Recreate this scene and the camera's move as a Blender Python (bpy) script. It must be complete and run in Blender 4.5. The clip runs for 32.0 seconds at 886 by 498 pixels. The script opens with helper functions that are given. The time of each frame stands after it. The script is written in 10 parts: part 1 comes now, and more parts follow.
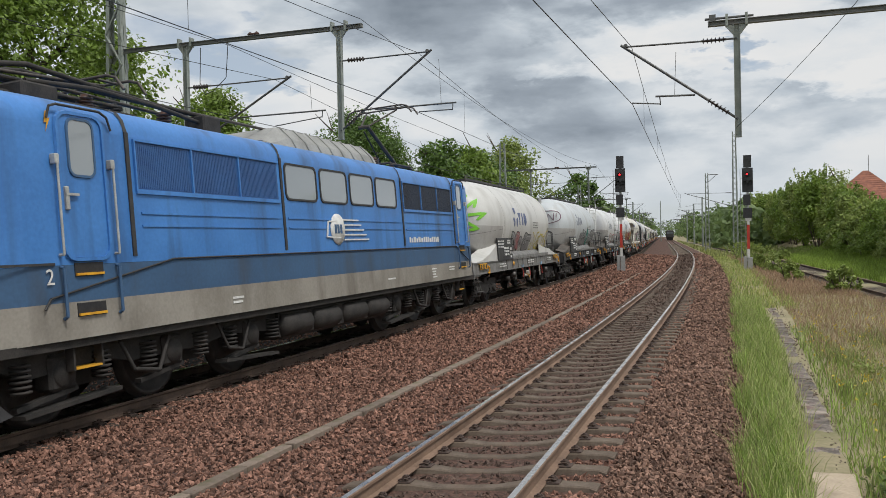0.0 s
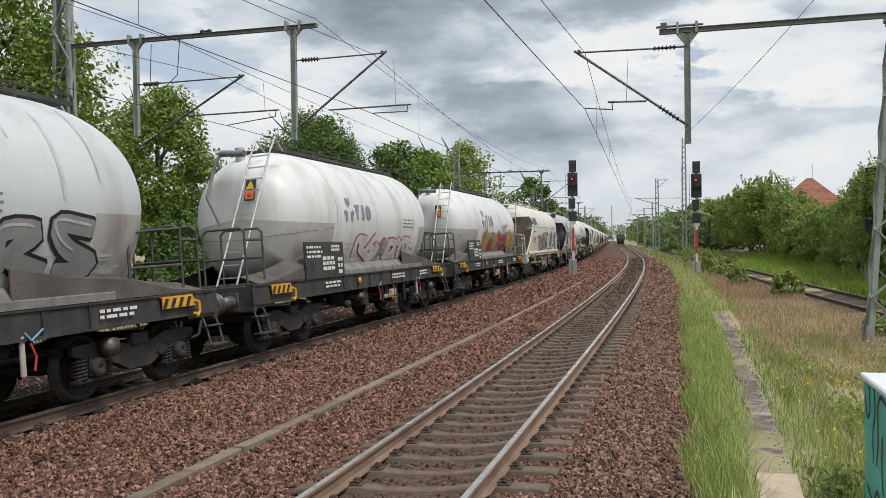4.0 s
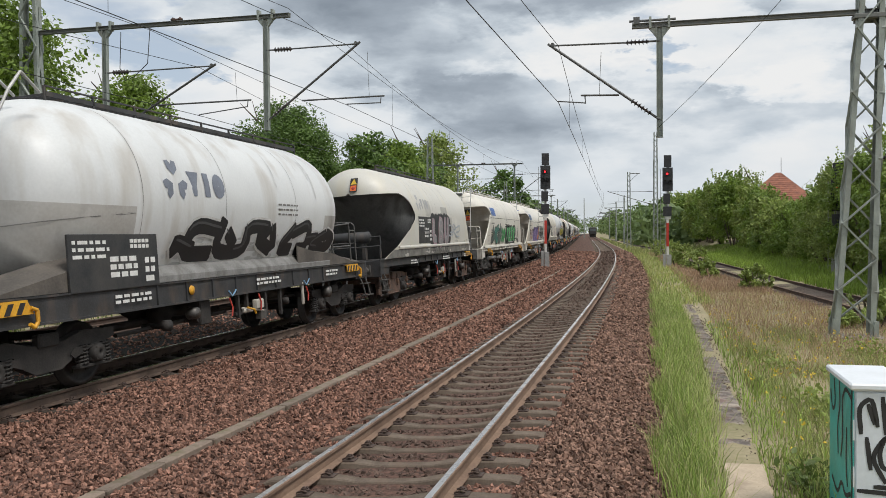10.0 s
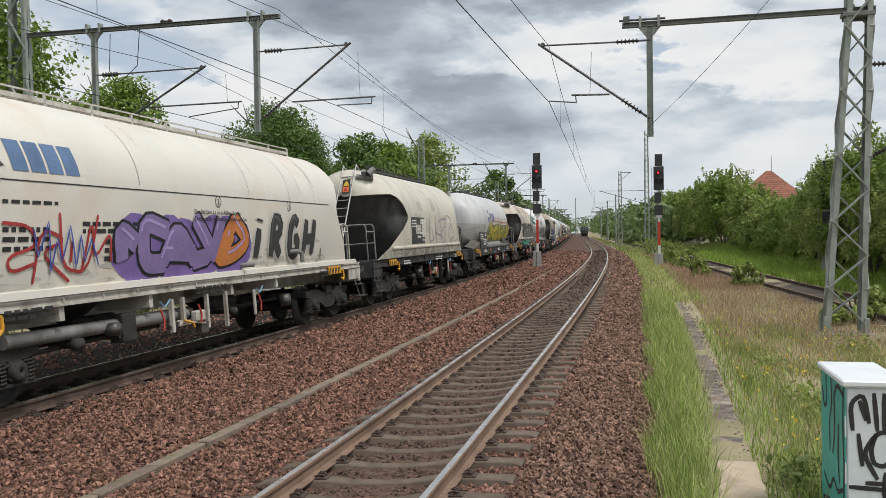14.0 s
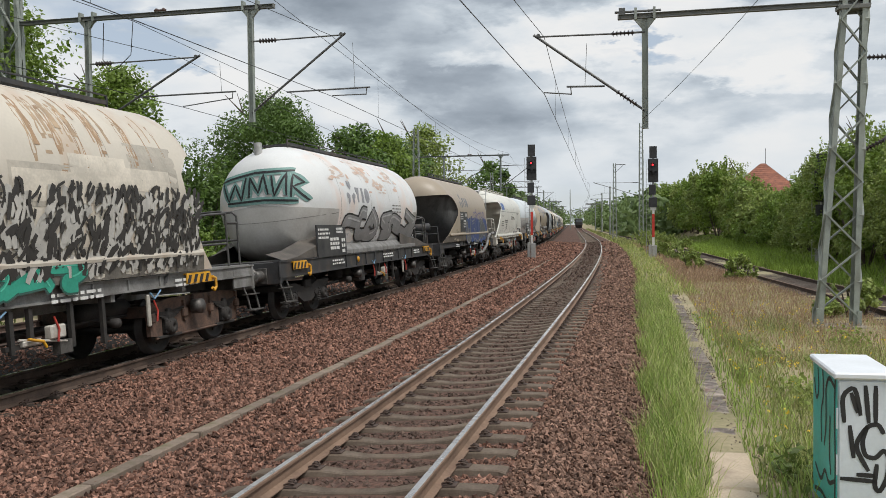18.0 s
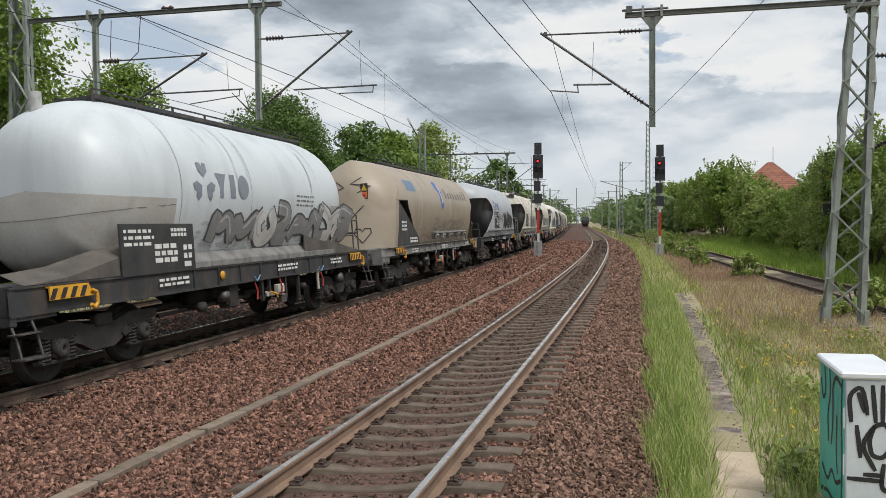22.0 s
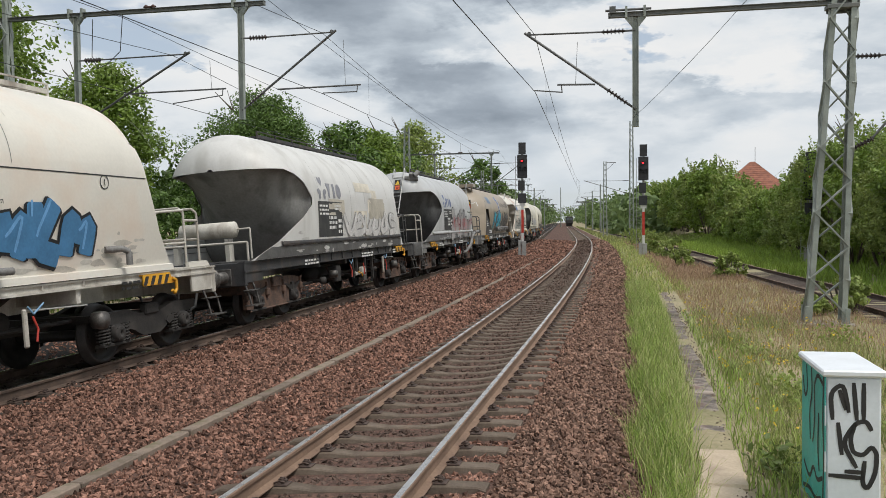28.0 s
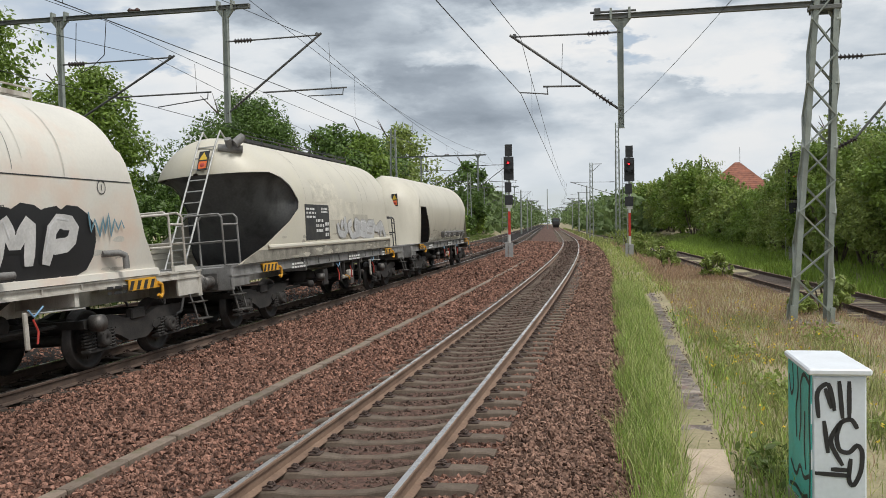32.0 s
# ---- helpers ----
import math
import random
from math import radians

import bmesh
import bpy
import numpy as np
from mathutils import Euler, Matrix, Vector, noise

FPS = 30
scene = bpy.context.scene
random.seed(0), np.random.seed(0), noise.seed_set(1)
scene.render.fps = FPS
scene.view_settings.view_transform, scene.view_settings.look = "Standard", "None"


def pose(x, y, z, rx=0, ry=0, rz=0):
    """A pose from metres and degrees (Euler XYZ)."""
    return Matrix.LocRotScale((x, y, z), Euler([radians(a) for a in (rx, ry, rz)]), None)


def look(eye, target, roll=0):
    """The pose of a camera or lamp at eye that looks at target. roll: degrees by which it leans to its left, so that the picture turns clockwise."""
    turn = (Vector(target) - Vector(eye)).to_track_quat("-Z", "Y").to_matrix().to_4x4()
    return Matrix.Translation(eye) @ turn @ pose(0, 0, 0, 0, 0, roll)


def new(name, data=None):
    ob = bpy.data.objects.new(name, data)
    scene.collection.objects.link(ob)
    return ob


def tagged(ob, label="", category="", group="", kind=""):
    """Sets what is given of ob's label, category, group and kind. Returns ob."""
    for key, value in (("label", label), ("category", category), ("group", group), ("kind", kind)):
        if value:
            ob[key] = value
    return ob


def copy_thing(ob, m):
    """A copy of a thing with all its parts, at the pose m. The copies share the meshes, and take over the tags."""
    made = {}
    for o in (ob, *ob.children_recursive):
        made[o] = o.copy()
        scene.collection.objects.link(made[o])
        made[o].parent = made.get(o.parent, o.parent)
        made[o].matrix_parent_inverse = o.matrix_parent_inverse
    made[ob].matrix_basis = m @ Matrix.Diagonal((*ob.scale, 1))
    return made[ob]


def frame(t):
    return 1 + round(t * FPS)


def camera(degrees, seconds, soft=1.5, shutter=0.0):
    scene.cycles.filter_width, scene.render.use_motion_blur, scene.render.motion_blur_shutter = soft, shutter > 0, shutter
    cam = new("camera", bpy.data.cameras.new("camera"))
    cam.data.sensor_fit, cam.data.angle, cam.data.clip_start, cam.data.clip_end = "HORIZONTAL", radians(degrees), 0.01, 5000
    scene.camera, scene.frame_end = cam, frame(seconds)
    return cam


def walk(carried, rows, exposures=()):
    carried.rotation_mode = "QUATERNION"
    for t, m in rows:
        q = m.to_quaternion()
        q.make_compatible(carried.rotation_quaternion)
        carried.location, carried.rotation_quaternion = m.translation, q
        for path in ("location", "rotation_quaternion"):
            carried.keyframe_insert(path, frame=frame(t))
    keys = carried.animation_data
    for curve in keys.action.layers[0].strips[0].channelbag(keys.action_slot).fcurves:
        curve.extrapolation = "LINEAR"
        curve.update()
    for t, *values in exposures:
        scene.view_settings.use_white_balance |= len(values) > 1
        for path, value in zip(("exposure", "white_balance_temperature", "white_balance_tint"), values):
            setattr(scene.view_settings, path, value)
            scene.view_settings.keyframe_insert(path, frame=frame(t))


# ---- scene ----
cam = camera(55.19, 32.0, soft=0.75)
EYE = Vector((0.0, 0.0, 2.203))


def aim(yaw, pitch, roll):
    """The pose of the hand-held camera: degrees to the right, up, and of lean."""
    a, b = radians(yaw), radians(pitch)
    way = Vector((math.sin(a) * math.cos(b), math.cos(a) * math.cos(b), math.sin(b)))
    return look(EYE, EYE + way, roll)


# seconds, yaw, pitch, roll
TURNS = [
    (0, -5.719, -0.636, -1.219), (0.5, -5.491, -0.534, -0.923), (1, -4.865, -0.540, -0.847), (1.5, -4.396, -0.679, -0.825),
    (2, -3.978, -0.705, -0.790), (2.5, -3.693, -0.684, -0.741), (3, -3.248, -0.619, -0.779), (3.5, -2.859, -0.533, -0.773),
    (5.5, -1.941, -0.602, -0.461), (6, -1.728, -0.528, -0.484), (6.5, -1.555, -0.503, -0.563), (7, -1.454, -0.679, -0.678),
    (7.5, -1.382, -0.884, -0.712), (8, -1.265, -1.000, -0.734), (8.5, -1.060, -1.069, -0.730), (9, -0.801, -1.122, -0.590),
    (9.5, -0.699, -1.155, -0.502), (10, -0.745, -1.099, -0.407), (10.5, -0.784, -1.041, -0.416), (11, -0.855, -0.944, -0.502),
    (11.5, -0.816, -0.886, -0.575), (12, -0.638, -0.694, -0.618), (12.5, -0.357, -0.505, -0.656), (13, -0.195, -0.623, -0.687),
    (13.5, -0.176, -0.848, -0.752), (14, -0.209, -1.079, -0.836), (14.5, -0.261, -1.268, -0.756), (16.5, -0.005, -1.546, -0.559),
    (17, 0.017, -1.538, -0.644), (17.5, 0.108, -1.597, -0.651), (18, 0.165, -1.674, -0.602), (18.5, 0.041, -1.632, -0.520),
    (19, -0.117, -1.575, -0.435), (19.5, -0.289, -1.616, -0.475), (20, -0.384, -1.800, -0.480), (20.5, -0.343, -1.843, -0.440),
    (21, -0.315, -1.762, -0.460), (21.5, -0.325, -1.807, -0.439), (22, -0.255, -1.806, -0.454), (22.5, -0.137, -1.776, -0.496),
    (23, -0.000, -1.731, -0.548), (23.5, 0.178, -1.580, -0.611), (24, 0.354, -1.519, -0.631), (24.5, 0.513, -1.547, -0.668),
    (25, 0.609, -1.547, -0.699), (25.5, 0.589, -1.537, -0.703), (27.5, 0.707, -1.747, -0.609), (28, 0.792, -1.829, -0.542),
    (28.5, 0.963, -1.832, -0.458), (29, 1.242, -1.816, -0.461), (29.5, 1.507, -1.884, -0.445), (30, 1.534, -1.956, -0.560),
    (30.5, 1.613, -1.886, -0.760), (31, 1.808, -1.704, -0.812), (31.5, 1.850, -1.695, -0.839), (32, 1.661, -1.688, -0.947)]
walk(cam, [(t, aim(*a)) for t, *a in TURNS], [(0, -0.12), (1, 0.04), (2, 0.18), (3, 0.1), (6, 0.01), (8, 0.0), (32, 0.0)])

# ---- light ----
SUN_EL, SUN_AZ = 60.0, 124.0   # the sun stands high behind thin cloud, behind the camera and to its right
# banks of cloud ahead: tangent of azimuth, of height, half sizes, brightness
CLOUD_BANKS = [(-0.06, 0.26, 0.20, 0.075, -0.38), (0.13, 0.285, 0.18, 0.055, -0.5), (0.32, 0.30, 0.16, 0.045, -0.4), (-0.22, 0.27, 0.13, 0.05, -0.2), (0.07, 0.155, 0.16, 0.05, -0.3), (-0.02, 0.185, 0.09, 0.035, -0.15),
               (0.38, 0.135, 0.17, 0.035, -0.3), (0.52, 0.20, 0.13, 0.06, -0.25), (0.20, 0.10, 0.16, 0.02, -0.12), (0.30, 0.215, 0.15, 0.06, 0.35), (0.10, 0.20, 0.12, 0.018, 0.22), (-0.35, 0.16, 0.18, 0.07, 0.25), (0.40, 0.17, 0.14, 0.02, 0.3), (-0.13, 0.145, 0.10, 0.05, 0.2)]
CLOUD_GAPS = [(-0.33, 0.215, 0.10, 0.045, -0.22), (0.22, 0.235, 0.06, 0.022, -0.25), (0.27, 0.20, 0.05, 0.015, -0.12), (0.0, 0.12, 0.5, 0.09, 0.12), (0.1, 0.25, 0.2, 0.06, 0.08)]


def build_world():
    w = bpy.data.worlds.new("sky")
    scene.world = w
    w.use_nodes = True
    nt = w.node_tree
    nt.nodes.clear()
    N = lambda k: nt.nodes.new(k)
    L = lambda a, b: nt.links.new(a, b)
    out, bg = N("ShaderNodeOutputWorld"), N("ShaderNodeBackground")
    sky = N("ShaderNodeTexSky")
    sky.sky_type, sky.sun_disc = "NISHITA", False
    sky.sun_elevation, sky.sun_rotation = radians(SUN_EL), radians(SUN_AZ)
    sky_s = N("ShaderNodeVectorMath")
    sky_s.operation = "SCALE"
    sky_s.inputs["Scale"].default_value = 0.10
    L(sky.outputs[0], sky_s.inputs[0])
    # clouds are about twice as wide as high
    tc, sep = N("ShaderNodeTexCoord"), N("ShaderNodeSeparateXYZ")
    L(tc.outputs["Generated"], sep.inputs[0])
    zz = N("ShaderNodeMath")
    zz.operation = "MAXIMUM"
    zz.inputs[1].default_value = 0.0
    L(sep.outputs[2], zz.inputs[0])
    mp = N("ShaderNodeMapping")
    mp.inputs["Location"].default_value = (3.1, 1.7, 0.0)
    mp.inputs["Scale"].default_value = (1.0, 1.0, 2.6)
    L(tc.outputs["Generated"], mp.inputs[0])

    def cloud(scale, detail, rough, dist):
        n = N("ShaderNodeTexNoise")
        n.inputs["Scale"].default_value, n.inputs["Detail"].default_value = scale, detail
        n.inputs["Roughness"].default_value, n.inputs["Distortion"].default_value = rough, dist
        L(mp.outputs[0], n.inputs["Vector"])
        return n

    def ramp(stops):
        r = N("ShaderNodeValToRGB")
        while len(r.color_ramp.elements) < len(stops):
            r.color_ramp.elements.new(0.5)
        for e, (at, c) in zip(r.color_ramp.elements, stops):
            e.position, e.color = at, (*c, 1)
        return r

    def calc(op, a, b, c=None):
        m = N("ShaderNodeMath")
        m.operation = op
        for i, v in enumerate((a, b) if c is None else (a, b, c)):
            if isinstance(v, (int, float)):
                m.inputs[i].default_value = v
            else:
                L(v, m.inputs[i])
        return m.outputs[0]
    big, puff, cover = cloud(4.2, 9.0, 0.52, 0.0), cloud(10.0, 6.0, 0.5, 0.3), cloud(2.6, 6.0, 0.55, 0.0)
    # the large cloud banks ahead: tangent of azimuth and of height, ragged by noise
    ahead = calc("MAXIMUM", sep.outputs[1], 0.03)
    tu, tv = calc("DIVIDE", sep.outputs[0], ahead), calc("DIVIDE", zz.outputs[0], ahead)
    rag1, rag2 = cloud(9.0, 6.0, 0.6, 0.0), cloud(8.1, 6.0, 0.6, 0.0)
    tu = calc("ADD", tu, calc("MULTIPLY_ADD", rag1.outputs["Fac"], 0.30, -0.15))
    tv = calc("ADD", tv, calc("MULTIPLY_ADD", rag2.outputs["Fac"], 0.14, -0.07))

    def bank(u, v, ru, rv):
        """1 in the middle of an oval bank, 0 outside it."""
        a, b = calc("MULTIPLY_ADD", tu, 1 / ru, -u / ru), calc("MULTIPLY_ADD", tv, 1 / rv, -v / rv)
        d = calc("ADD", calc("MULTIPLY", a, a), calc("MULTIPLY", b, b))
        return calc("MAXIMUM", calc("SUBTRACT", 1.0, d), 0.0)

    def banks(first, rows):
        total = first
        for u, v, ru, rv, amount in rows:
            total = calc("MULTIPLY_ADD", bank(u, v, ru, rv), amount, total)
        return total
    tone = calc("MULTIPLY_ADD", big.outputs["Fac"], 1.5, -0.07)
    tone = calc("MULTIPLY_ADD", puff.outputs["Fac"], 0.75, calc("SUBTRACT", tone, 0.375))
    tone = banks(tone, CLOUD_BANKS)
    shade = ramp([(0.0, (0.25, 0.295, 0.35)), (0.28, (0.38, 0.435, 0.50)), (0.5, (0.57, 0.635, 0.70)), (0.74, (0.79, 0.83, 0.865)), (1.0, (0.90, 0.905, 0.905))])
    L(tone, shade.inputs[0])
    holes = ramp([(0.34, (0, 0, 0)), (0.44, (1, 1, 1))])
    L(banks(cover.outputs["Fac"], CLOUD_GAPS), holes.inputs[0])
    mix = N("ShaderNodeMix")
    mix.data_type = "RGBA"
    L(holes.outputs[0], mix.inputs[0])
    hazy = N("ShaderNodeMix")
    hazy.data_type = "RGBA"
    hazy.inputs[0].default_value = 0.45
    L(sky_s.outputs[0], hazy.inputs[6])
    hazy.inputs[7].default_value = (0.80, 0.87, 0.95, 1)
    L(hazy.outputs[2], mix.inputs[6])
    L(shade.outputs[0], mix.inputs[7])
    # a paler band of far cloud over the horizon
    hz = N("ShaderNodeMapRange")
    hz.inputs[1].default_value, hz.inputs[2].default_value = 0.0, 0.12
    hz.inputs[3].default_value, hz.inputs[4].default_value = 0.7, 0.0
    L(zz.outputs[0], hz.inputs[0])
    mix2 = N("ShaderNodeMix")
    mix2.data_type = "RGBA"
    mix2.inputs[7].default_value = (0.70, 0.76, 0.81, 1)
    L(hz.outputs[0], mix2.inputs[0])
    L(mix.outputs[2], mix2.inputs[6])
    L(mix2.outputs[2], bg.inputs[0])
    bg.inputs[1].default_value = 0.94
    L(bg.outputs[0], out.inputs[0])


build_world()
sun = new("sun", bpy.data.lights.new("sun", "SUN"))
sun.data.energy, sun.data.angle, sun.data.color = 2.5, radians(16), (1.0, 0.965, 0.91)
_e, _a = radians(SUN_EL), radians(SUN_AZ)
sun.matrix_world = look((0, 0, 50), Vector((0, 0, 50)) - Vector((math.sin(_a) * math.cos(_e), math.cos(_a) * math.cos(_e), math.sin(_e))))


# ---- materials ----
def mat(name, c1, c2=None, rough=0.7, metal=0.0, scale=2.0, fine=30.0, bump=0.15, stretch=(1, 1, 1), grime=None, amount=0.0, gscale=(2.5, 2.5, 0.35), spread=0.12, per=0.0, glow=0.0, spec=0.5, coord="Object"):
    """Two tones mixed by broad and fine noise; grime adds a third tone in streaks; per varies brightness from piece to piece."""
    m = bpy.data.materials.new(name)
    m.use_nodes = True
    nt = m.node_tree
    N = lambda k: nt.nodes.new(k)
    L = lambda a, b: nt.links.new(a, b)
    b = nt.nodes["Principled BSDF"]
    c2 = c2 or tuple(min(1, v * 0.72) for v in c1)
    tc, mp = N("ShaderNodeTexCoord"), N("ShaderNodeMapping")
    mp.inputs["Scale"].default_value = stretch
    L(tc.outputs[coord], mp.inputs[0])

    def noise_at(s, d=4.0, src=None):
        n = N("ShaderNodeTexNoise")
        n.inputs["Scale"].default_value, n.inputs["Detail"].default_value = s, d
        L((src or mp).outputs[0], n.inputs["Vector"])
        return n
    n1, n2 = noise_at(scale), noise_at(fine, 3.0)
    add = N("ShaderNodeMath")
    add.operation = "MULTIPLY_ADD"
    L(n2.outputs["Fac"], add.inputs[0])
    add.inputs[1].default_value = 0.5
    L(n1.outputs["Fac"], add.inputs[2])
    mr = N("ShaderNodeMapRange")
    mr.inputs[1].default_value, mr.inputs[2].default_value = 0.75 - spread - 0.1, 0.75 + spread + 0.1
    L(add.outputs[0], mr.inputs[0])
    mix = N("ShaderNodeMix")
    mix.data_type = "RGBA"
    L(mr.outputs[0], mix.inputs[0])
    mix.inputs[6].default_value, mix.inputs[7].default_value = (*c2, 1), (*c1, 1)
    col = mix.outputs[2]
    if grime:
        mg = N("ShaderNodeMapping")
        mg.inputs["Scale"].default_value = gscale
        L(tc.outputs[coord], mg.inputs[0])
        n3 = noise_at(1.0, 5.0, mg)
        r3 = N("ShaderNodeMapRange")
        r3.inputs[1].default_value, r3.inputs[2].default_value = 0.5, 0.72
        r3.inputs[4].default_value = amount
        L(n3.outputs["Fac"], r3.inputs[0])
        mx = N("ShaderNodeMix")
        mx.data_type = "RGBA"
        L(r3.outputs[0], mx.inputs[0])
        L(col, mx.inputs[6])
        mx.inputs[7].default_value = (*grime, 1)
        col = mx.outputs[2]
    if per:
        g = N("ShaderNodeNewGeometry")
        oi = N("ShaderNodeObjectInfo")
        sm = N("ShaderNodeMath")
        L(g.outputs["Random Per Island"], sm.inputs[0])
        L(oi.outputs["Random"], sm.inputs[1])
        fr = N("ShaderNodeMath")
        fr.operation = "FRACT"
        L(sm.outputs[0], fr.inputs[0])
        mv = N("ShaderNodeMapRange")
        mv.inputs[3].default_value, mv.inputs[4].default_value = 1 - per, 1 + per
        L(fr.outputs[0], mv.inputs[0])
        hv = N("ShaderNodeHueSaturation")
        L(mv.outputs[0], hv.inputs["Value"])
        L(col, hv.inputs["Color"])
        col = hv.outputs[0]
    L(col, b.inputs["Base Color"])
    rr = N("ShaderNodeMapRange")
    rr.inputs[3].default_value, rr.inputs[4].default_value = max(0.03, rough - 0.1), min(1, rough + 0.1)
    L(n1.outputs["Fac"], rr.inputs[0])
    L(rr.outputs[0], b.inputs["Roughness"])
    b.inputs["Metallic"].default_value = metal
    b.inputs["Specular IOR Level"].default_value = spec
    if bump:
        bp = N("ShaderNodeBump")
        bp.inputs["Strength"].default_value = bump
        bp.inputs["Distance"].default_value = 0.02
        L(add.outputs[0], bp.inputs["Height"])
        L(bp.outputs[0], b.inputs["Normal"])
    if glow:
        b.inputs["Emission Color"].default_value = (*c1, 1)
        b.inputs["Emission Strength"].default_value = glow
    return m


# ---- mesh helpers ----
class Mesh:
    """Gathers vertices and faces; obj() links them as one mesh object."""

    def __init__(self):
        self.v, self.f, self.m, self.s = [], [], [], []

    def add(self, vs, fs, mi=0, smooth=False):
        o = len(self.v)
        self.v += [tuple(p) for p in vs]
        self.f += [tuple(i + o for i in f) for f in fs]
        self.m += [mi] * len(fs)
        self.s += [smooth] * len(fs)
        return self

    def box(self, x0, x1, y0, y1, z0, z1, mi=0, ch=0.0, m=None):
        """A box; ch cuts its twelve edges."""
        if not ch:
            vs = [(x, y, z) for x in (x0, x1) for y in (y0, y1) for z in (z0, z1)]
            fs = [(0, 1, 3, 2), (4, 6, 7, 5), (0, 4, 5, 1), (2, 3, 7, 6), (0, 2, 6, 4), (1, 5, 7, 3)]
        else:
            vs, fs, idx = [], [], {}
            X, Y, Z = (x0, x1), (y0, y1), (z0, z1)
            for i in (0, 1):
                for j in (0, 1):
                    for k in (0, 1):
                        sx, sy, sz = 1 - 2 * i, 1 - 2 * j, 1 - 2 * k
                        for ax in range(3):
                            idx[i, j, k, ax] = len(vs)
                            vs.append((X[i] + (ch * sx if ax != 0 else 0), Y[j] + (ch * sy if ax != 1 else 0), Z[k] + (ch * sz if ax != 2 else 0)))
            for i in (0, 1):
                fs.append(tuple(idx[i, j, k, 0] for j, k in ((0, 0), (0, 1), (1, 1), (1, 0))))
                fs.append(tuple(idx[j, i, k, 1] for j, k in ((0, 0), (0, 1), (1, 1), (1, 0))))
                fs.append(tuple(idx[j, k, i, 2] for j, k in ((0, 0), (0, 1), (1, 1), (1, 0))))
                for j in (0, 1):
                    fs.append((idx[i, j, 0, 0], idx[i, j, 1, 0], idx[i, j, 1, 1], idx[i, j, 0, 1]))
                    fs.append((idx[i, 0, j, 0], idx[i, 1, j, 0], idx[i, 1, j, 2], idx[i, 0, j, 2]))
                    fs.append((idx[0, i, j, 1], idx[1, i, j, 1], idx[1, i, j, 2], idx[0, i, j, 2]))
                    for k in (0, 1):
                        fs.append((idx[i, j, k, 0], idx[i, j, k, 1], idx[i, j, k, 2]))
        if m is not None:
            vs = [m @ Vector(p) for p in vs]
        return self.add(vs, fs, mi)

    def rod(self, p, q, r, n=8, mi=0, r2=None, cap=True):
        p, q = Vector(p), Vector(q)
        d = (q - p).normalized()
        a = d.orthogonal().normalized()
        b = d.cross(a)
        r2 = r if r2 is None else r2
        vs = []
        for c, rad in ((p, r), (q, r2)):
            vs += [c + (a * math.cos(2 * math.pi * i / n) + b * math.sin(2 * math.pi * i / n)) * rad for i in range(n)]
        self.add(vs, [(i, (i + 1) % n, n + (i + 1) % n, n + i) for i in range(n)], mi, n > 5)
        if cap:
            self.add(vs[:n], [tuple(range(n))[::-1]], mi)
            self.add(vs[n:], [tuple(range(n))], mi)
        return self

    def tube(self, pts, r, n=6, mi=0):
        for a, b in zip(pts, pts[1:]):
            self.rod(a, b, r, n, mi)
        return self

    def bar(self, p, q, w, h, mi=0):
        """A flat bar from p to q, w across and h deep."""
        p, q = Vector(p), Vector(q)
        d = (q - p).normalized()
        a = (d.cross(Vector((0, 0, 1))) if abs(d.z) < 0.95 else d.cross(Vector((0, 1, 0)))).normalized()
        b = d.cross(a)
        vs = [c + a * (w / 2 * i) + b * (h / 2 * j) for c in (p, q) for i, j in ((-1, -1), (1, -1), (1, 1), (-1, 1))]
        return self.add(vs, [(0, 1, 2, 3), (7, 6, 5, 4), (0, 4, 5, 1), (1, 5, 6, 2), (2, 6, 7, 3), (3, 7, 4, 0)], mi)

    def grid(self, rows, mi=0, smooth=True, close=False):
        """A skin over rows of equally many points."""
        n = len(rows[0])
        vs = [p for r in rows for p in r]
        fs = []
        for i in range(len(rows) - 1):
            for j in range(n if close else n - 1):
                k = (j + 1) % n
                fs.append((i * n + j, i * n + k, (i + 1) * n + k, (i + 1) * n + j))
        return self.add(vs, fs, mi, smooth)

    def prism(self, poly, y0, y1, mi=0, axis="y"):
        """A flat outline pushed out along an axis."""
        n = len(poly)
        put = {"y": lambda a, b, c: (a, c, b), "x": lambda a, b, c: (c, a, b), "z": lambda a, b, c: (a, b, c)}[axis]
        vs = [put(a, b, y0) for a, b in poly] + [put(a, b, y1) for a, b in poly]
        fs = [tuple(range(n)), tuple(range(2 * n - 1, n - 1, -1))] + [(i, n + i, n + (i + 1) % n, (i + 1) % n) for i in range(n)]
        return self.add(vs, fs, mi)

    def lathe(self, prof, c, axis="y", n=20, mi=0, smooth=True):
        """prof: (along, radius) about the axis through c."""
        rows = []
        for a, r in prof:
            row = []
            for i in range(n):
                u, w = r * math.cos(2 * math.pi * i / n), r * math.sin(2 * math.pi * i / n)
                p = {"y": (u, a, w), "x": (a, u, w), "z": (u, w, a)}[axis]
                row.append(Vector(c) + Vector(p))
            rows.append(row)
        return self.grid(rows, mi, smooth, True)

    def data(self, name, mats):
        me = bpy.data.meshes.new(name)
        me.from_pydata(self.v, [], self.f)
        for m in mats if isinstance(mats, (list, tuple)) else [mats]:
            me.materials.append(m)
        me.polygons.foreach_set("material_index", self.m)
        me.polygons.foreach_set("use_smooth", self.s)
        bm = bmesh.new()
        bm.from_mesh(me)
        bmesh.ops.recalc_face_normals(bm, faces=bm.faces)
        bm.to_mesh(me)
        bm.free()
        return me

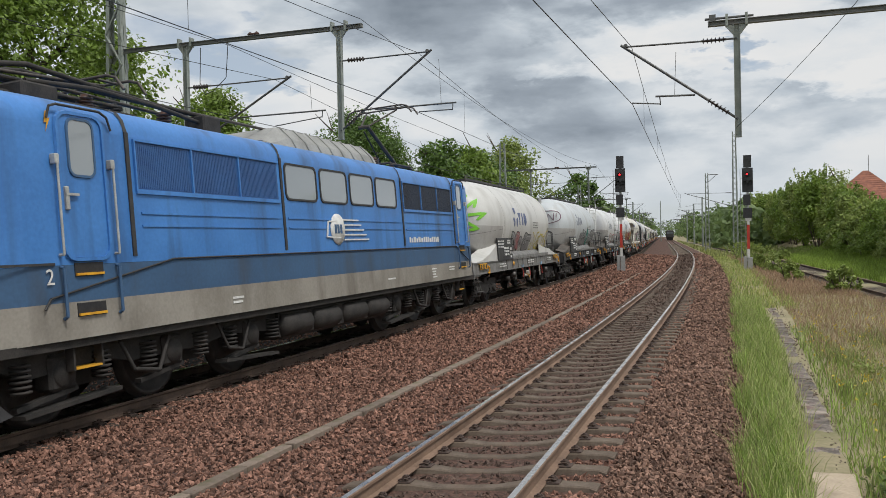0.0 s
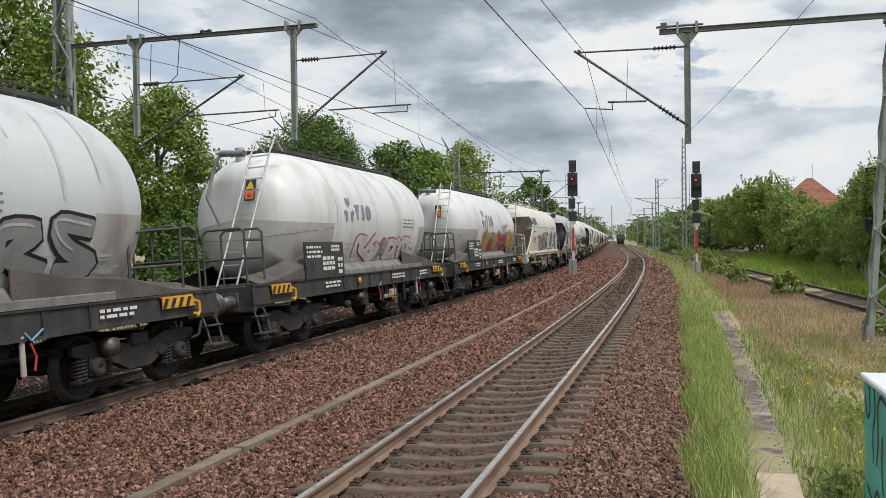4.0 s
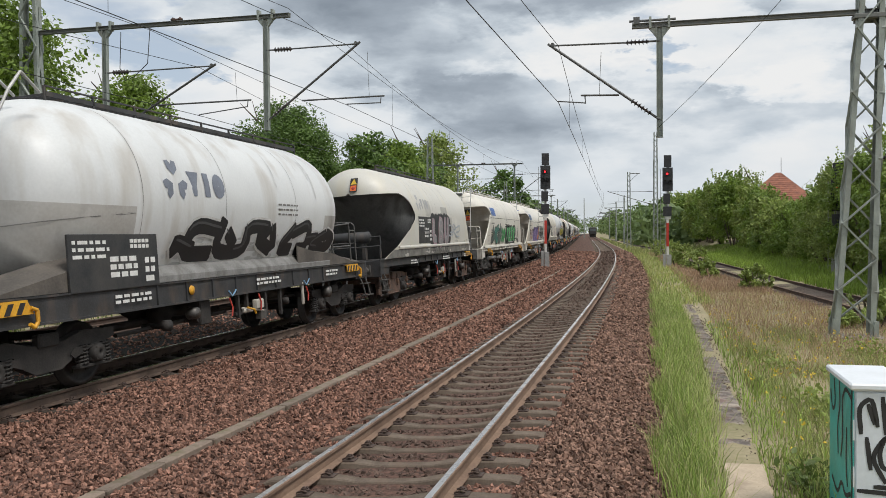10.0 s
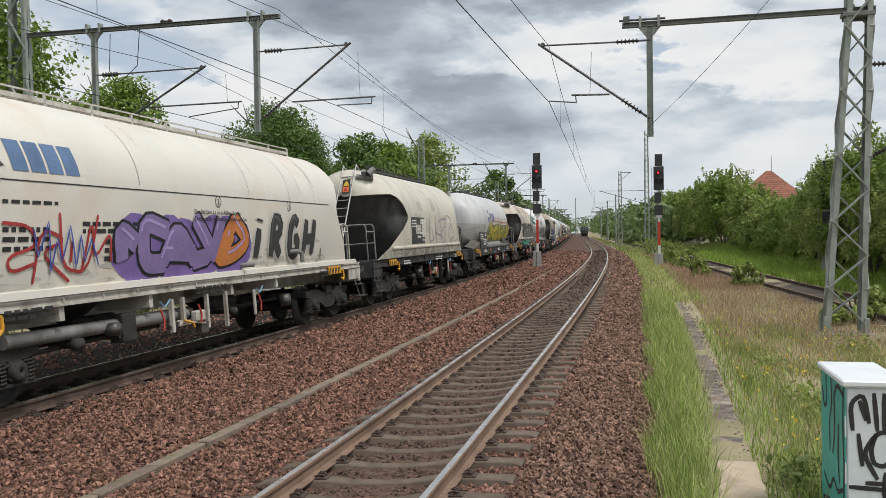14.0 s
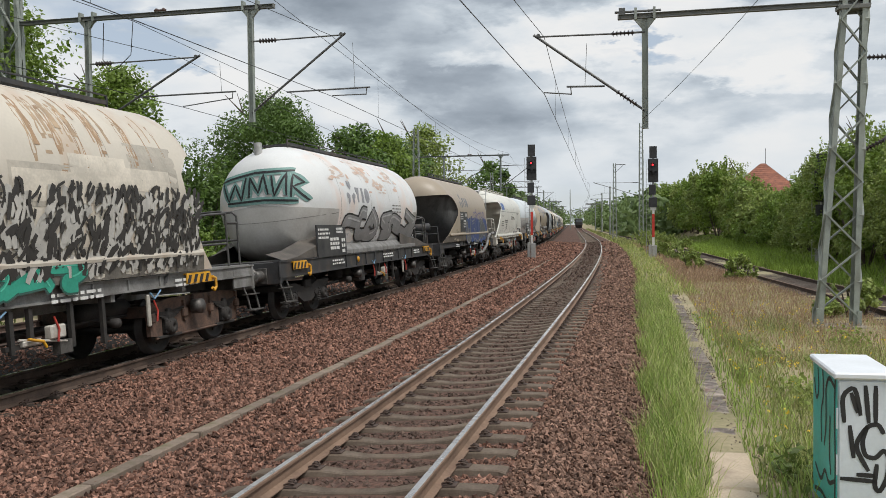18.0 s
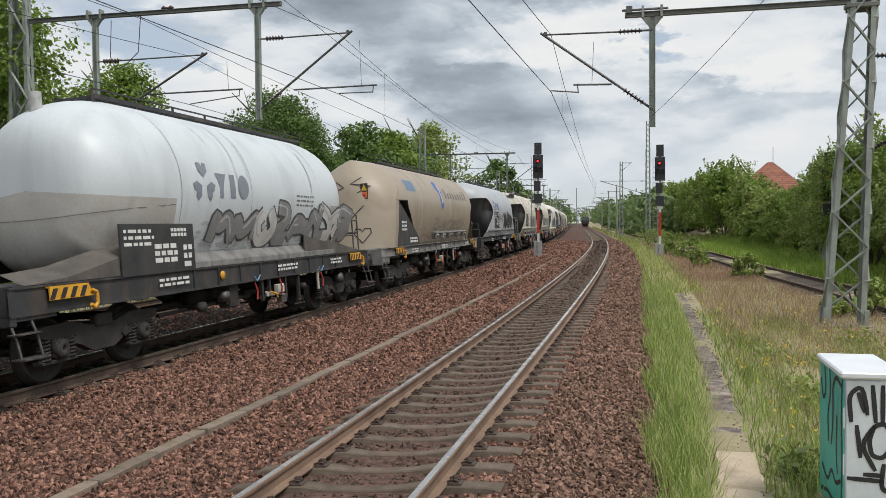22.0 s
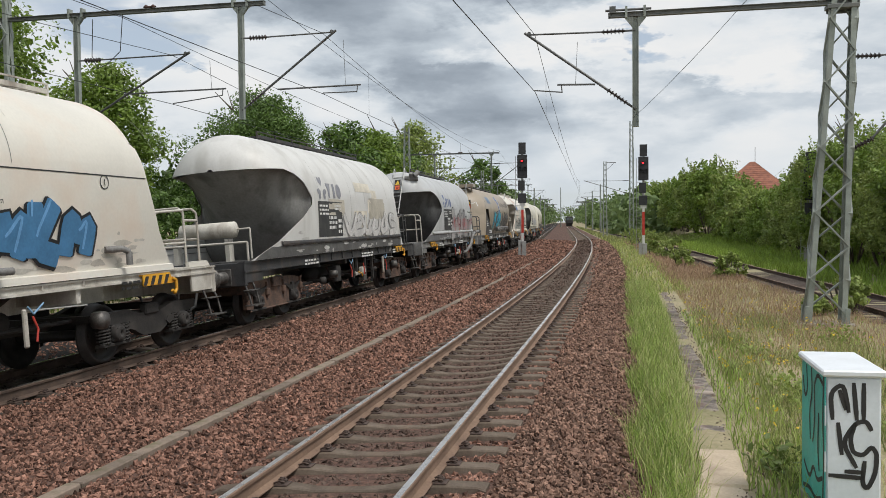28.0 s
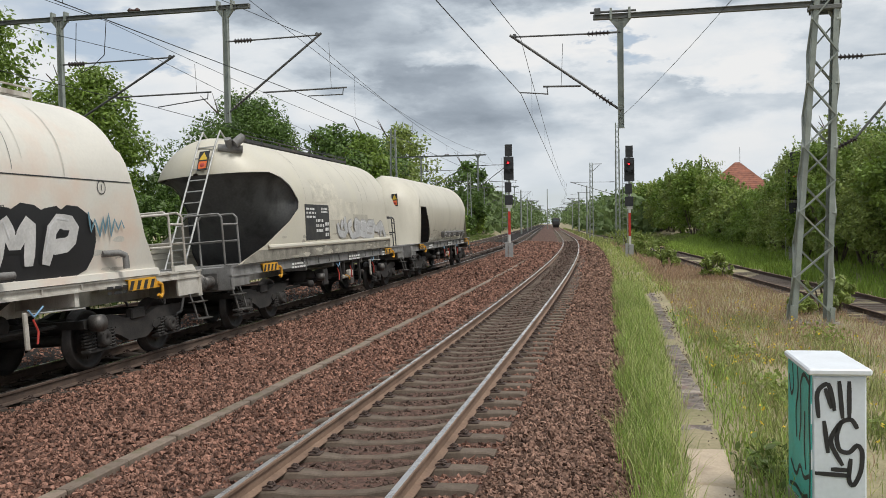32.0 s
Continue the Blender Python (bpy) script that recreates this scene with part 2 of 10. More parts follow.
    def obj(self, name, mats, parent=None, label="", at=None):
        ob = new(name, self.data(name, mats))
        if parent is not None:
            ob.parent = parent
        if at is not None:
            ob.matrix_basis = at
        if label:
            ob["label"] = label
        return ob


def same(name, data, parent, at=None, label=""):
    """Another object on the same mesh."""
    ob = new(name, data)
    ob.parent = parent
    if at is not None:
        ob.matrix_basis = at
    if label:
        ob["label"] = label
    return ob


def raw(name, verts, faces, mats, smooth=False):
    """A large mesh from arrays."""
    me = bpy.data.meshes.new(name)
    me.from_pydata(verts if isinstance(verts, list) else verts.tolist(), [], faces if isinstance(faces, list) else faces.tolist())
    for m in mats if isinstance(mats, (list, tuple)) else [mats]:
        me.materials.append(m)
    if smooth:
        me.polygons.foreach_set("use_smooth", [True] * len(me.polygons))
    return new(name, me)


def empty(name, label, category, group="", at=None, kind=""):
    ob = new(name)
    ob.empty_display_size = 0.2
    if at is not None:
        ob.matrix_basis = at
    return tagged(ob, label, category, group, kind)


# ---- the line of the tracks ----
# centre line of the near track: x over y; straight beyond BEND
C0, C1, C2, C3, BEND = -2.6452, 0.24279, -3.558e-4, -1.5e-7, 115.0
GAUGE = 0.7535
OFF_A, Z_A = -6.25, 0.0       # the train's track
CANT = radians(3.9)            # both curved tracks lean to the inside of the bend
OFF_D = -10.9                  # the track beyond it


def cx(y):
    y = np.asarray(y, float)
    q = np.minimum(y, BEND)
    return C0 + C1 * q + C2 * q * q + C3 * q ** 3 + np.maximum(y - BEND, 0) * (C1 + 2 * C2 * BEND + 3 * C3 * BEND ** 2)


def cm(y):
    q = np.minimum(np.asarray(y, float), BEND)
    return C1 + 2 * C2 * q + 3 * C3 * q * q


_Y = np.linspace(-620, 1500, 21201)
_S = np.concatenate([[0], np.cumsum(np.hypot(np.diff(_Y), np.diff(cx(_Y))))])
_S -= np.interp(0, _Y, _S)


def at(s, off=0.0, z=0.0):
    """The point s metres along the near track, off metres to its right."""
    y = float(np.interp(s, _S, _Y))
    m = float(cm(y))
    c = math.hypot(1, m)
    return Vector((float(cx(y)) + off / c, y - off * m / c, z))


def tangent(s):
    m = float(cm(float(np.interp(s, _S, _Y))))
    return Vector((m, 1, 0)).normalized()


def on_track(s, off=0.0, z=0.0):
    """A pose whose x runs along the track, away from the camera, and whose -y looks to the right of it."""
    t = tangent(s)
    return Matrix.Translation(at(s, off, z)) @ Matrix.Rotation(math.atan2(t.y, t.x), 4, "Z")


def at_many(s, off):
    """Arrays of x and y for arrays s and off."""
    y = np.interp(s, _S, _Y)
    m = cm(y)
    c = np.hypot(1, m)
    return cx(y) + off / c, y - off * m / c


# ---- ground and tracks ----
M_STONE = mat("ballast_stone", (0.295, 0.157, 0.112), (0.12, 0.069, 0.053), rough=0.9, scale=9, fine=60, bump=0.3, per=0.78, spread=0.2, spec=0.25)
M_BED = mat("ballast_bed", (0.16, 0.092, 0.07), (0.06, 0.038, 0.032), rough=0.95, scale=14, fine=45, bump=1.0, spread=0.1, spec=0.2)
M_BEDGREY = mat("ballast_stone_dusty", (0.15, 0.102, 0.08), (0.07, 0.05, 0.042), rough=0.9, scale=9, fine=60, bump=0.3, per=0.4, spread=0.2, spec=0.2)
M_GROUND = mat("meadow_soil", (0.40, 0.33, 0.215), (0.20, 0.19, 0.09), rough=0.95, scale=0.45, fine=14, bump=0.6, grime=(0.30, 0.24, 0.15), amount=0.5, gscale=(0.7, 0.7, 0.7))
M_CONC = mat("sleeper_concrete", (0.18, 0.143, 0.112), (0.10, 0.077, 0.06), rough=0.9, scale=5, fine=50, bump=0.25, grime=(0.11, 0.075, 0.055), amount=0.6, gscale=(3, 3, 3), per=0.12, spec=0.2)
# copy of the sleeper concrete darkened for oil and the train's shade
M_CONCSHADED = mat("sleeper_concrete_oily", (0.085, 0.068, 0.055), (0.04, 0.033, 0.028), rough=0.9, scale=5, fine=50, bump=0.25, per=0.2, spec=0.2)
M_RUST = mat("rail_rust", (0.265, 0.175, 0.122), (0.15, 0.095, 0.066), rough=0.85, scale=5, fine=60, bump=0.2, stretch=(0.4, 0.4, 1))
M_RUSTMID = mat("rail_rust_oily", (0.135, 0.09, 0.066), (0.07, 0.048, 0.037), rough=0.8, scale=5, fine=60, bump=0.2)
M_RUSTDARK = mat("rail_rust_dark", (0.10, 0.062, 0.045), (0.05, 0.034, 0.028), rough=0.88, scale=5, fine=60, bump=0.2)
M_HEAD = mat("rail_head_polished", (0.74, 0.71, 0.68), (0.55, 0.50, 0.46), rough=0.27, metal=0.95, scale=3, fine=40, bump=0.02)
M_CLIP = mat("clip_steel", (0.10, 0.065, 0.05), (0.05, 0.035, 0.03), rough=0.8, scale=20, fine=80)
M_KERB = mat("kerb_concrete", (0.33, 0.28, 0.235), (0.10, 0.082, 0.074), rough=0.92, scale=4.5, fine=30, bump=0.5, grime=(0.13, 0.075, 0.065), amount=0.9, gscale=(3.5, 3.5, 3.5), per=0.25, spread=0.03)
M_KERBSAND = mat("kerb_sandy", (0.60, 0.49, 0.36), (0.44, 0.35, 0.26), rough=0.92, scale=3, fine=30, bump=0.4, grime=(0.16, 0.11, 0.09), amount=0.5, gscale=(3, 3, 3), per=0.15)
M_TROUGH = mat("trough_concrete", (0.26, 0.20, 0.155), (0.15, 0.115, 0.09), rough=0.92, scale=3, fine=45, bump=0.2, grime=(0.11, 0.10, 0.05), amount=0.8, gscale=(4, 4, 4), per=0.2)

BED = [(-13.4, -0.42), (-12.6, -0.24), (-9.2, -0.22), (-7.8, -0.34), (-4.95, -0.16), (-4.4, -0.18), (-3.3, -0.25), (-2.9, -0.25), (-1.85, -0.275), (-1.35, -0.33), (1.35, -0.15), (1.6, -0.15), (2.0, -0.19), (2.75, -0.38)]


def bed_z(off):
    return np.interp(off, [p[0] for p in BED], [p[1] for p in BED])


def ground_z(off, s):
    """Flat by the tracks; a bank on the right beyond the siding, a low one on the left."""
    edge = np.interp(s, [0, 25, 50, 80, 140], [11.5, 11.2, 10.4, 10.5, 11.0])
    return -0.29 + 1.9 * np.clip((off - edge) / 6.5, 0, 1) ** 1.4 + 0.8 * np.clip((-15.5 - off) / 5, 0, 1) - 0.35 * ((off > -13) & (off < 2.5))


def build_ground():
    offs = np.array([-2600, -900, -300, -120, -60, -40, -30, -24, -20, -18, -16, -14, -9, -4, 0, 2.4, 3, 4, 5, 6, 7, 8, 9, 10, 10.6, 11.2, 12, 13, 14, 15, 16.5, 18, 22, 30, 45, 80, 200, 700, 2600], float)
    ss = np.concatenate([[-600, -300, -120, -60, -30], np.arange(-15, 60, 1.5), np.arange(60, 160, 5), [170, 200, 250, 320, 420, 600, 900, 1450]])
    O, S = np.meshgrid(offs, ss)
    X, Y = at_many(S.ravel(), O.ravel())
    # far out the sheet follows the straight direction only
    Z = ground_z(O.ravel(), S.ravel())
    rng = np.random.default_rng(3)
    Z = Z + np.where((O.ravel() > 2.6) & (O.ravel() < 40), rng.normal(0, 0.018, Z.size), 0)
    n = len(offs)
    F = [(i * n + j, i * n + j + 1, (i + 1) * n + j + 1, (i + 1) * n + j) for i in range(len(ss) - 1) for j in range(n - 1)]
    tagged(raw("ground", np.stack([X, Y, Z], 1), F, M_GROUND, True), "dry sandy meadow ground with thin grass beside the railway", "ground", kind="structure")


def ribbon(name, cols, s0, s1, step, mats, smooth=True):
    """A sheet along the tracks from (off, z) columns."""
    ss = np.arange(s0, s1 + step, step)
    V, F = [], []
    n = len(cols)
    for s in ss:
        for o, z in cols:
            p = at(s, o, z)
            V.append((p.x, p.y, p.z))
    for i in range(len(ss) - 1):
        for j in range(n - 1):
            F.append((i * n + j, i * n + j + 1, (i + 1) * n + j + 1, (i + 1) * n + j))
    return raw(name, V, F, mats, smooth)


RAIL = [(-0.075, -0.172), (-0.075, -0.162), (-0.012, -0.140), (-0.009, -0.055), (-0.034, -0.038), (-0.036, -0.010), (-0.028, -0.001),
        (0.028, -0.001), (0.036, -0.010), (0.034, -0.038), (0.009, -0.055), (0.012, -0.140), (0.075, -0.162), (0.075, -0.172)]


def rail(name, line, s0, s1, z, parent, side_mat, label, head=None):
    """line(s) gives the lateral place of the rail."""
    ss = np.concatenate([np.arange(s0, min(60, s1), 1.5), np.arange(max(60, s0), s1 + 6, 6)]) if s0 < 60 else np.arange(s0, s1 + 6, 6)
    V, F, MI = [], [], []
    n = len(RAIL)
    for s in ss:
        for a, b in RAIL:
            p = at(s, line(s) + a, z + b)
            V.append((p.x, p.y, p.z))
    for i in range(len(ss) - 1):
        for j in range(n - 1):
            F.append((i * n + j, i * n + j + 1, (i + 1) * n + j + 1, (i + 1) * n + j))
            MI.append(1 if j == 6 else 0)
    ob = raw(name, V, F, [side_mat, head or M_HEAD])
    ob.data.polygons.foreach_set("material_index", MI)
    ob.parent = parent
    ob["label"] = label
    return ob


def sleeper_mesh(mt):
    """A concrete sleeper: thick under the rails, waisted between them."""
    m = Mesh()
    prof = [(-1.3, 0.13, 0.12, -0.215), (-1.22, 0.14, 0.10, -0.195), (-0.95, 0.145, 0.095, -0.180), (-0.55, 0.145, 0.095, -0.180), (-0.3, 0.12, 0.08, -0.215), (0.0, 0.11, 0.075, -0.222),
            (0.3, 0.12, 0.08, -0.215), (0.55, 0.145, 0.095, -0.180), (0.95, 0.145, 0.095, -0.180), (1.22, 0.14, 0.10, -0.195), (1.3, 0.13, 0.12, -0.215)]
    rows = [[(-wb, y, -0.36), (-wt, y, zt - 0.012), (-wt + 0.015, y, zt), (wt - 0.015, y, zt), (wt, y, zt - 0.012), (wb, y, -0.36)] for y, wb, wt, zt in prof]
    m.grid(rows, smooth=False)
    m.add(rows[0], [tuple(range(6))]).add(rows[-1], [tuple(range(6))[::-1]])
    return m.data("sleeper", mt)


def clip_mesh():
    """Base plate, spring clip and bolt beside a rail's foot; x along the rail, y away from it."""
    m = Mesh()
    m.box(-0.07, 0.07, 0.045, 0.19, -0.181, -0.165, ch=0.004)
    m.tube([(-0.055, 0.06, -0.15), (-0.06, 0.12, -0.128), (-0.03, 0.155, -0.15), (0, 0.10, -0.135), (0.03, 0.155, -0.15), (0.06, 0.12, -0.128), (0.055, 0.06, -0.15)], 0.009, 5)
    m.rod((0, 0.115, -0.17), (0, 0.115, -0.108), 0.014, 6)
    m.rod((0, 0.115, -0.13), (0, 0.115, -0.118), 0.026, 6)
    return m.data("rail_clip", M_CLIP)


def joined(data, poses, name, mats, label):
    """Many copies of one mesh in one object, for what is far off."""
    base = np.array([v.co for v in data.vertices])
    faces = [tuple(p.vertices) for p in data.polygons]
    V, F = [], []
    for k, m in enumerate(poses):
        a = np.array(m)
        V.append(base @ a[:3, :3].T + a[:3, 3])
        o = k * len(base)
        F += [tuple(i + o for i in f) for f in faces]
    ob = raw(name, np.concatenate(V), F, mats)
    return tagged(ob, label, kind="stuff")


def build_tracks():
    bed = ribbon("ballast_bed", BED, -480, 900, 2.5, M_BED)
    tagged(bed, "bed of reddish-brown crushed stone ballast", "ballast bed", kind="structure")
    # near-black colour puts the shade under the train into the ballast, besides oil
    shaded_bed = ribbon("oily_bed", [(-12.9, -0.305), (-12.55, -0.234), (-9.2, -0.214), (-8.4, -0.278), (-7.75, -0.33), (-7.0, -0.288), (-6.25, -0.236), (-5.5, -0.189), (-5.0, -0.157)], -480, 900, 2.5, mat("oily_shaded_ballast", (0.03, 0.025, 0.022), (0.014, 0.012, 0.011), rough=0.9, scale=12, fine=45, bump=1.0, spec=0.2))
    tagged(shaded_bed, "oil-stained ballast, darkened for the shade under the train, out to the far track", "ballast bed", kind="structure")
    clean, shaded_sl, cl = sleeper_mesh(M_CONC), sleeper_mesh(M_CONCSHADED), clip_mesh()
    turn = Matrix.Rotation(math.pi, 4, "Z")
    for off, z, n_single, s_from, label, dark in ((0.0, 0.0, 150, 4.3, "curving main line track on concrete sleepers, rail heads polished", M_RUST),
                                                  (OFF_A, Z_A, 110, 6.0, "main line track under the train, on concrete sleepers", M_RUST),
                                                  (OFF_D, 0.0, 0, 30.0, "far parallel track behind the train", M_RUSTDARK)):
        tr = empty("railway_track", label, "railway track", kind="structure")
        sl = clean if off == 0 else shaded_sl
        lift = GAUGE * math.tan(CANT) if dark is M_RUST else 0.0
        tilt = Matrix.Rotation(-CANT if dark is M_RUST else 0.0, 4, "X")
        for sd in (-1, 1):
            rail("rail", lambda s, o=off + sd * GAUGE: o, -480 if off < 0 else -60, 900, z + sd * lift, tr, M_RUSTMID if off == OFF_A else dark, "rusty steel rail with a bright worn head")
        for i in range(n_single):
            s = s_from + 0.6 * i
            one = same("sleeper", sl, tr, on_track(s, off, z) @ tilt)
            if i < (70 if off == 0 else 45):
                for sd in (-1, 1):
                    for k in ((1, -1) if off == 0 else (-1,)):
                        same("rail_clip", cl, one, pose(0, sd * GAUGE, 0) @ (Matrix.Identity(4) if k > 0 else turn))
        rest = [on_track(s_from + 0.6 * i, off, z) @ tilt for i in range(n_single, n_single + 220)]
        back = [on_track(s_from - 0.6 * i, off, z) @ tilt for i in range(1, 40)]
        joined(sl, rest + back, "sleepers", M_CONC if off == 0 else M_CONCSHADED, "concrete sleepers of the railway track").parent = tr
    # cable trough between the two tracks: one lid after another
    tr = empty("cable_trough", "concrete cable trough with flush lids between the tracks", "cable trough", kind="structure")
    lid = Mesh()
    lid.box(-0.49, 0.49, -0.075, 0.075, -0.28, -0.186, ch=0.012)
    d = lid.data("lid", M_TROUGH)
    rng = random.Random(5)
    for i in range(52):
        s = 4.0 + i * 1.0
        same("lid", d, tr, on_track(s, -2.52 + rng.uniform(-0.012, 0.012), rng.uniform(-0.008, 0.006)) @ pose(0, 0, 0, rng.uniform(-1, 1), rng.uniform(-0.4, 0.4), rng.uniform(-0.5, 0.5)))


def siding_off(s):
    """Lateral place of the siding on the right, which runs together with the main line far ahead."""
    return float(np.interp(s, [-40, 21, 25, 31, 37, 45, 64, 80, 110, 150, 400], [12.6, 9.75, 9.5, 9.1, 8.65, 8.15, 7.5, 7.1, 6.4, 5.6, 4.8]))


def build_siding():
    ss = np.arange(-20, 260, 2.0)
    V, F = [], []
    for s in ss:
        o = siding_off(s)
        for a, z in ((-1.7, -0.33), (-1.4, -0.295), (-0.9, -0.285), (0, -0.29), (0.9, -0.285), (1.3, -0.295), (1.5, -0.33)):
            p = at(s, o + a, z)
            V.append(tuple(p))
    for i in range(len(ss) - 1):
        for j in range(6):
            F.append((i * 7 + j, i * 7 + j + 1, (i + 1) * 7 + j + 1, (i + 1) * 7 + j))
    tr = empty("siding_track", "weathered siding with rusty rails on old sleepers", "railway track", kind="structure")
    b = raw("ballast", V, F, mat("siding_ballast", (0.105, 0.075, 0.06), (0.05, 0.04, 0.03), rough=0.95, scale=5, fine=40, bump=1.0), True)
    b.parent = tr
    for sd in (-1, 1):
        rail("rail", lambda s, k=sd: siding_off(s) + k * GAUGE, -20, 250, -0.14, tr, M_RUSTDARK, "rusty rail", M_RUST)
    sl = Mesh()
    sl.box(-0.13, 0.13, -1.28, 1.28, -0.42, -0.272, ch=0.015)
    d = sl.data("sleeper", mat("old_timber_sleeper", (0.10, 0.075, 0.06), (0.05, 0.04, 0.033), rough=0.9, scale=4, fine=40, per=0.2))
    for i in range(90):
        s = 14 + 0.63 * i
        same("sleeper", d, tr, on_track(s, siding_off(s), 0.0))


def stones():
    """Loose ballast stones in their thousands, thinning out with distance."""
    rng = np.random.default_rng(11)
    oct_v = np.array([[1, 0, 0], [-1, 0, 0], [0, 1, 0], [0, -1, 0], [0, 0, 1], [0, 0, -1]], float)
    oct_f = np.array([[0, 2, 4], [2, 1, 4], [1, 3, 4], [3, 0, 4], [2, 0, 5], [1, 2, 5], [3, 1, 5], [0, 3, 5]])

    def field(name, o0, o1, bands, m, label, lift=0.0, skip=None):
        S, O, R = [], [], []
        for s0, s1, n, r in bands:
            S.append(rng.uniform(s0, s1, n))
            O.append(rng.uniform(o0, o1, n))
            R.append(rng.uniform(0.7, 1.35, n) * r)
        S, O, R = np.concatenate(S), np.concatenate(O), np.concatenate(R)
        if skip is not None:
            k = skip(S, O)
            S, O, R = S[k], O[k], R[k]
        X, Y = at_many(S, O)
        Z = bed_z(O) + lift + rng.uniform(-0.35, 0.75, S.size) * R
        n = S.size
        q = rng.normal(size=(n, 4))
        q /= np.linalg.norm(q, axis=1)[:, None]
        w, x, y, z = q.T
        Rm = np.stack([np.stack([1 - 2 * (y * y + z * z), 2 * (x * y - z * w), 2 * (x * z + y * w)], 1), np.stack([2 * (x * y + z * w), 1 - 2 * (x * x + z * z), 2 * (y * z - x * w)], 1), np.stack([2 * (x * z - y * w), 2 * (y * z + x * w), 1 - 2 * (x * x + y * y)], 1)], 1)
        base = oct_v[None] * rng.uniform(0.55, 1.25, (n, 6, 1)) * np.stack([rng.uniform(0.8, 1.3, n), rng.uniform(0.6, 1.1, n), rng.uniform(0.5, 0.9, n)], 1)[:, None, :]
        base = base + rng.normal(0, 0.16, base.shape)
        V = np.einsum("nij,nkj->nki", Rm, base) * R[:, None, None] + np.stack([X, Y, Z], 1)[:, None, :]
        F = (oct_f[None] + 6 * np.arange(n)[:, None, None]).reshape(-1, 3)
        tagged(raw(name, V.reshape(-1, 3), F, m), label, "ballast stones", kind="stuff")
    bands = lambda k: [(-1.0, 4.0, int(1500 * k), 0.031), (4.0, 9.0, int(3900 * k), 0.029), (9, 14, int(3600 * k), 0.031), (14, 22, int(3600 * k), 0.038), (22, 36, int(3200 * k), 0.048), (36, 60, int(2200 * k), 0.07), (60, 105, int(1500 * k), 0.11)]
    lane = lambda S, O: np.abs(O + 2.52) > 0.055 + 0.05 * np.sin(S * 2.3)
    field("ballast_stones", -5.1, -1.35, bands(4.0), M_STONE, "loose reddish-brown crushed stone between the tracks", skip=lane)
    cess = lambda S, O: (np.abs(((S - 4.3) / 0.6 + 0.5) % 1 - 0.5) > 0.25) & (np.abs(np.abs(O) - GAUGE) > 0.09)
    field("ballast_stones", -0.68, 0.68, bands(1.3), M_BEDGREY, "dusty crushed stone between sleepers", lift=-0.02, skip=cess)
    field("ballast_stones", 0.82, 1.4, bands(0.6), M_STONE, "crushed stone at the sleeper ends", lift=-0.012, skip=cess)
    field("ballast_stones", -1.4, -0.82, bands(0.6), M_STONE, "crushed stone at the sleeper ends", lift=-0.012, skip=cess)
    field("ballast_stones", 1.35, 2.85, bands(1.9), mat("shoulder_stone", (0.275, 0.165, 0.12), (0.13, 0.08, 0.06), rough=0.9, scale=9, fine=60, bump=0.3, per=0.7, spread=0.2, spec=0.25), "crushed stone on the ballast shoulder beside the grass", lift=0.01)
    field("ballast_stones", -12.8, -7.4, bands(1.3), M_STONE, "reddish-brown crushed stone beyond the train")
    crumbs = lambda S, O: np.abs(O - np.interp(S, [8, 12, 20, 30], [3.62, 3.70, 3.84, 3.92])) < 0.16
    field("rubble", 3.4, 4.1, [(6, 14, 900, 0.014), (14, 30, 900, 0.018)], M_TROUGH, "crumbled concrete along the edge slabs", lift=0.1, skip=crumbs)
    field("ballast_stones", -5.5, -4.85, bands(0.75), M_STONE, "crushed stone heaped over the sleeper ends", lift=0.03, skip=lambda S, O: O > -5.38 + 0.2 * np.sin(S * 3.7) * np.sin(S * 1.3))
    sandy = lambda S, O: np.sin(S * 1.3 + O * 2.1) + np.sin(O * 3.1 - S * 0.7) + 0.6 * np.sin(S * 3.1 + 1.0) > 0.75
    field("gravel", 4.0, 8.6, [(7, 21, 7000, 0.014)], mat("pale_gravel", (0.50, 0.42, 0.31), (0.32, 0.26, 0.19), rough=0.9, scale=9, fine=60, per=0.4), "pale sandy gravel in bare spots of the meadow", lift=0.09, skip=sandy)
    # these stones carry the shade under the train in their colour
    field("ballast_stones", -7.4, -5.2, bands(1.0), mat("ballast_stone_oily", (0.042, 0.032, 0.027), (0.02, 0.016, 0.014), rough=0.9, scale=9, fine=60, bump=0.3, per=0.5, spec=0.2), "oil-stained crushed stone, darkened for the shade under the train", lift=-0.02)


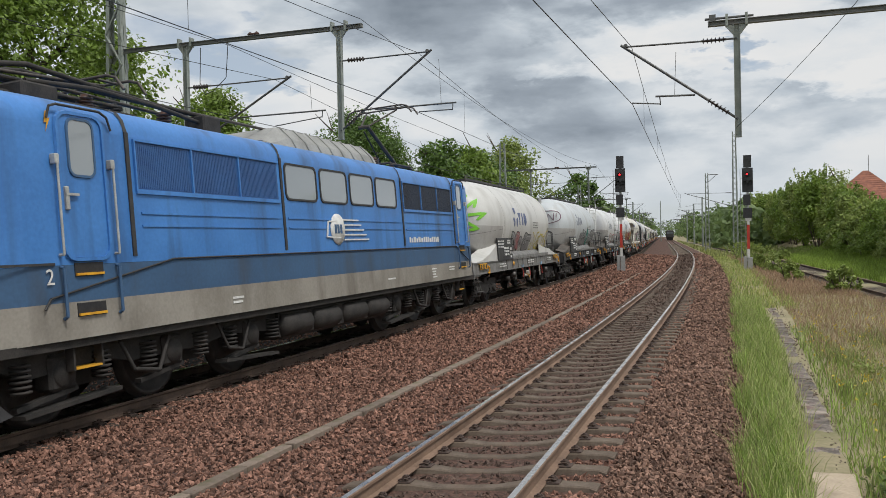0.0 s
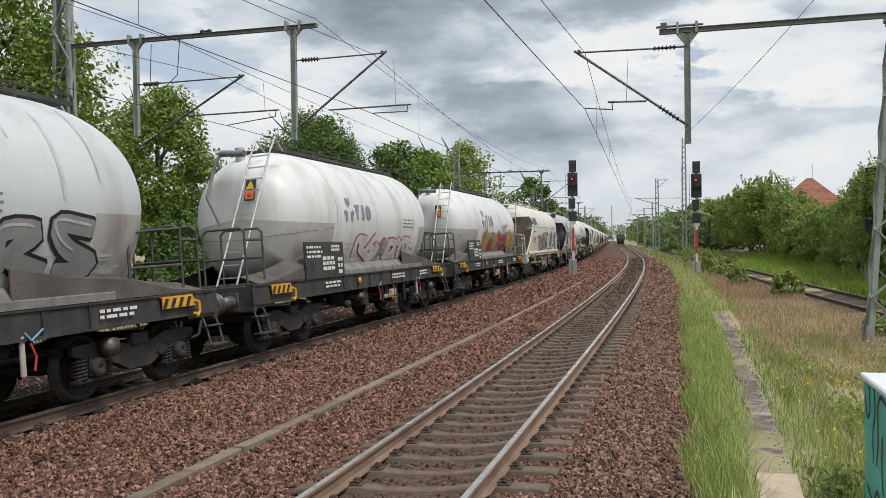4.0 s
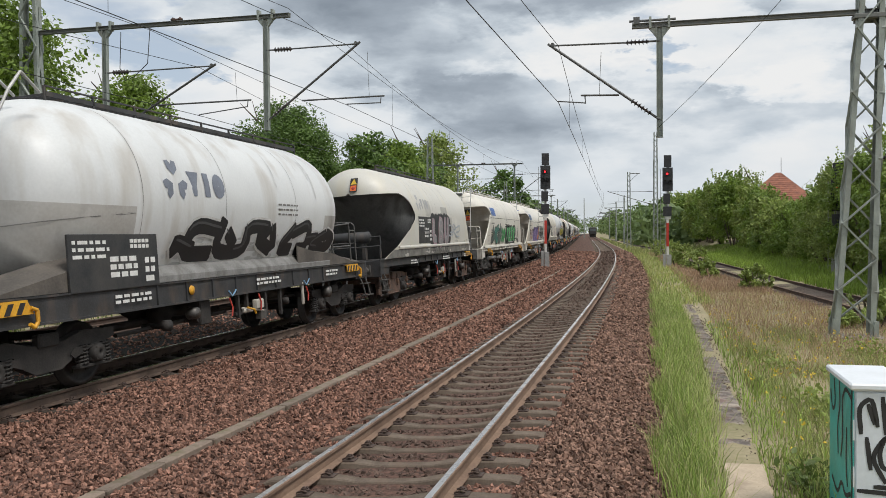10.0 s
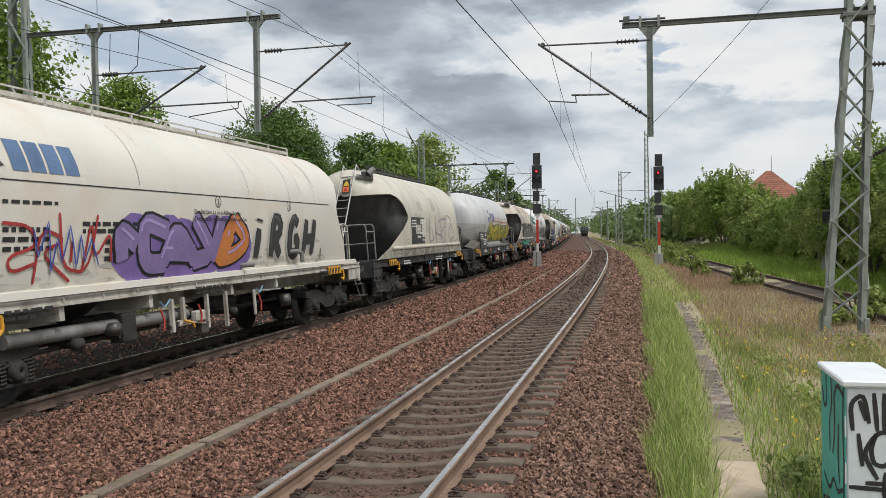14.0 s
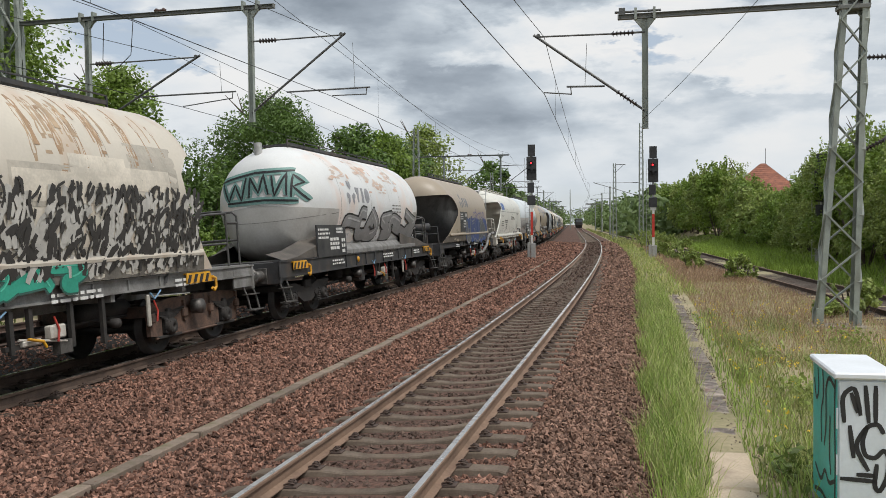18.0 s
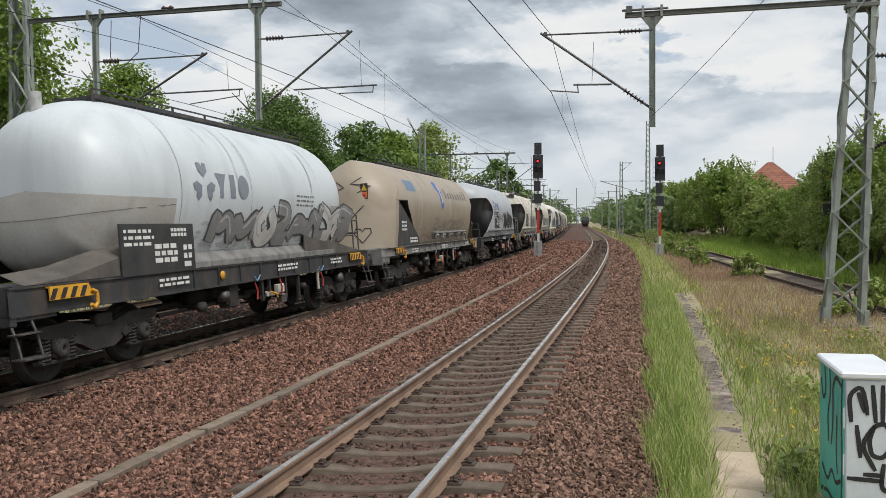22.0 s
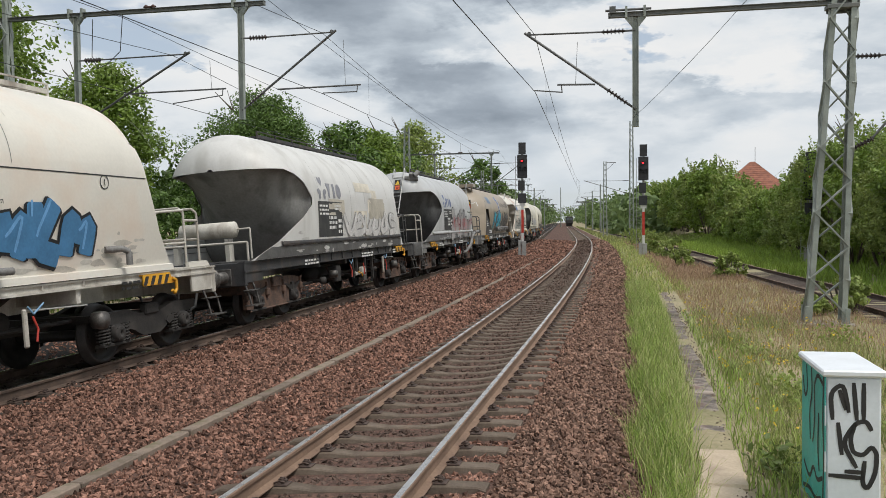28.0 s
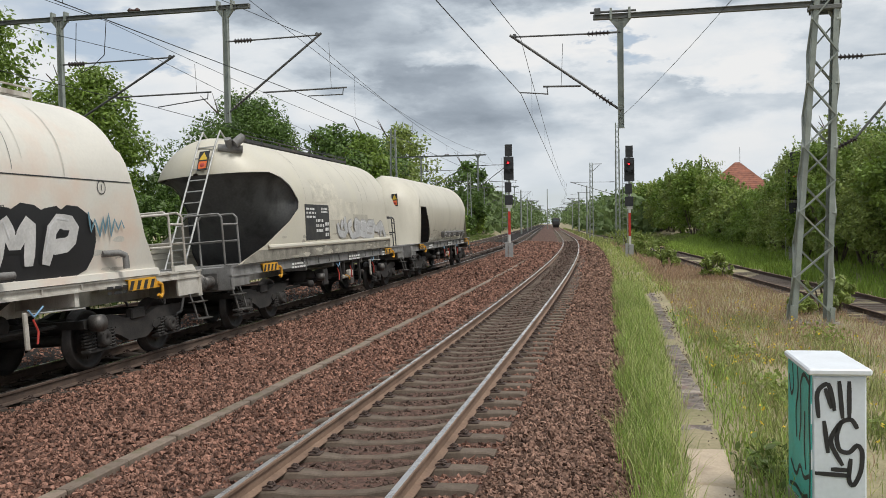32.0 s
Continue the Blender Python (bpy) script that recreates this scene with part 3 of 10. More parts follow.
def build_kerb():
    """The edge slabs of an old platform, laid flush in the grass."""
    tr = empty("platform_edge", "row of worn concrete edge slabs sunk in grass", "platform edge", kind="structure")
    rng = random.Random(8)
    s = 4.6
    while s < 31:
        ln = rng.choice([1.0, 1.0, 1.2, 0.8])
        mid = s + ln / 2
        c, w = float(np.interp(mid, [8, 12, 20, 30], [3.33, 3.5, 3.66, 3.78])), float(np.interp(mid, [8, 12, 20, 30], [0.50, 0.33, 0.28, 0.20]))
        m = Mesh()
        n = 9
        near = [(-ln / 2 + 0.006 + (ln - 0.012) * i / n, -w / 2 + rng.choice([0, 0, 0.01, 0.03, 0.06]) * rng.random() - 0.01) for i in range(n + 1)]
        away = [(-ln / 2 + 0.006 + (ln - 0.012) * i / n, w / 2 - rng.choice([0, 0.01, 0.02, 0.05]) * rng.random()) for i in range(n, -1, -1)]
        out = near + away
        low = [(x, y, -0.46) for x, y in out]
        rim = [(x, y, -0.285 - rng.uniform(0, 0.02)) for x, y in out]
        top = [(x * 0.965, y * 0.90, -0.262 - rng.uniform(0, 0.006)) for x, y in out]
        m.grid([low, rim, top], 0, False, True)
        m.add(top, [tuple(range(len(top)))])
        m.obj("slab", M_KERBSAND if mid < 9.6 else M_KERB, tr, at=on_track(mid, c + rng.uniform(-0.025, 0.025), rng.uniform(-0.025, 0.012)) @ pose(0, 0, 0, rng.uniform(-3, 3), rng.uniform(-1.4, 1.4), rng.uniform(-2.4, 2.4)))
        s += ln


build_ground()
build_tracks()
build_siding()
build_kerb()


# ---- the train ----
M_FRAME = mat("frame_paint_dark", (0.05, 0.05, 0.053), (0.024, 0.023, 0.023), rough=0.65, scale=4, fine=40, grime=(0.12, 0.085, 0.06), amount=0.5, gscale=(4, 4, 1.5))
M_FRAMELIGHT = mat("frame_paint_grey", (0.27, 0.265, 0.255), (0.13, 0.125, 0.118), rough=0.6, scale=3, fine=40, grime=(0.08, 0.07, 0.06), amount=0.75, gscale=(3, 3, 0.8))
M_FRAMEWHITE = mat("frame_paint_cream", (0.60, 0.575, 0.52), (0.40, 0.37, 0.32), rough=0.6, scale=3, fine=40, grime=(0.15, 0.11, 0.08), amount=0.7, gscale=(3, 3, 0.6))
M_BOGIE = mat("bogie_grime", (0.046, 0.04, 0.036), (0.016, 0.015, 0.014), rough=0.8, scale=5, fine=45, bump=0.3)
M_BOGIERUST = mat("bogie_rust", (0.17, 0.10, 0.07), (0.05, 0.036, 0.03), rough=0.85, scale=5, fine=45, bump=0.3)
M_TREAD = mat("wheel_steel", (0.055, 0.048, 0.044), (0.024, 0.022, 0.021), rough=0.6, metal=0.3, scale=6, fine=40)
M_BUFFER = mat("buffer_steel", (0.16, 0.15, 0.14), (0.06, 0.055, 0.05), rough=0.5, metal=0.5, scale=8, fine=50)
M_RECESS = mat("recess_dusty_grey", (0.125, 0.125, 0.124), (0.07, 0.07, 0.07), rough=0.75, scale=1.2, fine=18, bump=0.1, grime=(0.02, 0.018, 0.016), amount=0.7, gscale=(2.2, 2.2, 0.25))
M_RECESSPALE = mat("recess_pale_grey", (0.30, 0.295, 0.28), (0.19, 0.185, 0.175), rough=0.75, scale=1.2, fine=18, bump=0.1, grime=(0.05, 0.045, 0.04), amount=0.6, gscale=(2.2, 2.2, 0.25))
M_RECESSLIGHT = mat("recess_dusty_cream", (0.46, 0.43, 0.385), (0.33, 0.305, 0.265), rough=0.75, scale=1.2, fine=18, bump=0.08, grime=(0.24, 0.19, 0.14), amount=0.5, gscale=(1.6, 1.6, 0.3))
M_ENDDIRT = mat("end_plate_grimy", (0.47, 0.46, 0.44), (0.36, 0.34, 0.315), rough=0.6, scale=1.4, fine=22, bump=0.03, grime=(0.12, 0.095, 0.075), amount=0.6, gscale=(1.4, 1.4, 0.5), spread=0.16)
M_APRON = mat("apron_brown_dust", (0.13, 0.112, 0.096), (0.065, 0.057, 0.05), rough=0.8, scale=2.5, fine=30, grime=(0.05, 0.045, 0.04), amount=0.6, gscale=(2, 2, 1))
M_STEEL = mat("galvanised_steel", (0.55, 0.55, 0.53), (0.36, 0.355, 0.34), rough=0.5, metal=0.3, scale=8, fine=60)
M_DARKRAIL = mat("handrail_dark", (0.09, 0.088, 0.085), (0.045, 0.043, 0.04), rough=0.6, scale=8, fine=50)
M_YELLOW = mat("bracket_yellow", (0.80, 0.42, 0.03), (0.55, 0.26, 0.02), rough=0.55, scale=6, fine=40, grime=(0.12, 0.07, 0.03), amount=0.4)
M_BLACK = mat("black_paint", (0.018, 0.018, 0.02), (0.032, 0.03, 0.03), rough=0.6, scale=6, fine=40)
M_PLATE = mat("plate_black", (0.022, 0.023, 0.026), (0.05, 0.048, 0.046), rough=0.55, scale=3, fine=40, grime=(0.10, 0.09, 0.08), amount=0.3, gscale=(3, 3, 1))
M_WHITE = mat("lettering_white", (0.78, 0.78, 0.76), (0.58, 0.57, 0.54), rough=0.6, scale=9, fine=60)
M_RED = mat("marking_red", (0.55, 0.06, 0.04), (0.36, 0.04, 0.03), rough=0.55, scale=6, fine=40)
M_ORANGE = mat("sign_orange", (0.80, 0.17, 0.03), (0.62, 0.12, 0.03), rough=0.55, scale=6, fine=40)
M_GASKET_ = mat("hose_rubber", (0.03, 0.03, 0.032), (0.05, 0.048, 0.045), rough=0.7, scale=8, fine=50)
M_HOSEBLUE = mat("hose_pale_blue", (0.22, 0.38, 0.55), (0.14, 0.26, 0.40), rough=0.5, scale=8, fine=50)
_spray = {}


def spray(rgb):
    """A sprayed or painted colour."""
    if rgb not in _spray:
        _spray[rgb] = mat("spray_paint", rgb, tuple(c * 0.7 for c in rgb), rough=0.55, scale=3, fine=25, bump=0.03)
    return _spray[rgb]


_shell = {}


def shell_paint(rgb, dirt, amount, rust=None):
    key = (rgb, dirt, amount, rust)
    if key not in _shell:
        _shell[key] = mat("tank_paint", rgb, tuple(c * 0.86 for c in rgb), rough=0.45, scale=0.9, fine=22, bump=0.02, grime=dirt, amount=amount, gscale=(0.9, 0.9, 0.8) if rust else (1.7, 1.7, 0.22), spread=0.16)
    return _shell[key]


WL = 15.5          # wagon length over buffers; set_length() changes it from wagon to wagon
SHIFT = pose(-WL / 2, 0, 0)


def set_length(v):
    global WL, SHIFT
    WL, SHIFT = v, pose(-v / 2, 0, 0)


class Kind:
    """The outline of one build of tank wagon, x from the leading buffers."""

    def __init__(self, zc, zt, R, zb, yb, nose_z, nose_x, dome, bite, frame_low, rear=None):
        self.rear, self.nose_rear = rear, nose_x
        self.zc, self.zt, self.R, self.zb, self.yb = zc, zt, R, zb, yb
        self.nose_z, self.nose_x, self.dome, self.bite, self.frame_low = nose_z, nose_x, dome, bite, frame_low

    def hw(self, z):
        """Half width at the height z."""
        if z >= self.zc:
            return self.R * math.sqrt(max(0, 1 - ((z - self.zc) / (self.zt - self.zc)) ** 2))
        k = min(1, (self.zc - z) / (self.zc - self.zb))
        return self.R + (self.yb - self.R) * k ** 1.8

    def start(self, z, rear=False):
        """Where the side sheet begins at the height z, from the leading or the trailing buffers."""
        if z >= self.nose_z or not self.bite:
            return self.nose_rear if rear else self.nose_x
        b = self.rear if rear and self.rear else self.bite
        return float(np.interp(-z, [-q[0] for q in b], [q[1] for q in b]))


ROUND = Kind(2.75, 4.26, 1.47, 1.58, 1.12, 1.0, 3.65, 1.75, None, 1.0)
WEDGE = Kind(2.75, 4.26, 1.47, 1.36, 1.40, 3.36, 2.25, 0.92, [(3.36, 2.3), (3.28, 2.8), (3.1, 3.2), (2.72, 3.6), (2.55, 3.55), (2.25, 2.95), (1.95, 2.1), (1.70, 1.4), (1.36, 0.05)], 1.15, [(3.36, 2.95), (3.0, 3.3), (2.6, 3.2), (2.0, 2.9), (1.70, 2.7), (1.36, 2.4)])
WEDGE.nose_rear = 2.9
HOPPER = Kind(2.85, 4.21, 1.46, 1.46, 1.30, 3.40, 2.3, 0.78, [(3.40, 2.35), (3.32, 2.75), (3.2, 3.0), (3.0, 3.2), (2.85, 3.15), (2.4, 2.6), (1.9, 1.95), (1.46, 1.3)], 1.24, [(3.40, 2.15), (3.2, 2.25), (2.8, 2.4), (2.6, 2.35), (2.0, 1.95), (1.46, 1.6)])
HOPPER.nose_rear = 2.1
HOPPER_S = Kind(2.85, 4.21, 1.46, 1.46, 1.30, 3.40, 1.9, 1.0, HOPPER.bite, 1.24, [(3.40, 3.0), (3.2, 2.95), (2.8, 2.85), (2.0, 2.5), (1.46, 2.1)])
HOPPER_S.nose_rear = 3.1
TAN = Kind(2.75, 4.21, 1.46, 1.34, 1.10, 2.84, 2.65, 0.0, [(2.84, 2.65), (2.6, 2.75), (1.7, 4.0), (1.34, 4.2)], 1.1, [(2.84, 2.05), (2.5, 2.3), (2.0, 2.1), (1.34, 1.75)])
TAN.nose_rear = 2.05
# leading headstock, bogie behind it, lashing brackets from the leading and the trailing headstock
for kind, head, bogie, hook_f, hook_r in ((ROUND, -0.17, 2.15, 0.95, 1.15), (WEDGE, -0.15, 2.1, 1.8, 2.2), (HOPPER, 0.42, 2.15, 2.5, 2.0), (HOPPER_S, 0.42, 2.15, 2.5, 2.0), (TAN, -0.33, 2.6, 1.6, 1.4)):
    kind.head, kind.bogie, kind.hook_f, kind.hook_r = head, bogie, hook_f, hook_r


def profile(k, n=44):
    """(y, z) from the lower right edge over the top to the lower left."""
    right = []
    zs = np.concatenate([np.linspace(k.zb, k.zc, n // 4, endpoint=False), k.zc + (k.zt - k.zc) * np.sin(np.linspace(0, math.pi / 2, n // 3 + 1))])
    if k.bite:
        zs = np.unique(np.concatenate([zs, [b[0] for b in k.bite], np.linspace(k.zb, k.nose_z, 18)]))
    right = [(-k.hw(z), float(z)) for z in zs]
    if k is ROUND:
        right = [(-k.yb * math.sin(a), 1.2 + (k.zb - 1.2) * (1 - math.cos(a))) for a in np.linspace(0, math.pi / 2, 6, endpoint=False)] + right
    return right + [(-y, z) for y, z in right[-2::-1]]


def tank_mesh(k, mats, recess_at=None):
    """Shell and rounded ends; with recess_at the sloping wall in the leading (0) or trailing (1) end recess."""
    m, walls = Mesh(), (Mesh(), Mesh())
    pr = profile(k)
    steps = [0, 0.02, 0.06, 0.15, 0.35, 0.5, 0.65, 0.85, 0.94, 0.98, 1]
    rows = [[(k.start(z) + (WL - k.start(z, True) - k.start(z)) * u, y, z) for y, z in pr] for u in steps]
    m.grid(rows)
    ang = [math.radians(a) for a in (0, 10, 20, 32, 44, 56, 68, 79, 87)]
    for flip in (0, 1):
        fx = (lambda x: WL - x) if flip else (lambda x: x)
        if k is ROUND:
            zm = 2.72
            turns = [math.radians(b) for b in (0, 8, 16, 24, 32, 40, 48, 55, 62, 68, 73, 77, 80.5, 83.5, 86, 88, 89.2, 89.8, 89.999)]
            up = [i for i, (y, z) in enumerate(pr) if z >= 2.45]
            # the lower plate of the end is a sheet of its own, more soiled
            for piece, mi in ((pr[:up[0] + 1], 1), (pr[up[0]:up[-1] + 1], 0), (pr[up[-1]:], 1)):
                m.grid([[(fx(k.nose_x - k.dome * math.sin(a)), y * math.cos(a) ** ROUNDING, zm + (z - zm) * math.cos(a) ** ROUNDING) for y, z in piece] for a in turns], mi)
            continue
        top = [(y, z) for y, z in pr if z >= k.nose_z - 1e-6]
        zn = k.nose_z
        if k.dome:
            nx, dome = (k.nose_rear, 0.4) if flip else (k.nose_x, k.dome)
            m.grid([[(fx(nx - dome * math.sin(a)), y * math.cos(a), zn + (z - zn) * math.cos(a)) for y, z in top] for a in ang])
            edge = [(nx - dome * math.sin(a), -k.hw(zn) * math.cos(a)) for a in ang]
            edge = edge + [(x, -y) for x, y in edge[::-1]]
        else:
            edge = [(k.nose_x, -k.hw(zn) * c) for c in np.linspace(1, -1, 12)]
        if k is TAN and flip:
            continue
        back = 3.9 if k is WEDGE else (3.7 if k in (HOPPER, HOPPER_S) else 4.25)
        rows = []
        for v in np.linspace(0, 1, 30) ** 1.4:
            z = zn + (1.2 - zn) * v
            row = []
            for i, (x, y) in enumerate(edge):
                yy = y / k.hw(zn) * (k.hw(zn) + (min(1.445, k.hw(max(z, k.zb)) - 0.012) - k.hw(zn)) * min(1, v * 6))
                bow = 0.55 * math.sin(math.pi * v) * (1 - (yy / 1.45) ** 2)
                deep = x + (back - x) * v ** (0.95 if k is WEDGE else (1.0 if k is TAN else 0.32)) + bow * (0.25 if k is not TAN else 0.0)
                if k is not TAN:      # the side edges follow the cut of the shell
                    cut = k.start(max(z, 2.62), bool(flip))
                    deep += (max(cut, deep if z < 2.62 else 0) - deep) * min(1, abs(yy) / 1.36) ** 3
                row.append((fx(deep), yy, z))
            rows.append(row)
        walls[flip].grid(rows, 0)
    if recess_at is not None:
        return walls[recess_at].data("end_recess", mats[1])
    me = m.data("tank", mats)
    bm = bmesh.new()
    bm.from_mesh(me)
    bmesh.ops.remove_doubles(bm, verts=bm.verts, dist=0.002)
    bmesh.ops.recalc_face_normals(bm, faces=bm.faces)
    bm.to_mesh(me)
    bm.free()
    return me


def side_decal(m, k, poly, eps, mi):
    """A flat outline of (x, z) laid on the curved right side; fine steps follow the curve."""
    n = len(poly)
    c = (sum(p[0] for p in poly) / n, sum(p[1] for p in poly) / n)
    on = lambda x, z: (x, -(k.hw(min(z, k.zt - 0.01)) + eps) if z > k.zb else -(k.yb + eps), z)
    rings = [[on(c[0] + (x - c[0]) * f, c[1] + (z - c[1]) * f) for x, z in poly] for f in (0.02, 0.5, 1.0)]
    m.grid(rings, mi, False, True)


def quad(x0, z0, x1, z1, lean=0.0):
    """A rectangle as an outline with extra points on its upright edges."""
    return [(x0 + lean * t, z0 + (z1 - z0) * t) for t in (0, 0.33, 0.66, 1)] + [(x1 + lean * t, z0 + (z1 - z0) * t) for t in (1, 0.66, 0.33, 0)]


def stroke(m, k, pts, w, eps, mi, place=None):
    """A painted line of the width w through (x, z) points."""
    dense = []
    for a, b in zip(pts, pts[1:]):
        n = max(1, int(math.hypot(b[0] - a[0], b[1] - a[1]) / 0.09))
        dense += [(a[0] + (b[0] - a[0]) * i / n, a[1] + (b[1] - a[1]) * i / n) for i in range(n)]
    dense.append(pts[-1])
    on = place or (lambda x, z: (x, -(k.hw(min(z, k.zt - 0.01)) if z > k.zb else k.yb) - eps, z))
    rows = []
    for i, (x, z) in enumerate(dense):
        p, q = dense[max(0, i - 1)], dense[min(len(dense) - 1, i + 1)]
        d = math.hypot(q[0] - p[0], q[1] - p[1]) or 1
        nx, nz = -(q[1] - p[1]) / d * w / 2, (q[0] - p[0]) / d * w / 2
        f = 0.75 if i in (0, len(dense) - 1) else 1.0
        rows.append([on(x - nx * f, z - nz * f), on(x, z), on(x + nx * f, z + nz * f)])
    m.grid(rows, mi, False)


# skeletons of painted signs in a unit square: real letters by name, free forms without one
LETTERS = {
    "E": [[(0.85, 0.95), (0.12, 0.92), (0.1, 0.08), (0.88, 0.05)], [(0.12, 0.5), (0.72, 0.52)]], "K": [[(0.12, 1.0), (0.15, 0.0)], [(0.9, 0.98), (0.22, 0.48), (0.95, 0.0)]],
    "Y": [[(0.05, 1.0), (0.45, 0.5), (0.95, 1.0)], [(0.45, 0.5), (0.25, 0.0)]], "I": [[(0.5, 0.78), (0.45, 0.0)], [(0.52, 0.95), (0.52, 1.0)]], "R": [[(0.1, 0.0), (0.12, 0.96), (0.8, 0.9), (0.72, 0.55), (0.2, 0.5), (0.92, 0.0)]],
    "G": [[(0.9, 0.82), (0.5, 1.0), (0.1, 0.7), (0.12, 0.2), (0.55, 0.0), (0.92, 0.2), (0.9, 0.48), (0.55, 0.46)]], "H": [[(0.12, 1.0), (0.1, 0.0)], [(0.88, 1.0), (0.9, 0.0)], [(0.12, 0.5), (0.88, 0.52)]],
    ".": [[(0.35, 0.04), (0.4, 0.05)]], "L": [[(0.15, 1.0), (0.12, 0.08), (0.85, 0.05)]], "T": [[(0.02, 0.95), (0.98, 0.95)], [(0.5, 0.95), (0.46, 0.0)]], "P": [[(0.12, 0.0), (0.12, 0.95), (0.85, 0.88), (0.8, 0.5), (0.15, 0.45)]],
    "M": [[(0.05, 0.0), (0.12, 0.97), (0.5, 0.4), (0.88, 0.97), (0.95, 0.0)]], "O": [[(0.5, 1.0), (0.1, 0.75), (0.1, 0.25), (0.5, 0.0), (0.9, 0.25), (0.9, 0.75), (0.5, 1.0)]], "Z": [[(0.08, 0.95), (0.92, 0.95), (0.1, 0.05), (0.95, 0.05)]],
    "N": [[(0.08, 0.0), (0.1, 1.0), (0.88, 0.0), (0.92, 1.0)]], "B": [[(0.12, 0.0), (0.12, 1.0), (0.8, 0.88), (0.7, 0.55), (0.2, 0.52)], [(0.2, 0.52), (0.9, 0.4), (0.85, 0.05), (0.12, 0.0)]], "U": [[(0.1, 1.0), (0.12, 0.15), (0.5, 0.0), (0.88, 0.15), (0.9, 1.0)]]}
FORMS = [[[(0.0, 0.9), (0.5, 1.0), (0.55, 0.1), (0.0, 0.05)], [(0.55, 0.6), (1.0, 0.9), (0.95, 0.1)]], [[(0.05, 0.0), (0.1, 0.95), (0.5, 0.35), (0.9, 0.95), (0.95, 0.0)]],
         [[(0.9, 0.85), (0.4, 1.0), (0.05, 0.5), (0.35, 0.0), (0.9, 0.15), (0.85, 0.5), (0.5, 0.48)]], [[(0.1, 1.0), (0.15, 0.1), (0.85, 0.05), (0.9, 1.0)], [(0.45, 0.75), (0.5, 0.35)]],
         [[(0.05, 0.05), (0.45, 1.0), (0.95, 0.05)], [(0.2, 0.4), (0.8, 0.35)]], [[(0.9, 0.9), (0.2, 0.95), (0.15, 0.55), (0.85, 0.5), (0.8, 0.05), (0.1, 0.1)]],
         [[(0.1, 0.0), (0.1, 1.0), (0.8, 0.8), (0.15, 0.5), (0.9, 0.0)]], [[(0.5, 1.0), (0.05, 0.6), (0.2, 0.05), (0.8, 0.0), (0.95, 0.6), (0.55, 0.95)], [(0.4, 0.6), (0.6, 0.4)]], [[(0.1, 1.0), (0.15, 0.0)], [(0.9, 1.0), (0.2, 0.5), (0.95, 0.0)]]]


def rounded(pts, times=2):
    """Cuts the corners of a line."""
    for _ in range(times):
        cut = [pts[0]]
        for a, b in zip(pts, pts[1:]):
            cut += [(a[0] * 0.78 + b[0] * 0.22, a[1] * 0.78 + b[1] * 0.22), (a[0] * 0.22 + b[0] * 0.78, a[1] * 0.22 + b[1] * 0.78)]
        pts = cut + [pts[-1]]
    return pts


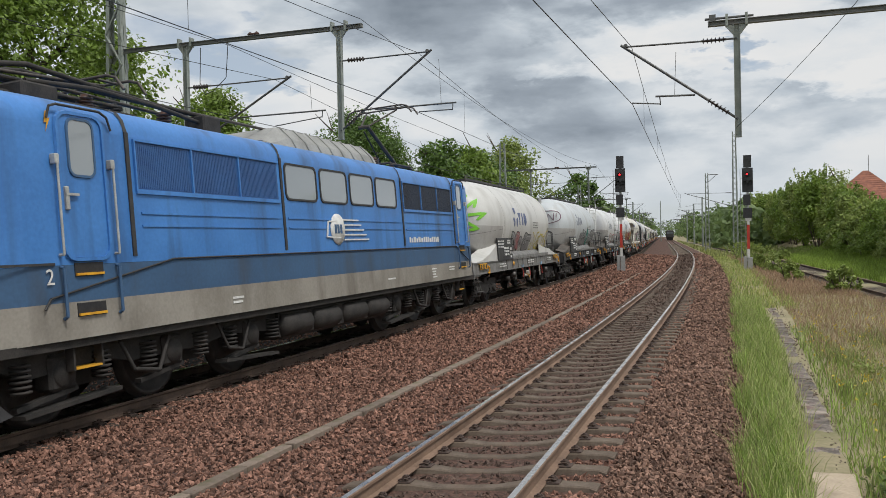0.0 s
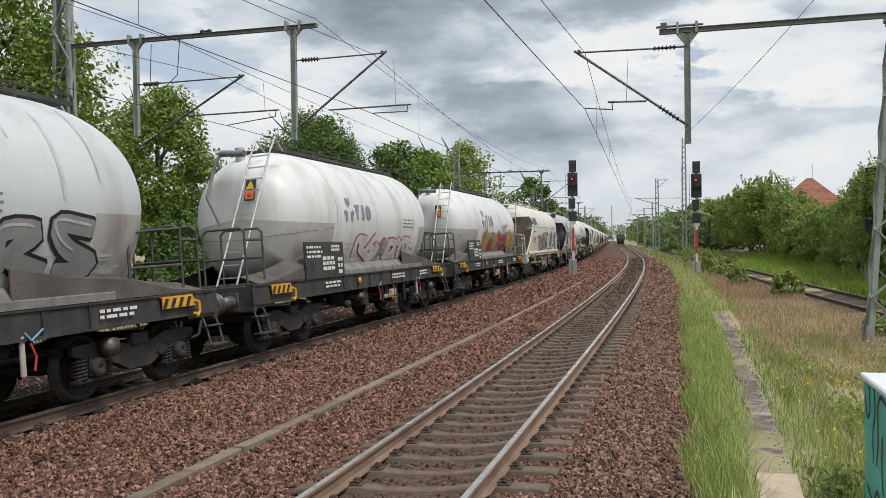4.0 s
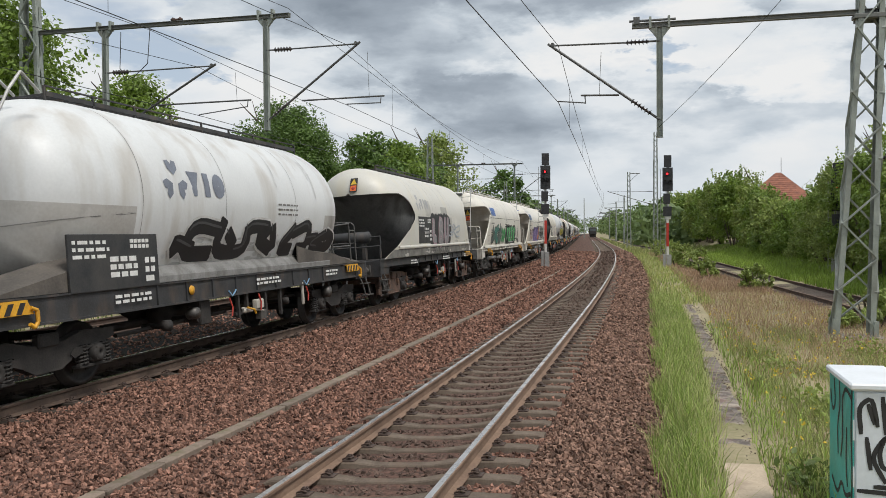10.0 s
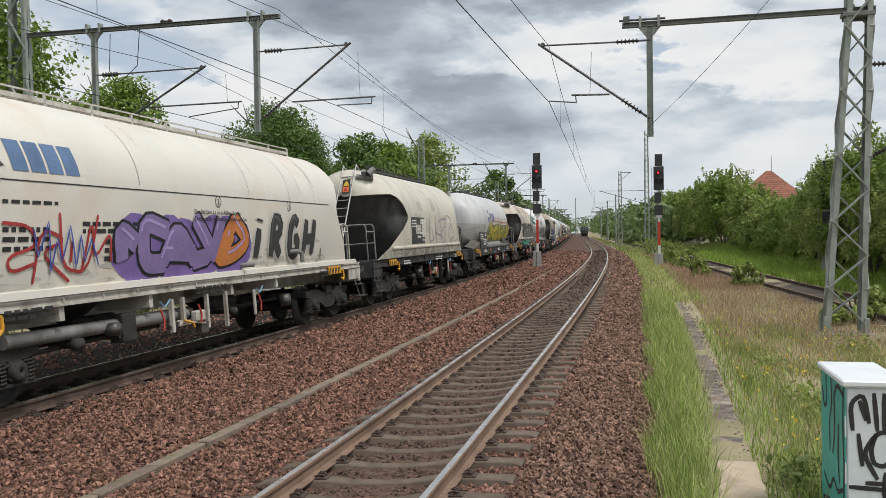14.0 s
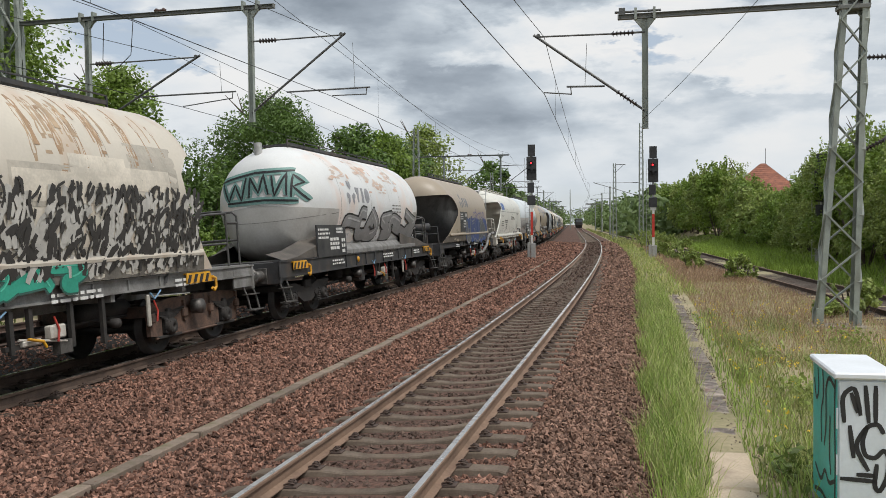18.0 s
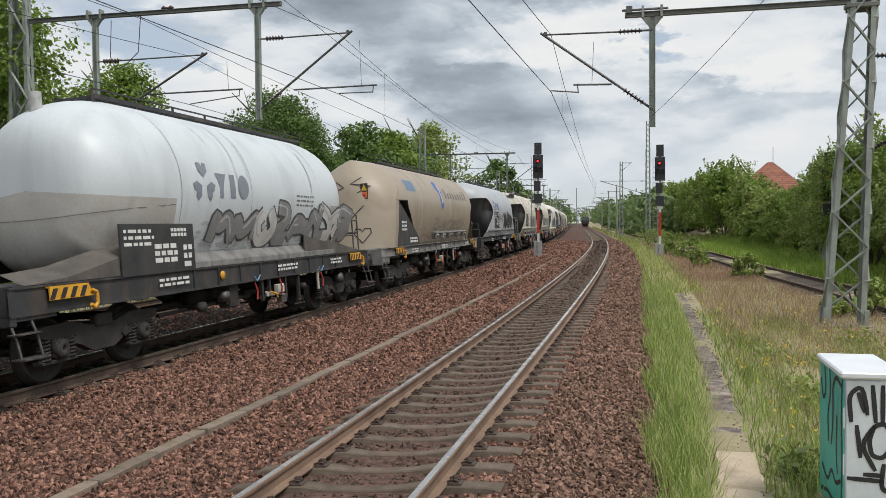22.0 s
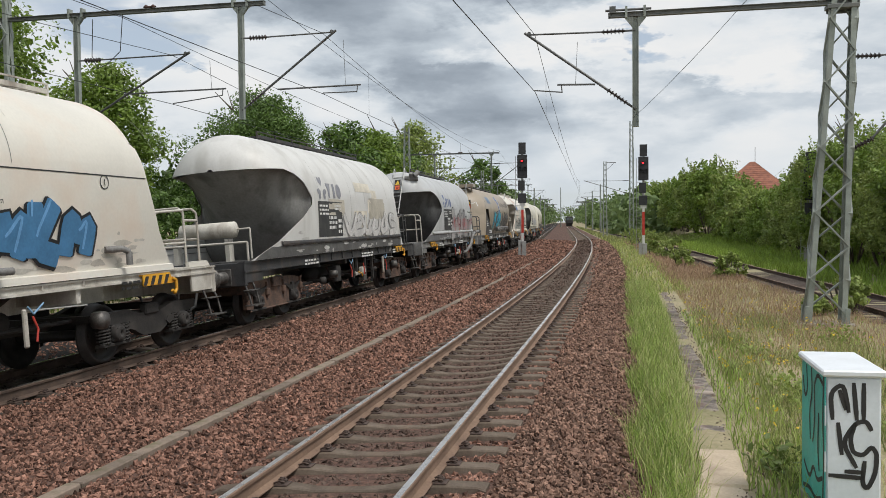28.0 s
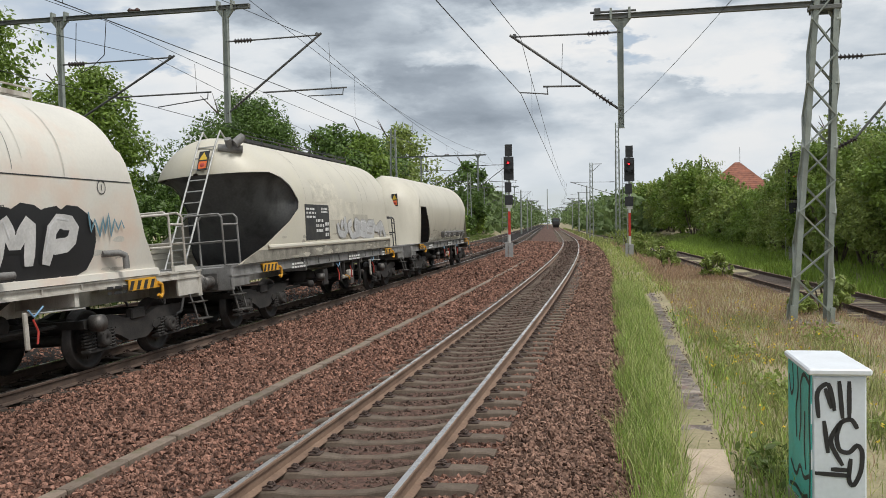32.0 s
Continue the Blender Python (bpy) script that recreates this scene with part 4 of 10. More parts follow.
def graffiti(k, parent, box, n, cols, seed, w=0.17, blotch=None, at_=None, label="sprayed graffiti in bulging shapes", word=""):
    """A row of fat sprayed signs that crowd each other: back wash, outline, fill and inner lights. cols: fill, outline, second fill."""
    r = random.Random(seed)
    x0, z0, x1, z1 = box
    mats = [spray(c) for c in cols]
    mats.append(spray(tuple(min(0.75, c * 1.5 + 0.06) for c in cols[0])))
    if blotch:
        mats.append(spray(blotch))
        for i in range(n * 2):
            cx_, cz = x0 + (x1 - x0) * (i + 0.5) / (n * 2), (z0 + z1) / 2 + r.uniform(-0.04, 0.04)
            rr = (x1 - x0) / n * 0.62
            m = Mesh()
            side_decal(m, k, [(cx_ + rr * (1 + r.uniform(-0.06, 0.06)) * math.cos(a), cz + (z1 - z0) * 0.58 * (1 + r.uniform(-0.05, 0.05)) * math.sin(a)) for a in np.linspace(0, 2 * math.pi, 14, endpoint=False)], 0.008 + 0.0006 * i, len(mats) - 1)
            m.obj("graffiti_wash", mats, parent, "sprayed background wash", at=at_)
    n = len(word) or n
    cw, H = (x1 - x0) / n, z1 - z0
    thin = w < 0.13
    fat = w * 0.45 if thin else (min(0.24 * H, 0.29 * cw, w) if word else min(0.34 * H, 0.5 * cw, w * 1.5))
    edge = 0.0 if thin else max(0.03, 0.055 * H)
    for i in range(n):
        form = LETTERS[word[i]] if word else r.choice(FORMS)
        flip = not word and r.random() < 0.5
        lean, up = r.uniform(-0.02, 0.16), r.uniform(-0.06, 0.06) * H
        tall, wide, jig = H * (r.uniform(0.95, 1.08) if word else r.uniform(1.12, 1.3)), cw * (r.uniform(0.88, 1.0) if word else r.uniform(1.3, 1.6)), 0.0 if word else 0.2
        lines = []
        for line in form:
            pts = []
            for a, b in line:
                a, b = (1 - a if flip else a) + r.uniform(-jig, jig), b + r.uniform(-jig, jig)
                pts.append((x0 + cw * (i + 0.5) + (a - 0.5) * (wide - fat) + lean * (b - 0.5) * tall, z0 + H * 0.5 + up + (b - 0.5) * (tall - fat)))
            floor_z = (k.frame_low if k is WEDGE else k.zb) + 0.03 + fat / 2 + edge
            lines.append(rounded([(a, max(b, floor_z)) for a, b in pts], 1 if word else 2))
        second = len(cols) > 2 and r.random() < 0.4
        m, lift = Mesh(), 0.016 + 0.0015 * (i % 3)
        for q, pts in enumerate(lines):
            if edge:
                stroke(m, k, pts, fat + 2 * edge, lift + 0.0005 * q, 1)
                stroke(m, k, pts, fat, lift + 0.006 + 0.0005 * q, 2 if second else 0)
                if len(pts) > 5:
                    light = [(x - fat * 0.22, z + fat * 0.2) for x, z in pts[1:len(pts) // 2]]
                    stroke(m, k, light, fat * 0.16, lift + 0.011 + 0.0005 * q, len(cols))
            else:
                stroke(m, k, pts, fat, lift + 0.0005 * q, 0)
        m.obj("graffiti_shape", mats, parent, label, at=at_)


def tag_line(k, parent, box, n, rgb, seed, w=0.035, place=None, at_=None):
    """A scribbled tag: one thin zigzag line."""
    r = random.Random(seed)
    x0, z0, x1, z1 = box
    pts = []
    for i in range(n):
        pts.append((x0 + (x1 - x0) * (i + r.uniform(-0.2, 0.5)) / n, (z0 if i % 2 else z1) + r.uniform(-0.3, 0.3) * (z1 - z0)))
    m = Mesh()
    stroke(m, k, pts, w, 0.036, 0, place)
    return m.obj("graffiti_tag", spray(rgb), parent, "thin sprayed scribble", at=at_)


ROUNDING = 0.46      # how square the shoulders of the rounded ends are


def dome_x(k, y, z):
    """Where the rounded end of a barrel lies."""
    def half(h):
        if h >= k.zb or h <= 1.2:
            return k.hw(h) if 1.2 < h < k.zt else 0.0
        return k.yb * math.sqrt(1 - (1 - (h - 1.2) / (k.zb - 1.2)) ** 2)
    lo, hi = 0.004, 1.0
    for _ in range(24):
        c = (lo + hi) / 2
        lo, hi = (lo, c) if half(2.72 + (z - 2.72) / c) > abs(y) / c else (c, hi)
    return k.nose_x - k.dome * math.sqrt(max(0.0, 1 - hi ** (2 / ROUNDING)))


_parts = {}


def part_data(name, make):
    """Meshes that many wagons share are built once."""
    key = (name, WL)
    if key not in _parts:
        _parts[key] = make()
    return _parts[key]


def wheelset_data(r=0.46):
    m = Mesh()
    for sd in (-1, 1):
        m.lathe([(sd * 0.68, 0.09), (sd * 0.68, 0.17), (sd * 0.735, 0.2), (sd * 0.73, r - 0.08), (sd * 0.69, r - 0.06), (sd * 0.685, r + 0.028), (sd * 0.715, r + 0.022), (sd * 0.73, r), (sd * 0.82, r - 0.006),
                 (sd * 0.82, r - 0.06), (sd * 0.775, r - 0.08), (sd * 0.775, 0.2), (sd * 0.84, 0.16), (sd * 0.84, 0.09)], (0, 0, 0), n=28)
        for a in range(6):   # holes' dark bosses on the web
            c, s = math.cos(a * math.pi / 3), math.sin(a * math.pi / 3)
            m.rod((0.28 * c, sd * 0.772, 0.28 * s), (0.28 * c, sd * 0.786, 0.28 * s), 0.028, 6)
    m.rod((0, -1.0, 0), (0, 1.0, 0), 0.085, 12)
    return m.data("wheelset", M_TREAD)


def bogie_frame_data():
    """A cast frame with two bowed side members and a middle cross beam; x from the bogie's centre."""
    m = Mesh()
    for sd in (-1, 1):
        y0, y1 = sd * 0.93, sd * 1.07
        out = [(-1.42, 0.78), (-1.42, 0.66), (-1.2, 0.60), (-0.62, 0.60), (-0.45, 0.42), (-0.25, 0.33), (0.25, 0.33), (0.45, 0.42), (0.62, 0.60), (1.2, 0.60), (1.42, 0.66), (1.42, 0.78), (0.7, 0.80), (0.3, 0.70), (-0.3, 0.70), (-0.7, 0.80)]
        m.prism(out, min(y0, y1), max(y0, y1))
        m.box(-0.2, 0.2, sd * 1.05 - 0.06, sd * 1.05 + 0.06, 0.66, 0.84, ch=0.02)
        m.prism([(-0.95, 0.58), (-0.5, 0.58), (-0.42, 0.5), (-0.5, 0.44)], sd * 1.0 - 0.09, sd * 1.0 + 0.09)
        m.prism([(0.95, 0.58), (0.5, 0.58), (0.42, 0.5), (0.5, 0.44)], sd * 1.0 - 0.09, sd * 1.0 + 0.09)
        for bx in (-0.45, 0.45):    # brake hangers
            m.bar((bx, sd * 0.72, 0.7), (bx + 0.02, sd * 0.72, 0.25), 0.05, 0.03)
            m.box(bx - 0.05, bx + 0.07, sd * 0.72 - 0.06, sd * 0.72 + 0.06, 0.30, 0.58, ch=0.02)
    m.box(-0.28, 0.28, -1.0, 1.0, 0.45, 0.72, ch=0.03)
    m.box(-1.42, -1.32, -1.0, 1.0, 0.66, 0.78)
    m.box(1.32, 1.42, -1.0, 1.0, 0.66, 0.78)
    return m.data("frame", M_BOGIE)


def axle_box_data():
    """Axle box with its bolted lid."""
    m = Mesh()
    m.box(-0.13, 0.13, 0.9, 1.1, 0.33, 0.60, ch=0.03)
    m.lathe([(1.08, 0.0), (1.16, 0.04), (1.165, 0.10), (1.13, 0.135), (1.06, 0.14)], (0, 0, 0.46), n=16)
    for i in range(4):
        a = math.pi / 4 + i * math.pi / 2
        m.rod((0.11 * math.cos(a), 1.12, 0.46 + 0.11 * math.sin(a)), (0.11 * math.cos(a), 1.155, 0.46 + 0.11 * math.sin(a)), 0.018, 6)
    m.box(-0.36, 0.36, 0.92, 1.08, 0.27, 0.32, ch=0.01)
    return m.data("axle_box", M_BOGIE)


def leaf_bogie_data():
    """An older plate frame with cut-outs for axle boxes, hung from leaf springs."""
    m = Mesh()
    for sd in (-1, 1):
        y0, y1 = sd * 0.95, sd * 1.03
        out = [(-1.5, 0.86), (-1.5, 0.34), (-1.16, 0.30), (-1.16, 0.66), (-0.8, 0.66), (-0.8, 0.30), (-0.55, 0.26), (0.55, 0.26), (0.8, 0.30), (0.8, 0.66), (1.16, 0.66), (1.16, 0.30), (1.5, 0.34), (1.5, 0.86), (0.9, 0.92), (-0.9, 0.92)]
        m.prism(out, min(y0, y1), max(y0, y1))
        for x in (-1.48, -0.46, 0.46, 1.48):
            m.bar((x, sd * 1.05, 0.86), (x, sd * 1.05, 0.5), 0.06, 0.05)
            m.box(x - 0.07, x + 0.07, sd * 1.05 - 0.05, sd * 1.05 + 0.05, 0.56, 0.72, ch=0.02)
        m.rod((-1.4, sd * 1.06, 0.29), (1.4, sd * 1.06, 0.29), 0.02, 6)
        m.box(-0.2, 0.2, sd * 1.03 - 0.07, sd * 1.03 + 0.07, 0.72, 0.94, ch=0.02)
    m.box(-0.28, 0.28, -1.0, 1.0, 0.45, 0.8, ch=0.03)
    m.box(-1.5, -1.4, -1.0, 1.0, 0.66, 0.84)
    m.box(1.4, 1.5, -1.0, 1.0, 0.66, 0.84)
    return m.data("frame", M_BOGIE)


def leaf_spring_data():
    """Six bowed plates clamped by a buckle over the axle box."""
    m = Mesh()
    for i in range(6):
        half, z = 0.50 - 0.065 * i, 0.70 - 0.022 * i
        for j in range(6):
            xa, xb = -half + j * half / 3, -half + (j + 1) * half / 3
            za, zb = z + 0.05 * (xa / 0.5) ** 2, z + 0.05 * (xb / 0.5) ** 2
            m.bar((xa, 0, za), (xb, 0, zb), 0.15, 0.018)
    m.box(-0.06, 0.06, -0.09, 0.09, 0.55, 0.76, ch=0.015)
    return m.data("leaf_spring", M_BOGIE)


def spring_data():
    """One coil spring beside an axle box."""
    m = Mesh()
    pts = [(0.095 * math.cos(a), 1.0 + 0.095 * math.sin(a), 0.325 + 0.265 * a / (11 * math.pi)) for a in np.linspace(0, 11 * math.pi, 67)]
    m.tube(pts, 0.019, 5)
    m.rod((0, 1.0, 0.31), (0, 1.0, 0.61), 0.055, 8)
    return m.data("spring", M_BOGIE)


def buffer_data():
    """Sleeve, plunger and dished head; x points outwards from the headstock."""
    m = Mesh()
    m.box(0.0, 0.03, -0.17, 0.17, -0.17, 0.17, ch=0.01)
    m.lathe([(0.0, 0.125), (0.30, 0.115), (0.31, 0.09), (0.52, 0.085), (0.54, 0.12)], (0, 0, 0), "x", 16)
    m.lathe([(0.54, 0.12), (0.55, 0.21), (0.575, 0.215), (0.60, 0.15), (0.605, 0.0)], (0, 0, 0), "x", 20)
    return m.data("buffer", M_BUFFER)


def hook_bracket_data():
    """Folded sheet bracket with a lashing hook, at the frame's corner; y points outwards."""
    m = Mesh()
    m.prism([(-0.45, 0.0), (0.35, 0.0), (0.45, -0.16), (-0.45, -0.16)], 0.0, 0.02)
    m.prism([(-0.45, 0.02), (0.35, 0.02), (0.35, 0.0), (-0.45, 0.0)], -0.22, 0.02)
    for i in range(4):
        x = -0.38 + 0.2 * i
        m.prism([(x, -0.01), (x + 0.09, -0.01), (x + 0.01, -0.15), (x - 0.08, -0.15)], 0.02, 0.026, 1)
    m.tube([(0.38, 0.03, -0.08), (0.47, 0.05, -0.12), (0.47, 0.05, -0.27), (0.40, 0.05, -0.33), (0.33, 0.05, -0.28)], 0.028, 6)
    m.v = [(x, -y, z) for x, y, z in m.v]
    return m.data("hook_bracket", [M_YELLOW, M_BLACK])


def coupling_data():
    m = Mesh()
    m.rod((0, 0, 0), (0.3, 0, 0), 0.045, 8)
    m.tube([(0.28, 0, 0), (0.36, 0, 0.06), (0.42, 0, 0.0), (0.36, 0, -0.06)], 0.035, 6)
    m.tube([(0.36, -0.06, -0.02), (0.40, -0.06, -0.35), (0.40, 0.06, -0.35), (0.36, 0.06, -0.02)], 0.022, 6)
    return m.data("coupling", M_BOGIE)


def hose_data():
    m = Mesh()
    m.tube([(0, 0, -0.1), (0.2, 0.01, -0.22), (0.34, 0.01, -0.5), (0.5, -0.05, -0.55)], 0.028, 6)
    return m.data("brake_hose", M_GASKET_)


def walkway_data(x0, x1, z, mt):
    """Grated roof walk with a low rail of posts on its right."""
    m = Mesh()
    m.box(x0, x1, -0.36, -0.32, z - 0.05, z + 0.02)
    m.box(x0, x1, 0.32, 0.36, z - 0.05, z + 0.02)
    n = int((x1 - x0) / 0.16)
    for i in range(n):
        x = x0 + (x1 - x0) * (i + 0.5) / n
        m.box(x - 0.035, x + 0.035, -0.32, 0.32, z - 0.03, z)
    for i in range(int((x1 - x0) / 1.1) + 1):
        x = x0 + i * (x1 - x0) / int((x1 - x0) / 1.1)
        m.box(x - 0.02, x + 0.02, -0.36, -0.33, z - 0.16, z + 0.10)
        m.box(x - 0.02, x + 0.02, 0.33, 0.36, z - 0.16, z)
    m.box(x0, x1, -0.365, -0.34, z + 0.085, z + 0.11)
    return m.data("roof_walkway", mt)


def ladder_data(p, q, width, m_=None):
    """Two stiles and rungs between p at the foot and q at the top."""
    m = Mesh()
    p, q = Vector(p), Vector(q)
    side = Vector((0, 1, 0)) * (width / 2)
    m.tube([p - side, q - side, q - side + Vector((0.25, 0, 0.28)), q - side + Vector((0.6, 0, 0.05))], 0.022, 6)
    m.tube([p + side, q + side, q + side + Vector((0.25, 0, 0.28)), q + side + Vector((0.6, 0, 0.05))], 0.022, 6)
    n = int((q - p).length / 0.28)
    for i in range(n):
        c = p + (q - p) * ((i + 0.6) / n)
        m.box(c.x - 0.018, c.x + 0.018, c.y - width / 2, c.y + width / 2, c.z - 0.012, c.z + 0.012)
    return m.data("ladder", m_ or M_STEEL)


def handrail_hoops(rear=False):
    """The bent rails round an end platform, one list of runs to a hoop; x from the headstock inwards."""
    hoops = [[[(x, y0, 1.34), (x, y0, 2.34), (x + 0.02, y0 - 0.08, 2.42), (x + 0.02, y1 + 0.08, 2.42), (x, y1, 2.34), (x, y1, 1.34)], [(x, y0, 1.86), (x, y1, 1.86)]] for x, y0, y1 in ((0.14, -0.25, -1.12), (0.72, -0.3, -1.18))]
    hoops.append([[(0.14, -1.12, 2.2), (0.72, -1.18, 2.2)]])
    if rear:
        hoops.append([[(0.72, -1.18, 2.38), (1.5, -1.2, 2.34), (2.0, -1.22, 2.3), (2.1, -1.22, 2.2), (2.1, -1.22, 1.36)], [(0.72, -1.18, 1.8), (2.1, -1.22, 1.78)]])
        hoops += [[[(0.14, y, 1.34), (0.14, y, 2.3), (0.3, y, 2.38), (0.72, y, 2.3), (0.72, y, 1.34)]] for y in (0.2, 0.9)]
    return hoops


def add_handrails(w, m_, rear, place):
    for i, runs in enumerate(handrail_hoops(rear)):
        def make():
            m = Mesh()
            for r in runs:
                m.tube(r, 0.023, 6)
            return m.data("handrail", m_)
        same("handrail", part_data("rail%d%d%s" % (i, rear, m_.name), make), w, place)


def step_data():
    """Shunter's step hung from the headstock's corner, two treads in a bent frame."""
    m = Mesh()
    for x in (0.02, 0.40):
        m.tube([(x, -1.26, 1.02), (x + 0.02, -1.36, 0.72), (x + 0.04, -1.40, 0.47)], 0.02, 6)
    m.box(0.02, 0.46, -1.50, -1.28, 0.45, 0.475, ch=0.004)
    m.box(0.0, 0.43, -1.44, -1.26, 0.76, 0.78, ch=0.004)
    return m.data("step", M_BUFFER)


def underframe_data(k, light):
    """Centre sill, headstocks, sole bars, cross beams and decks of the end platforms."""
    m = Mesh()
    lo, xf, xr = k.frame_low, k.head, WL - 0.62
    for sd in (-1, 1):
        y = sd * 1.32
        m.box(xf, xr, min(y, y - sd * 0.02), max(y, y - sd * 0.02), lo, 1.34)
        m.box(xf, xr, min(y + sd * 0.03, y - sd * 0.12), max(y + sd * 0.03, y - sd * 0.12), lo - 0.02, lo + 0.012)
        m.box(xf, xr, min(y + sd * 0.03, y - sd * 0.12), max(y + sd * 0.03, y - sd * 0.12), 1.325, 1.35)
        for i in range(9):
            x = 4.2 + i * 0.86
            m.box(x - 0.012, x + 0.012, min(y, y + sd * 0.03), max(y, y + sd * 0.03), lo, 1.33)
        for x in (xf, xr - 0.85):      # deep side plates at the corners
            m.box(x, x + 0.85, min(y - sd * 0.03, y + sd * 0.005), max(y - sd * 0.03, y + sd * 0.005), 0.93, 1.34)
    for x in (xf, xr - 0.12):
        m.box(x, x + 0.12, -1.34, 1.34, 0.86, 1.35, ch=0.02)
    m.box(xf + 0.1, xr - 0.1, -0.32, 0.32, 0.92, 1.30)
    m.box(xf + 0.12, 2.0, -1.3, 1.3, 1.34, 1.365)
    m.box(WL - 2.6, xr - 0.12, -1.3, 1.3, 1.34, 1.365)
    for x in (4.2, 6.3, 9.0, 11.0):
        m.box(x - 0.05, x + 0.05, -1.3, 1.3, 1.02, 1.28)
    return m.data("underframe", M_FRAMEWHITE if light == 2 else (M_FRAMELIGHT if light else M_FRAME))


def brake_data(white=False):
    """Brake cylinder, air tank, levers and the hangers that show below the sill."""
    m = Mesh()
    m.lathe([(5.3, 0.0), (5.32, 0.19), (6.3, 0.19), (6.32, 0.0)], (0, -0.55, 0.8), "x", 14)
    m.lathe([(9.2, 0.0), (9.25, 0.15), (10.4, 0.15), (10.45, 0.0)], (0, -0.5, 0.85), "x", 14)
    m.rod((3.6, -0.95, 0.62), (7.0, -0.95, 0.68), 0.035, 8)
    m.rod((7.4, -0.6, 0.72), (12.4, -0.6, 0.72), 0.03, 8)
    for x, dz in ((6.9, 0.55), (7.25, 0.62), (8.05, 0.5), (8.75, 0.45)):
        m.box(x - 0.035, x + 0.035, -1.31, -1.25, dz, 1.1, 1 if white else 0)
    m.box(6.8, 7.7, -1.28, -1.22, 0.6, 0.66)
    m.box(7.75, 8.0, -1.32, -1.2, 0.44, 0.62, 2)
    m.lathe([(-1.32, 0.0), (-1.30, 0.09), (-1.18, 0.09), (-1.16, 0.05), (-0.8, 0.05)], (4.55, 0, 0.66), "y", 12)
    m.lathe([(-1.32, 0.0), (-1.30, 0.07), (-1.18, 0.07), (-1.16, 0.04), (-0.8, 0.04)], (9.1, 0, 0.7), "y", 12)
    return m.data("brake_gear", [M_BOGIE, M_FRAMEWHITE, M_BUFFER])


def add_fittings(w):
    """Small brake and discharge fittings that hang along the side, each a part of its own."""
    def fit(name, mt, label, make):
        def data():
            m = Mesh()
            make(m)
            return m.data(name, mt)
        same(name, part_data("%s%d" % (name, len(w.children)), data), w, SHIFT, label)
    box = lambda a, b, c, d, e, f: (lambda m: m.box(a, b, c, d, e, f, ch=0.018))
    fit("changeover_box", M_FRAMEWHITE, "white brake change-over box", box(7.55, 7.85, -1.36, -1.24, 0.66, 0.84))
    fit("changeover_box", M_FRAMEWHITE, "white brake change-over box", box(7.05, 7.4, -1.34, -1.26, 0.62, 0.70))
    fit("strut", M_FRAMEWHITE, "", box(9.86, 9.93, -1.33, -1.27, 0.55, 1.05))
    fit("lever", M_FRAMEWHITE, "", lambda m: m.rod((7.0, -1.31, 0.72), (7.9, -1.31, 0.60), 0.018, 6))
    fit("lever", M_STEEL, "", lambda m: m.rod((10.0, -1.28, 1.02), (11.2, -1.28, 0.98), 0.012, 6))
    for x in (6.45, 7.62, 9.97):
        fit("brake_handle", M_RED, "red brake handle", lambda m: m.tube([(x, -1.36, 0.95), (x + 0.06, -1.38, 0.78), (x + 0.02, -1.38, 0.62)], 0.016, 6))
    fit("lever", M_YELLOW, "yellow brake lever", lambda m: m.tube([(7.1, -1.37, 0.72), (7.35, -1.39, 0.66), (7.4, -1.39, 0.58)], 0.02, 6))
    fit("valve", M_BUFFER, "", lambda m: m.lathe([(-1.36, 0), (-1.34, 0.10), (-1.16, 0.10), (-1.1, 0.0)], (5.35, 0, 0.78), "y", 12))
    fit("valve_box", M_BOGIE, "", box(5.6, 5.95, -1.25, -1.0, 0.55, 0.98))
    fit("valve", M_BUFFER, "", lambda m: m.lathe([(-1.3, 0), (-1.28, 0.13), (-1.1, 0.13), (-1.08, 0.0)], (11.6, 0, 0.72), "y", 12))
    for x, y in ((6.5, -1.33), (9.9, -1.35)):
        fit("air_hose", M_HOSEBLUE, "pale blue air hose", lambda m: m.tube([(x, y, 1.08), (x + 0.08, y - 0.02, 0.98), (x + 0.18, y - 0.02, 1.04), (x + 0.3, y, 1.1)], 0.014, 6))


def hopper_outlet_data():
    """The two cone bottoms with their valves between the bogies."""
    m = Mesh()
    for x in (5.6, 10.1):
        m.lathe([(1.45, 1.1), (0.95, 0.45), (0.75, 0.16), (0.62, 0.16)], (x, 0, 0), "z", 16)
    m.rod((4.2, -0.3, 0.68), (11.6, -0.3, 0.68), 0.07, 10)
    m.rod((5.6, -1.2, 0.68), (5.6, 0, 0.68), 0.07, 10)
    return m.data("outlet", M_BOGIE)


def sill_data(k):
    """The pressed side skirt under the tank."""
    m = Mesh()
    for sd in (-1, 1):
        if k is ROUND:
            x0, x1 = 4.3, WL - 3.2
            pr = [(1.17, 1.63), (1.30, 1.50), (1.32, 1.46), (1.32, 1.36)]
        elif k is WEDGE:
            x0, x1 = 1.6, WL - 2.75
            pr = [(1.39, 1.74), (1.455, 1.70), (1.465, 1.66), (1.455, 1.62), (1.39, 1.60)]
        elif k in (HOPPER, HOPPER_S):
            x0, x1 = 1.25, WL - (2.1 if k is HOPPER_S else 1.62)
            pr = [(1.30, 1.47), (1.36, 1.455), (1.37, 1.36)]
        else:
            x0, x1 = 0.3, WL - 0.8
            pr = [(1.36, 1.36), (1.40, 1.355), (1.40, 1.34)]
        m.grid([[(x0 + (x1 - x0) * u, sd * y, z) for y, z in pr] for u in (0, 0.02, 0.5, 0.98, 1)], 0, False)
    return m.data("side_skirt", M_FRAMELIGHT)


